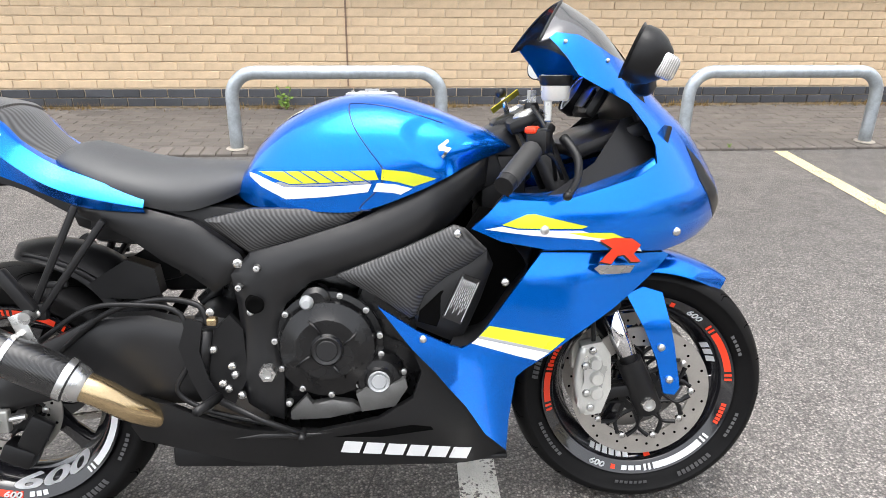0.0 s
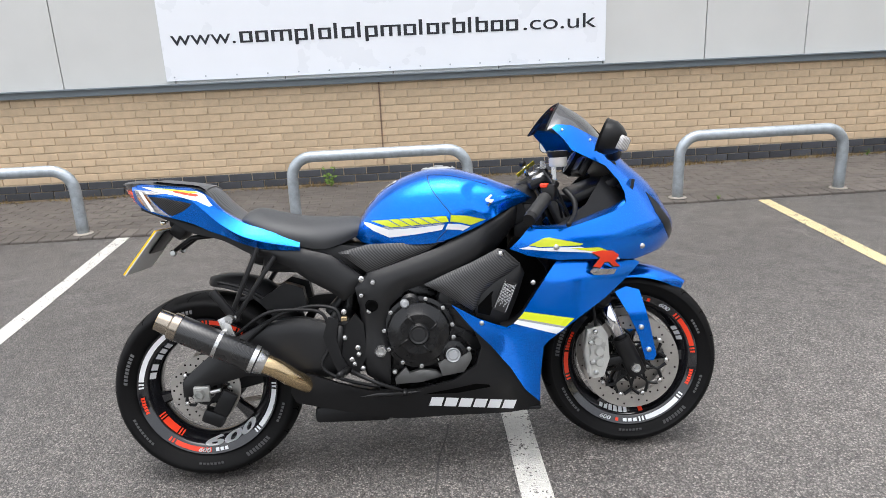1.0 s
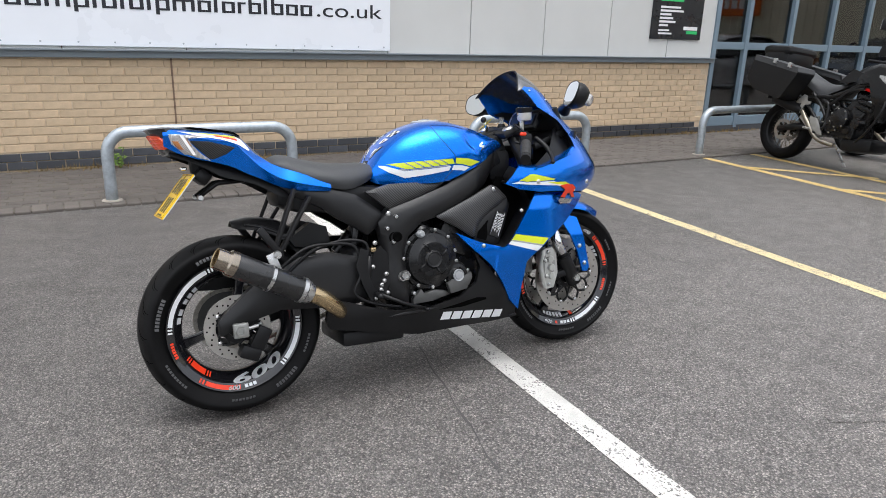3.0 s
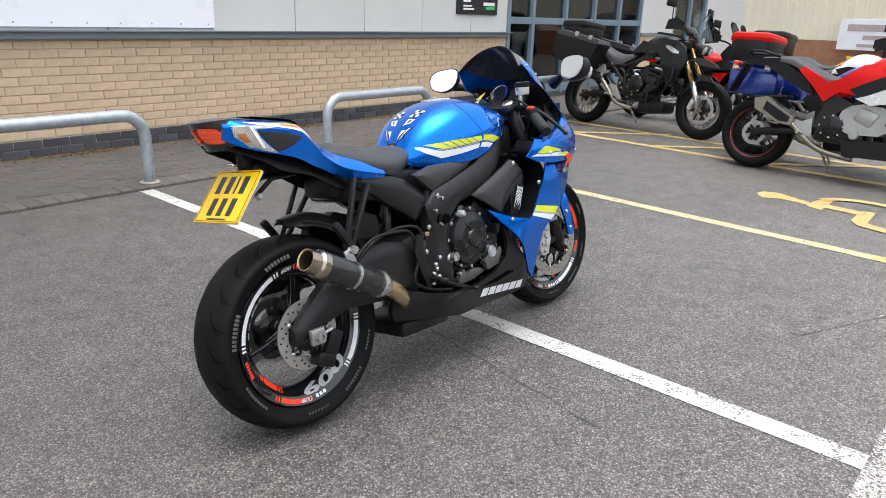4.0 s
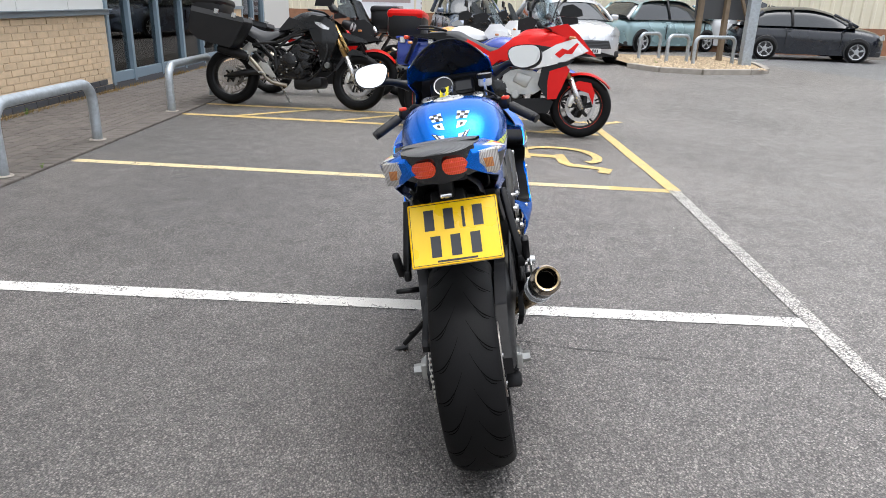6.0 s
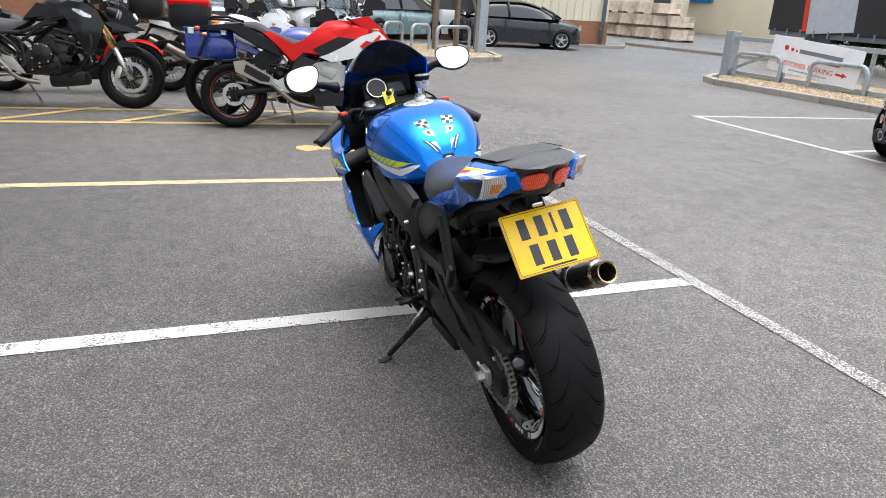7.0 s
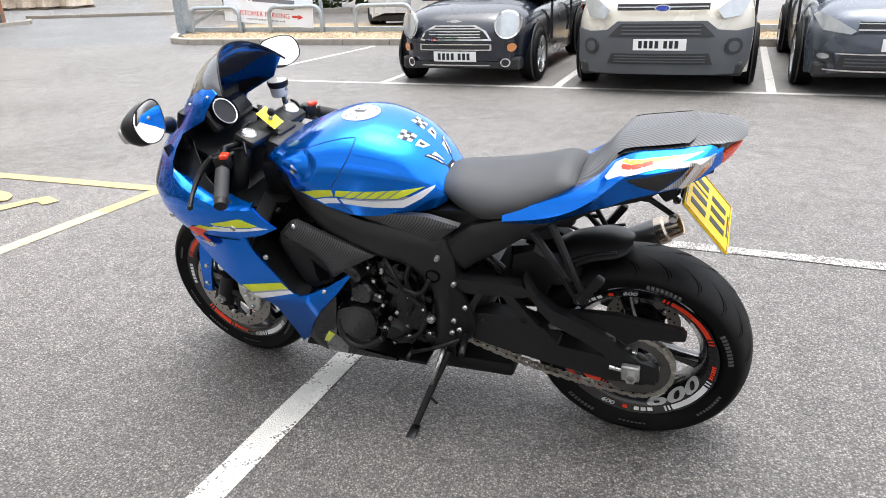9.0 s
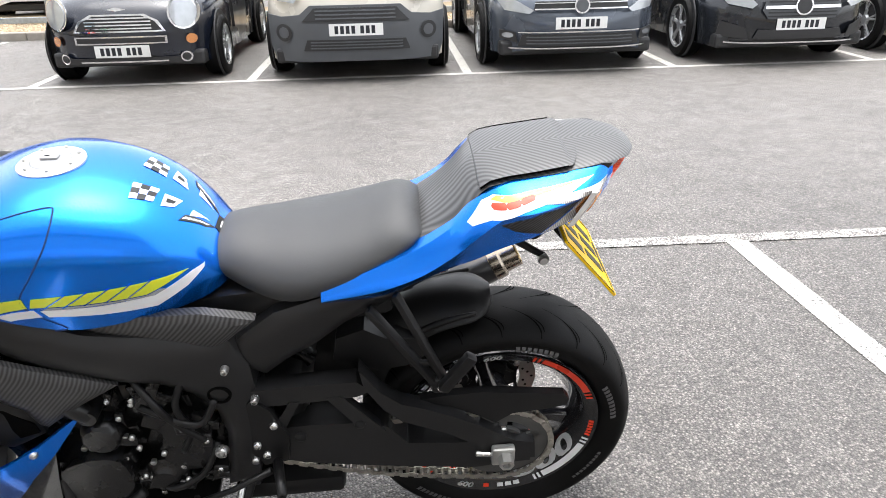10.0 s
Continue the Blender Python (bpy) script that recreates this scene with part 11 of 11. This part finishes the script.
def rest_of(name, me, places, parent, label):
    """The pieces further off, joined into one mesh."""
    base = np.array([v.co[:] for v in me.vertices])
    polys = [list(p.vertices) for p in me.polygons]
    verts, faces = [], []
    for m in places:
        k = len(verts)
        a = np.array(m)
        verts += (base @ a[:3, :3].T + a[:3, 3]).tolist()
        faces += [[i + k for i in p] for p in polys]
    mm = bpy.data.meshes.new(name)
    mm.from_pydata(verts, [], faces)
    mm.materials.append(me.materials[0])
    ob = new(name, mm)
    ob.parent = parent
    return tagged(ob, label, kind="stuff")


rng = random.Random(21)
BW, BH = 0.2225, 0.0725
me_brick, me_half = piece_mesh("brick", (0.213, 0.05, 0.063), 0.003, M_BRICK), piece_mesh("brick", (0.1, 0.05, 0.063), 0.003, M_BRICK)
me_dark = piece_mesh("brick", (0.213, 0.06, 0.066), 0.003, M_DARK_BRICK)
near, far = [], []
for row in range(11):
    z = 0.218 + row * 0.0718
    x = X0 + (BW / 2 if row % 2 else 0) + 0.1
    while x < X1 - 0.08:
        if abs(x + 0.336) > 0.02:
            m = pose(x + rng.uniform(-0.002, 0.002), WALL_Y + 0.012 + rng.uniform(-0.002, 0.002), z + rng.uniform(-0.001, 0.001), 0, 0, rng.uniform(-0.3, 0.3))
            (near if -1.9 < x < 4.4 else far).append(m)
        x += BW
for m in near[:300]:
    shared("brick", me_brick, m, wall)
rest_of("bricks", me_brick, far + near[300:], wall, "buff facing bricks of the wall")
far = []
for row in range(2):
    x = X0 + (BW / 2 if row else 0) + 0.1
    while x < X1 - 0.08:
        m = pose(x, WALL_Y + 0.012 - 0.004 * (1 - row), 0.068 + row * BH, 0, 0, rng.uniform(-0.3, 0.3))
        if -2 < x < 5:
            shared("dark_brick", me_dark, m, wall)
        else:
            far.append(m)
        x += BW
rest_of("dark_bricks", me_dark, far, wall, "blue-black engineering bricks at the foot of the wall")
me_block = piece_mesh("paving_block", (0.193, 0.093, 0.05), 0.005, M_PAVER)
near, far = [], []
row, y = 0, PY0 + 0.16
while y < PY1 - 0.06:
    x = PX0 + (0.1 if row % 2 else 0) + 0.1
    while x < PX1 - 0.1:
        m = pose(x + rng.uniform(-0.003, 0.003), y + rng.uniform(-0.002, 0.002), -0.006 + rng.uniform(-0.002, 0.0025), rng.uniform(-0.8, 0.8), rng.uniform(-0.8, 0.8), rng.uniform(-1, 1))
        (near if -2.4 < x < 1.8 and y < 5.95 else far).append(m)
        x += 0.2
    y += 0.1
    row += 1
x = PX0 + 0.05
while x < PX1 - 0.05:
    far.append(pose(x, PY0 + 0.06, -0.005 + rng.uniform(-0.002, 0.002), 0, 0, 90 + rng.uniform(-1, 1)))
    x += 0.101
for m in near[:300]:
    shared("paving_block", me_block, m, pave)
rest_of("paving_blocks", me_block, far + near[300:], pave, "weathered clay paving blocks")
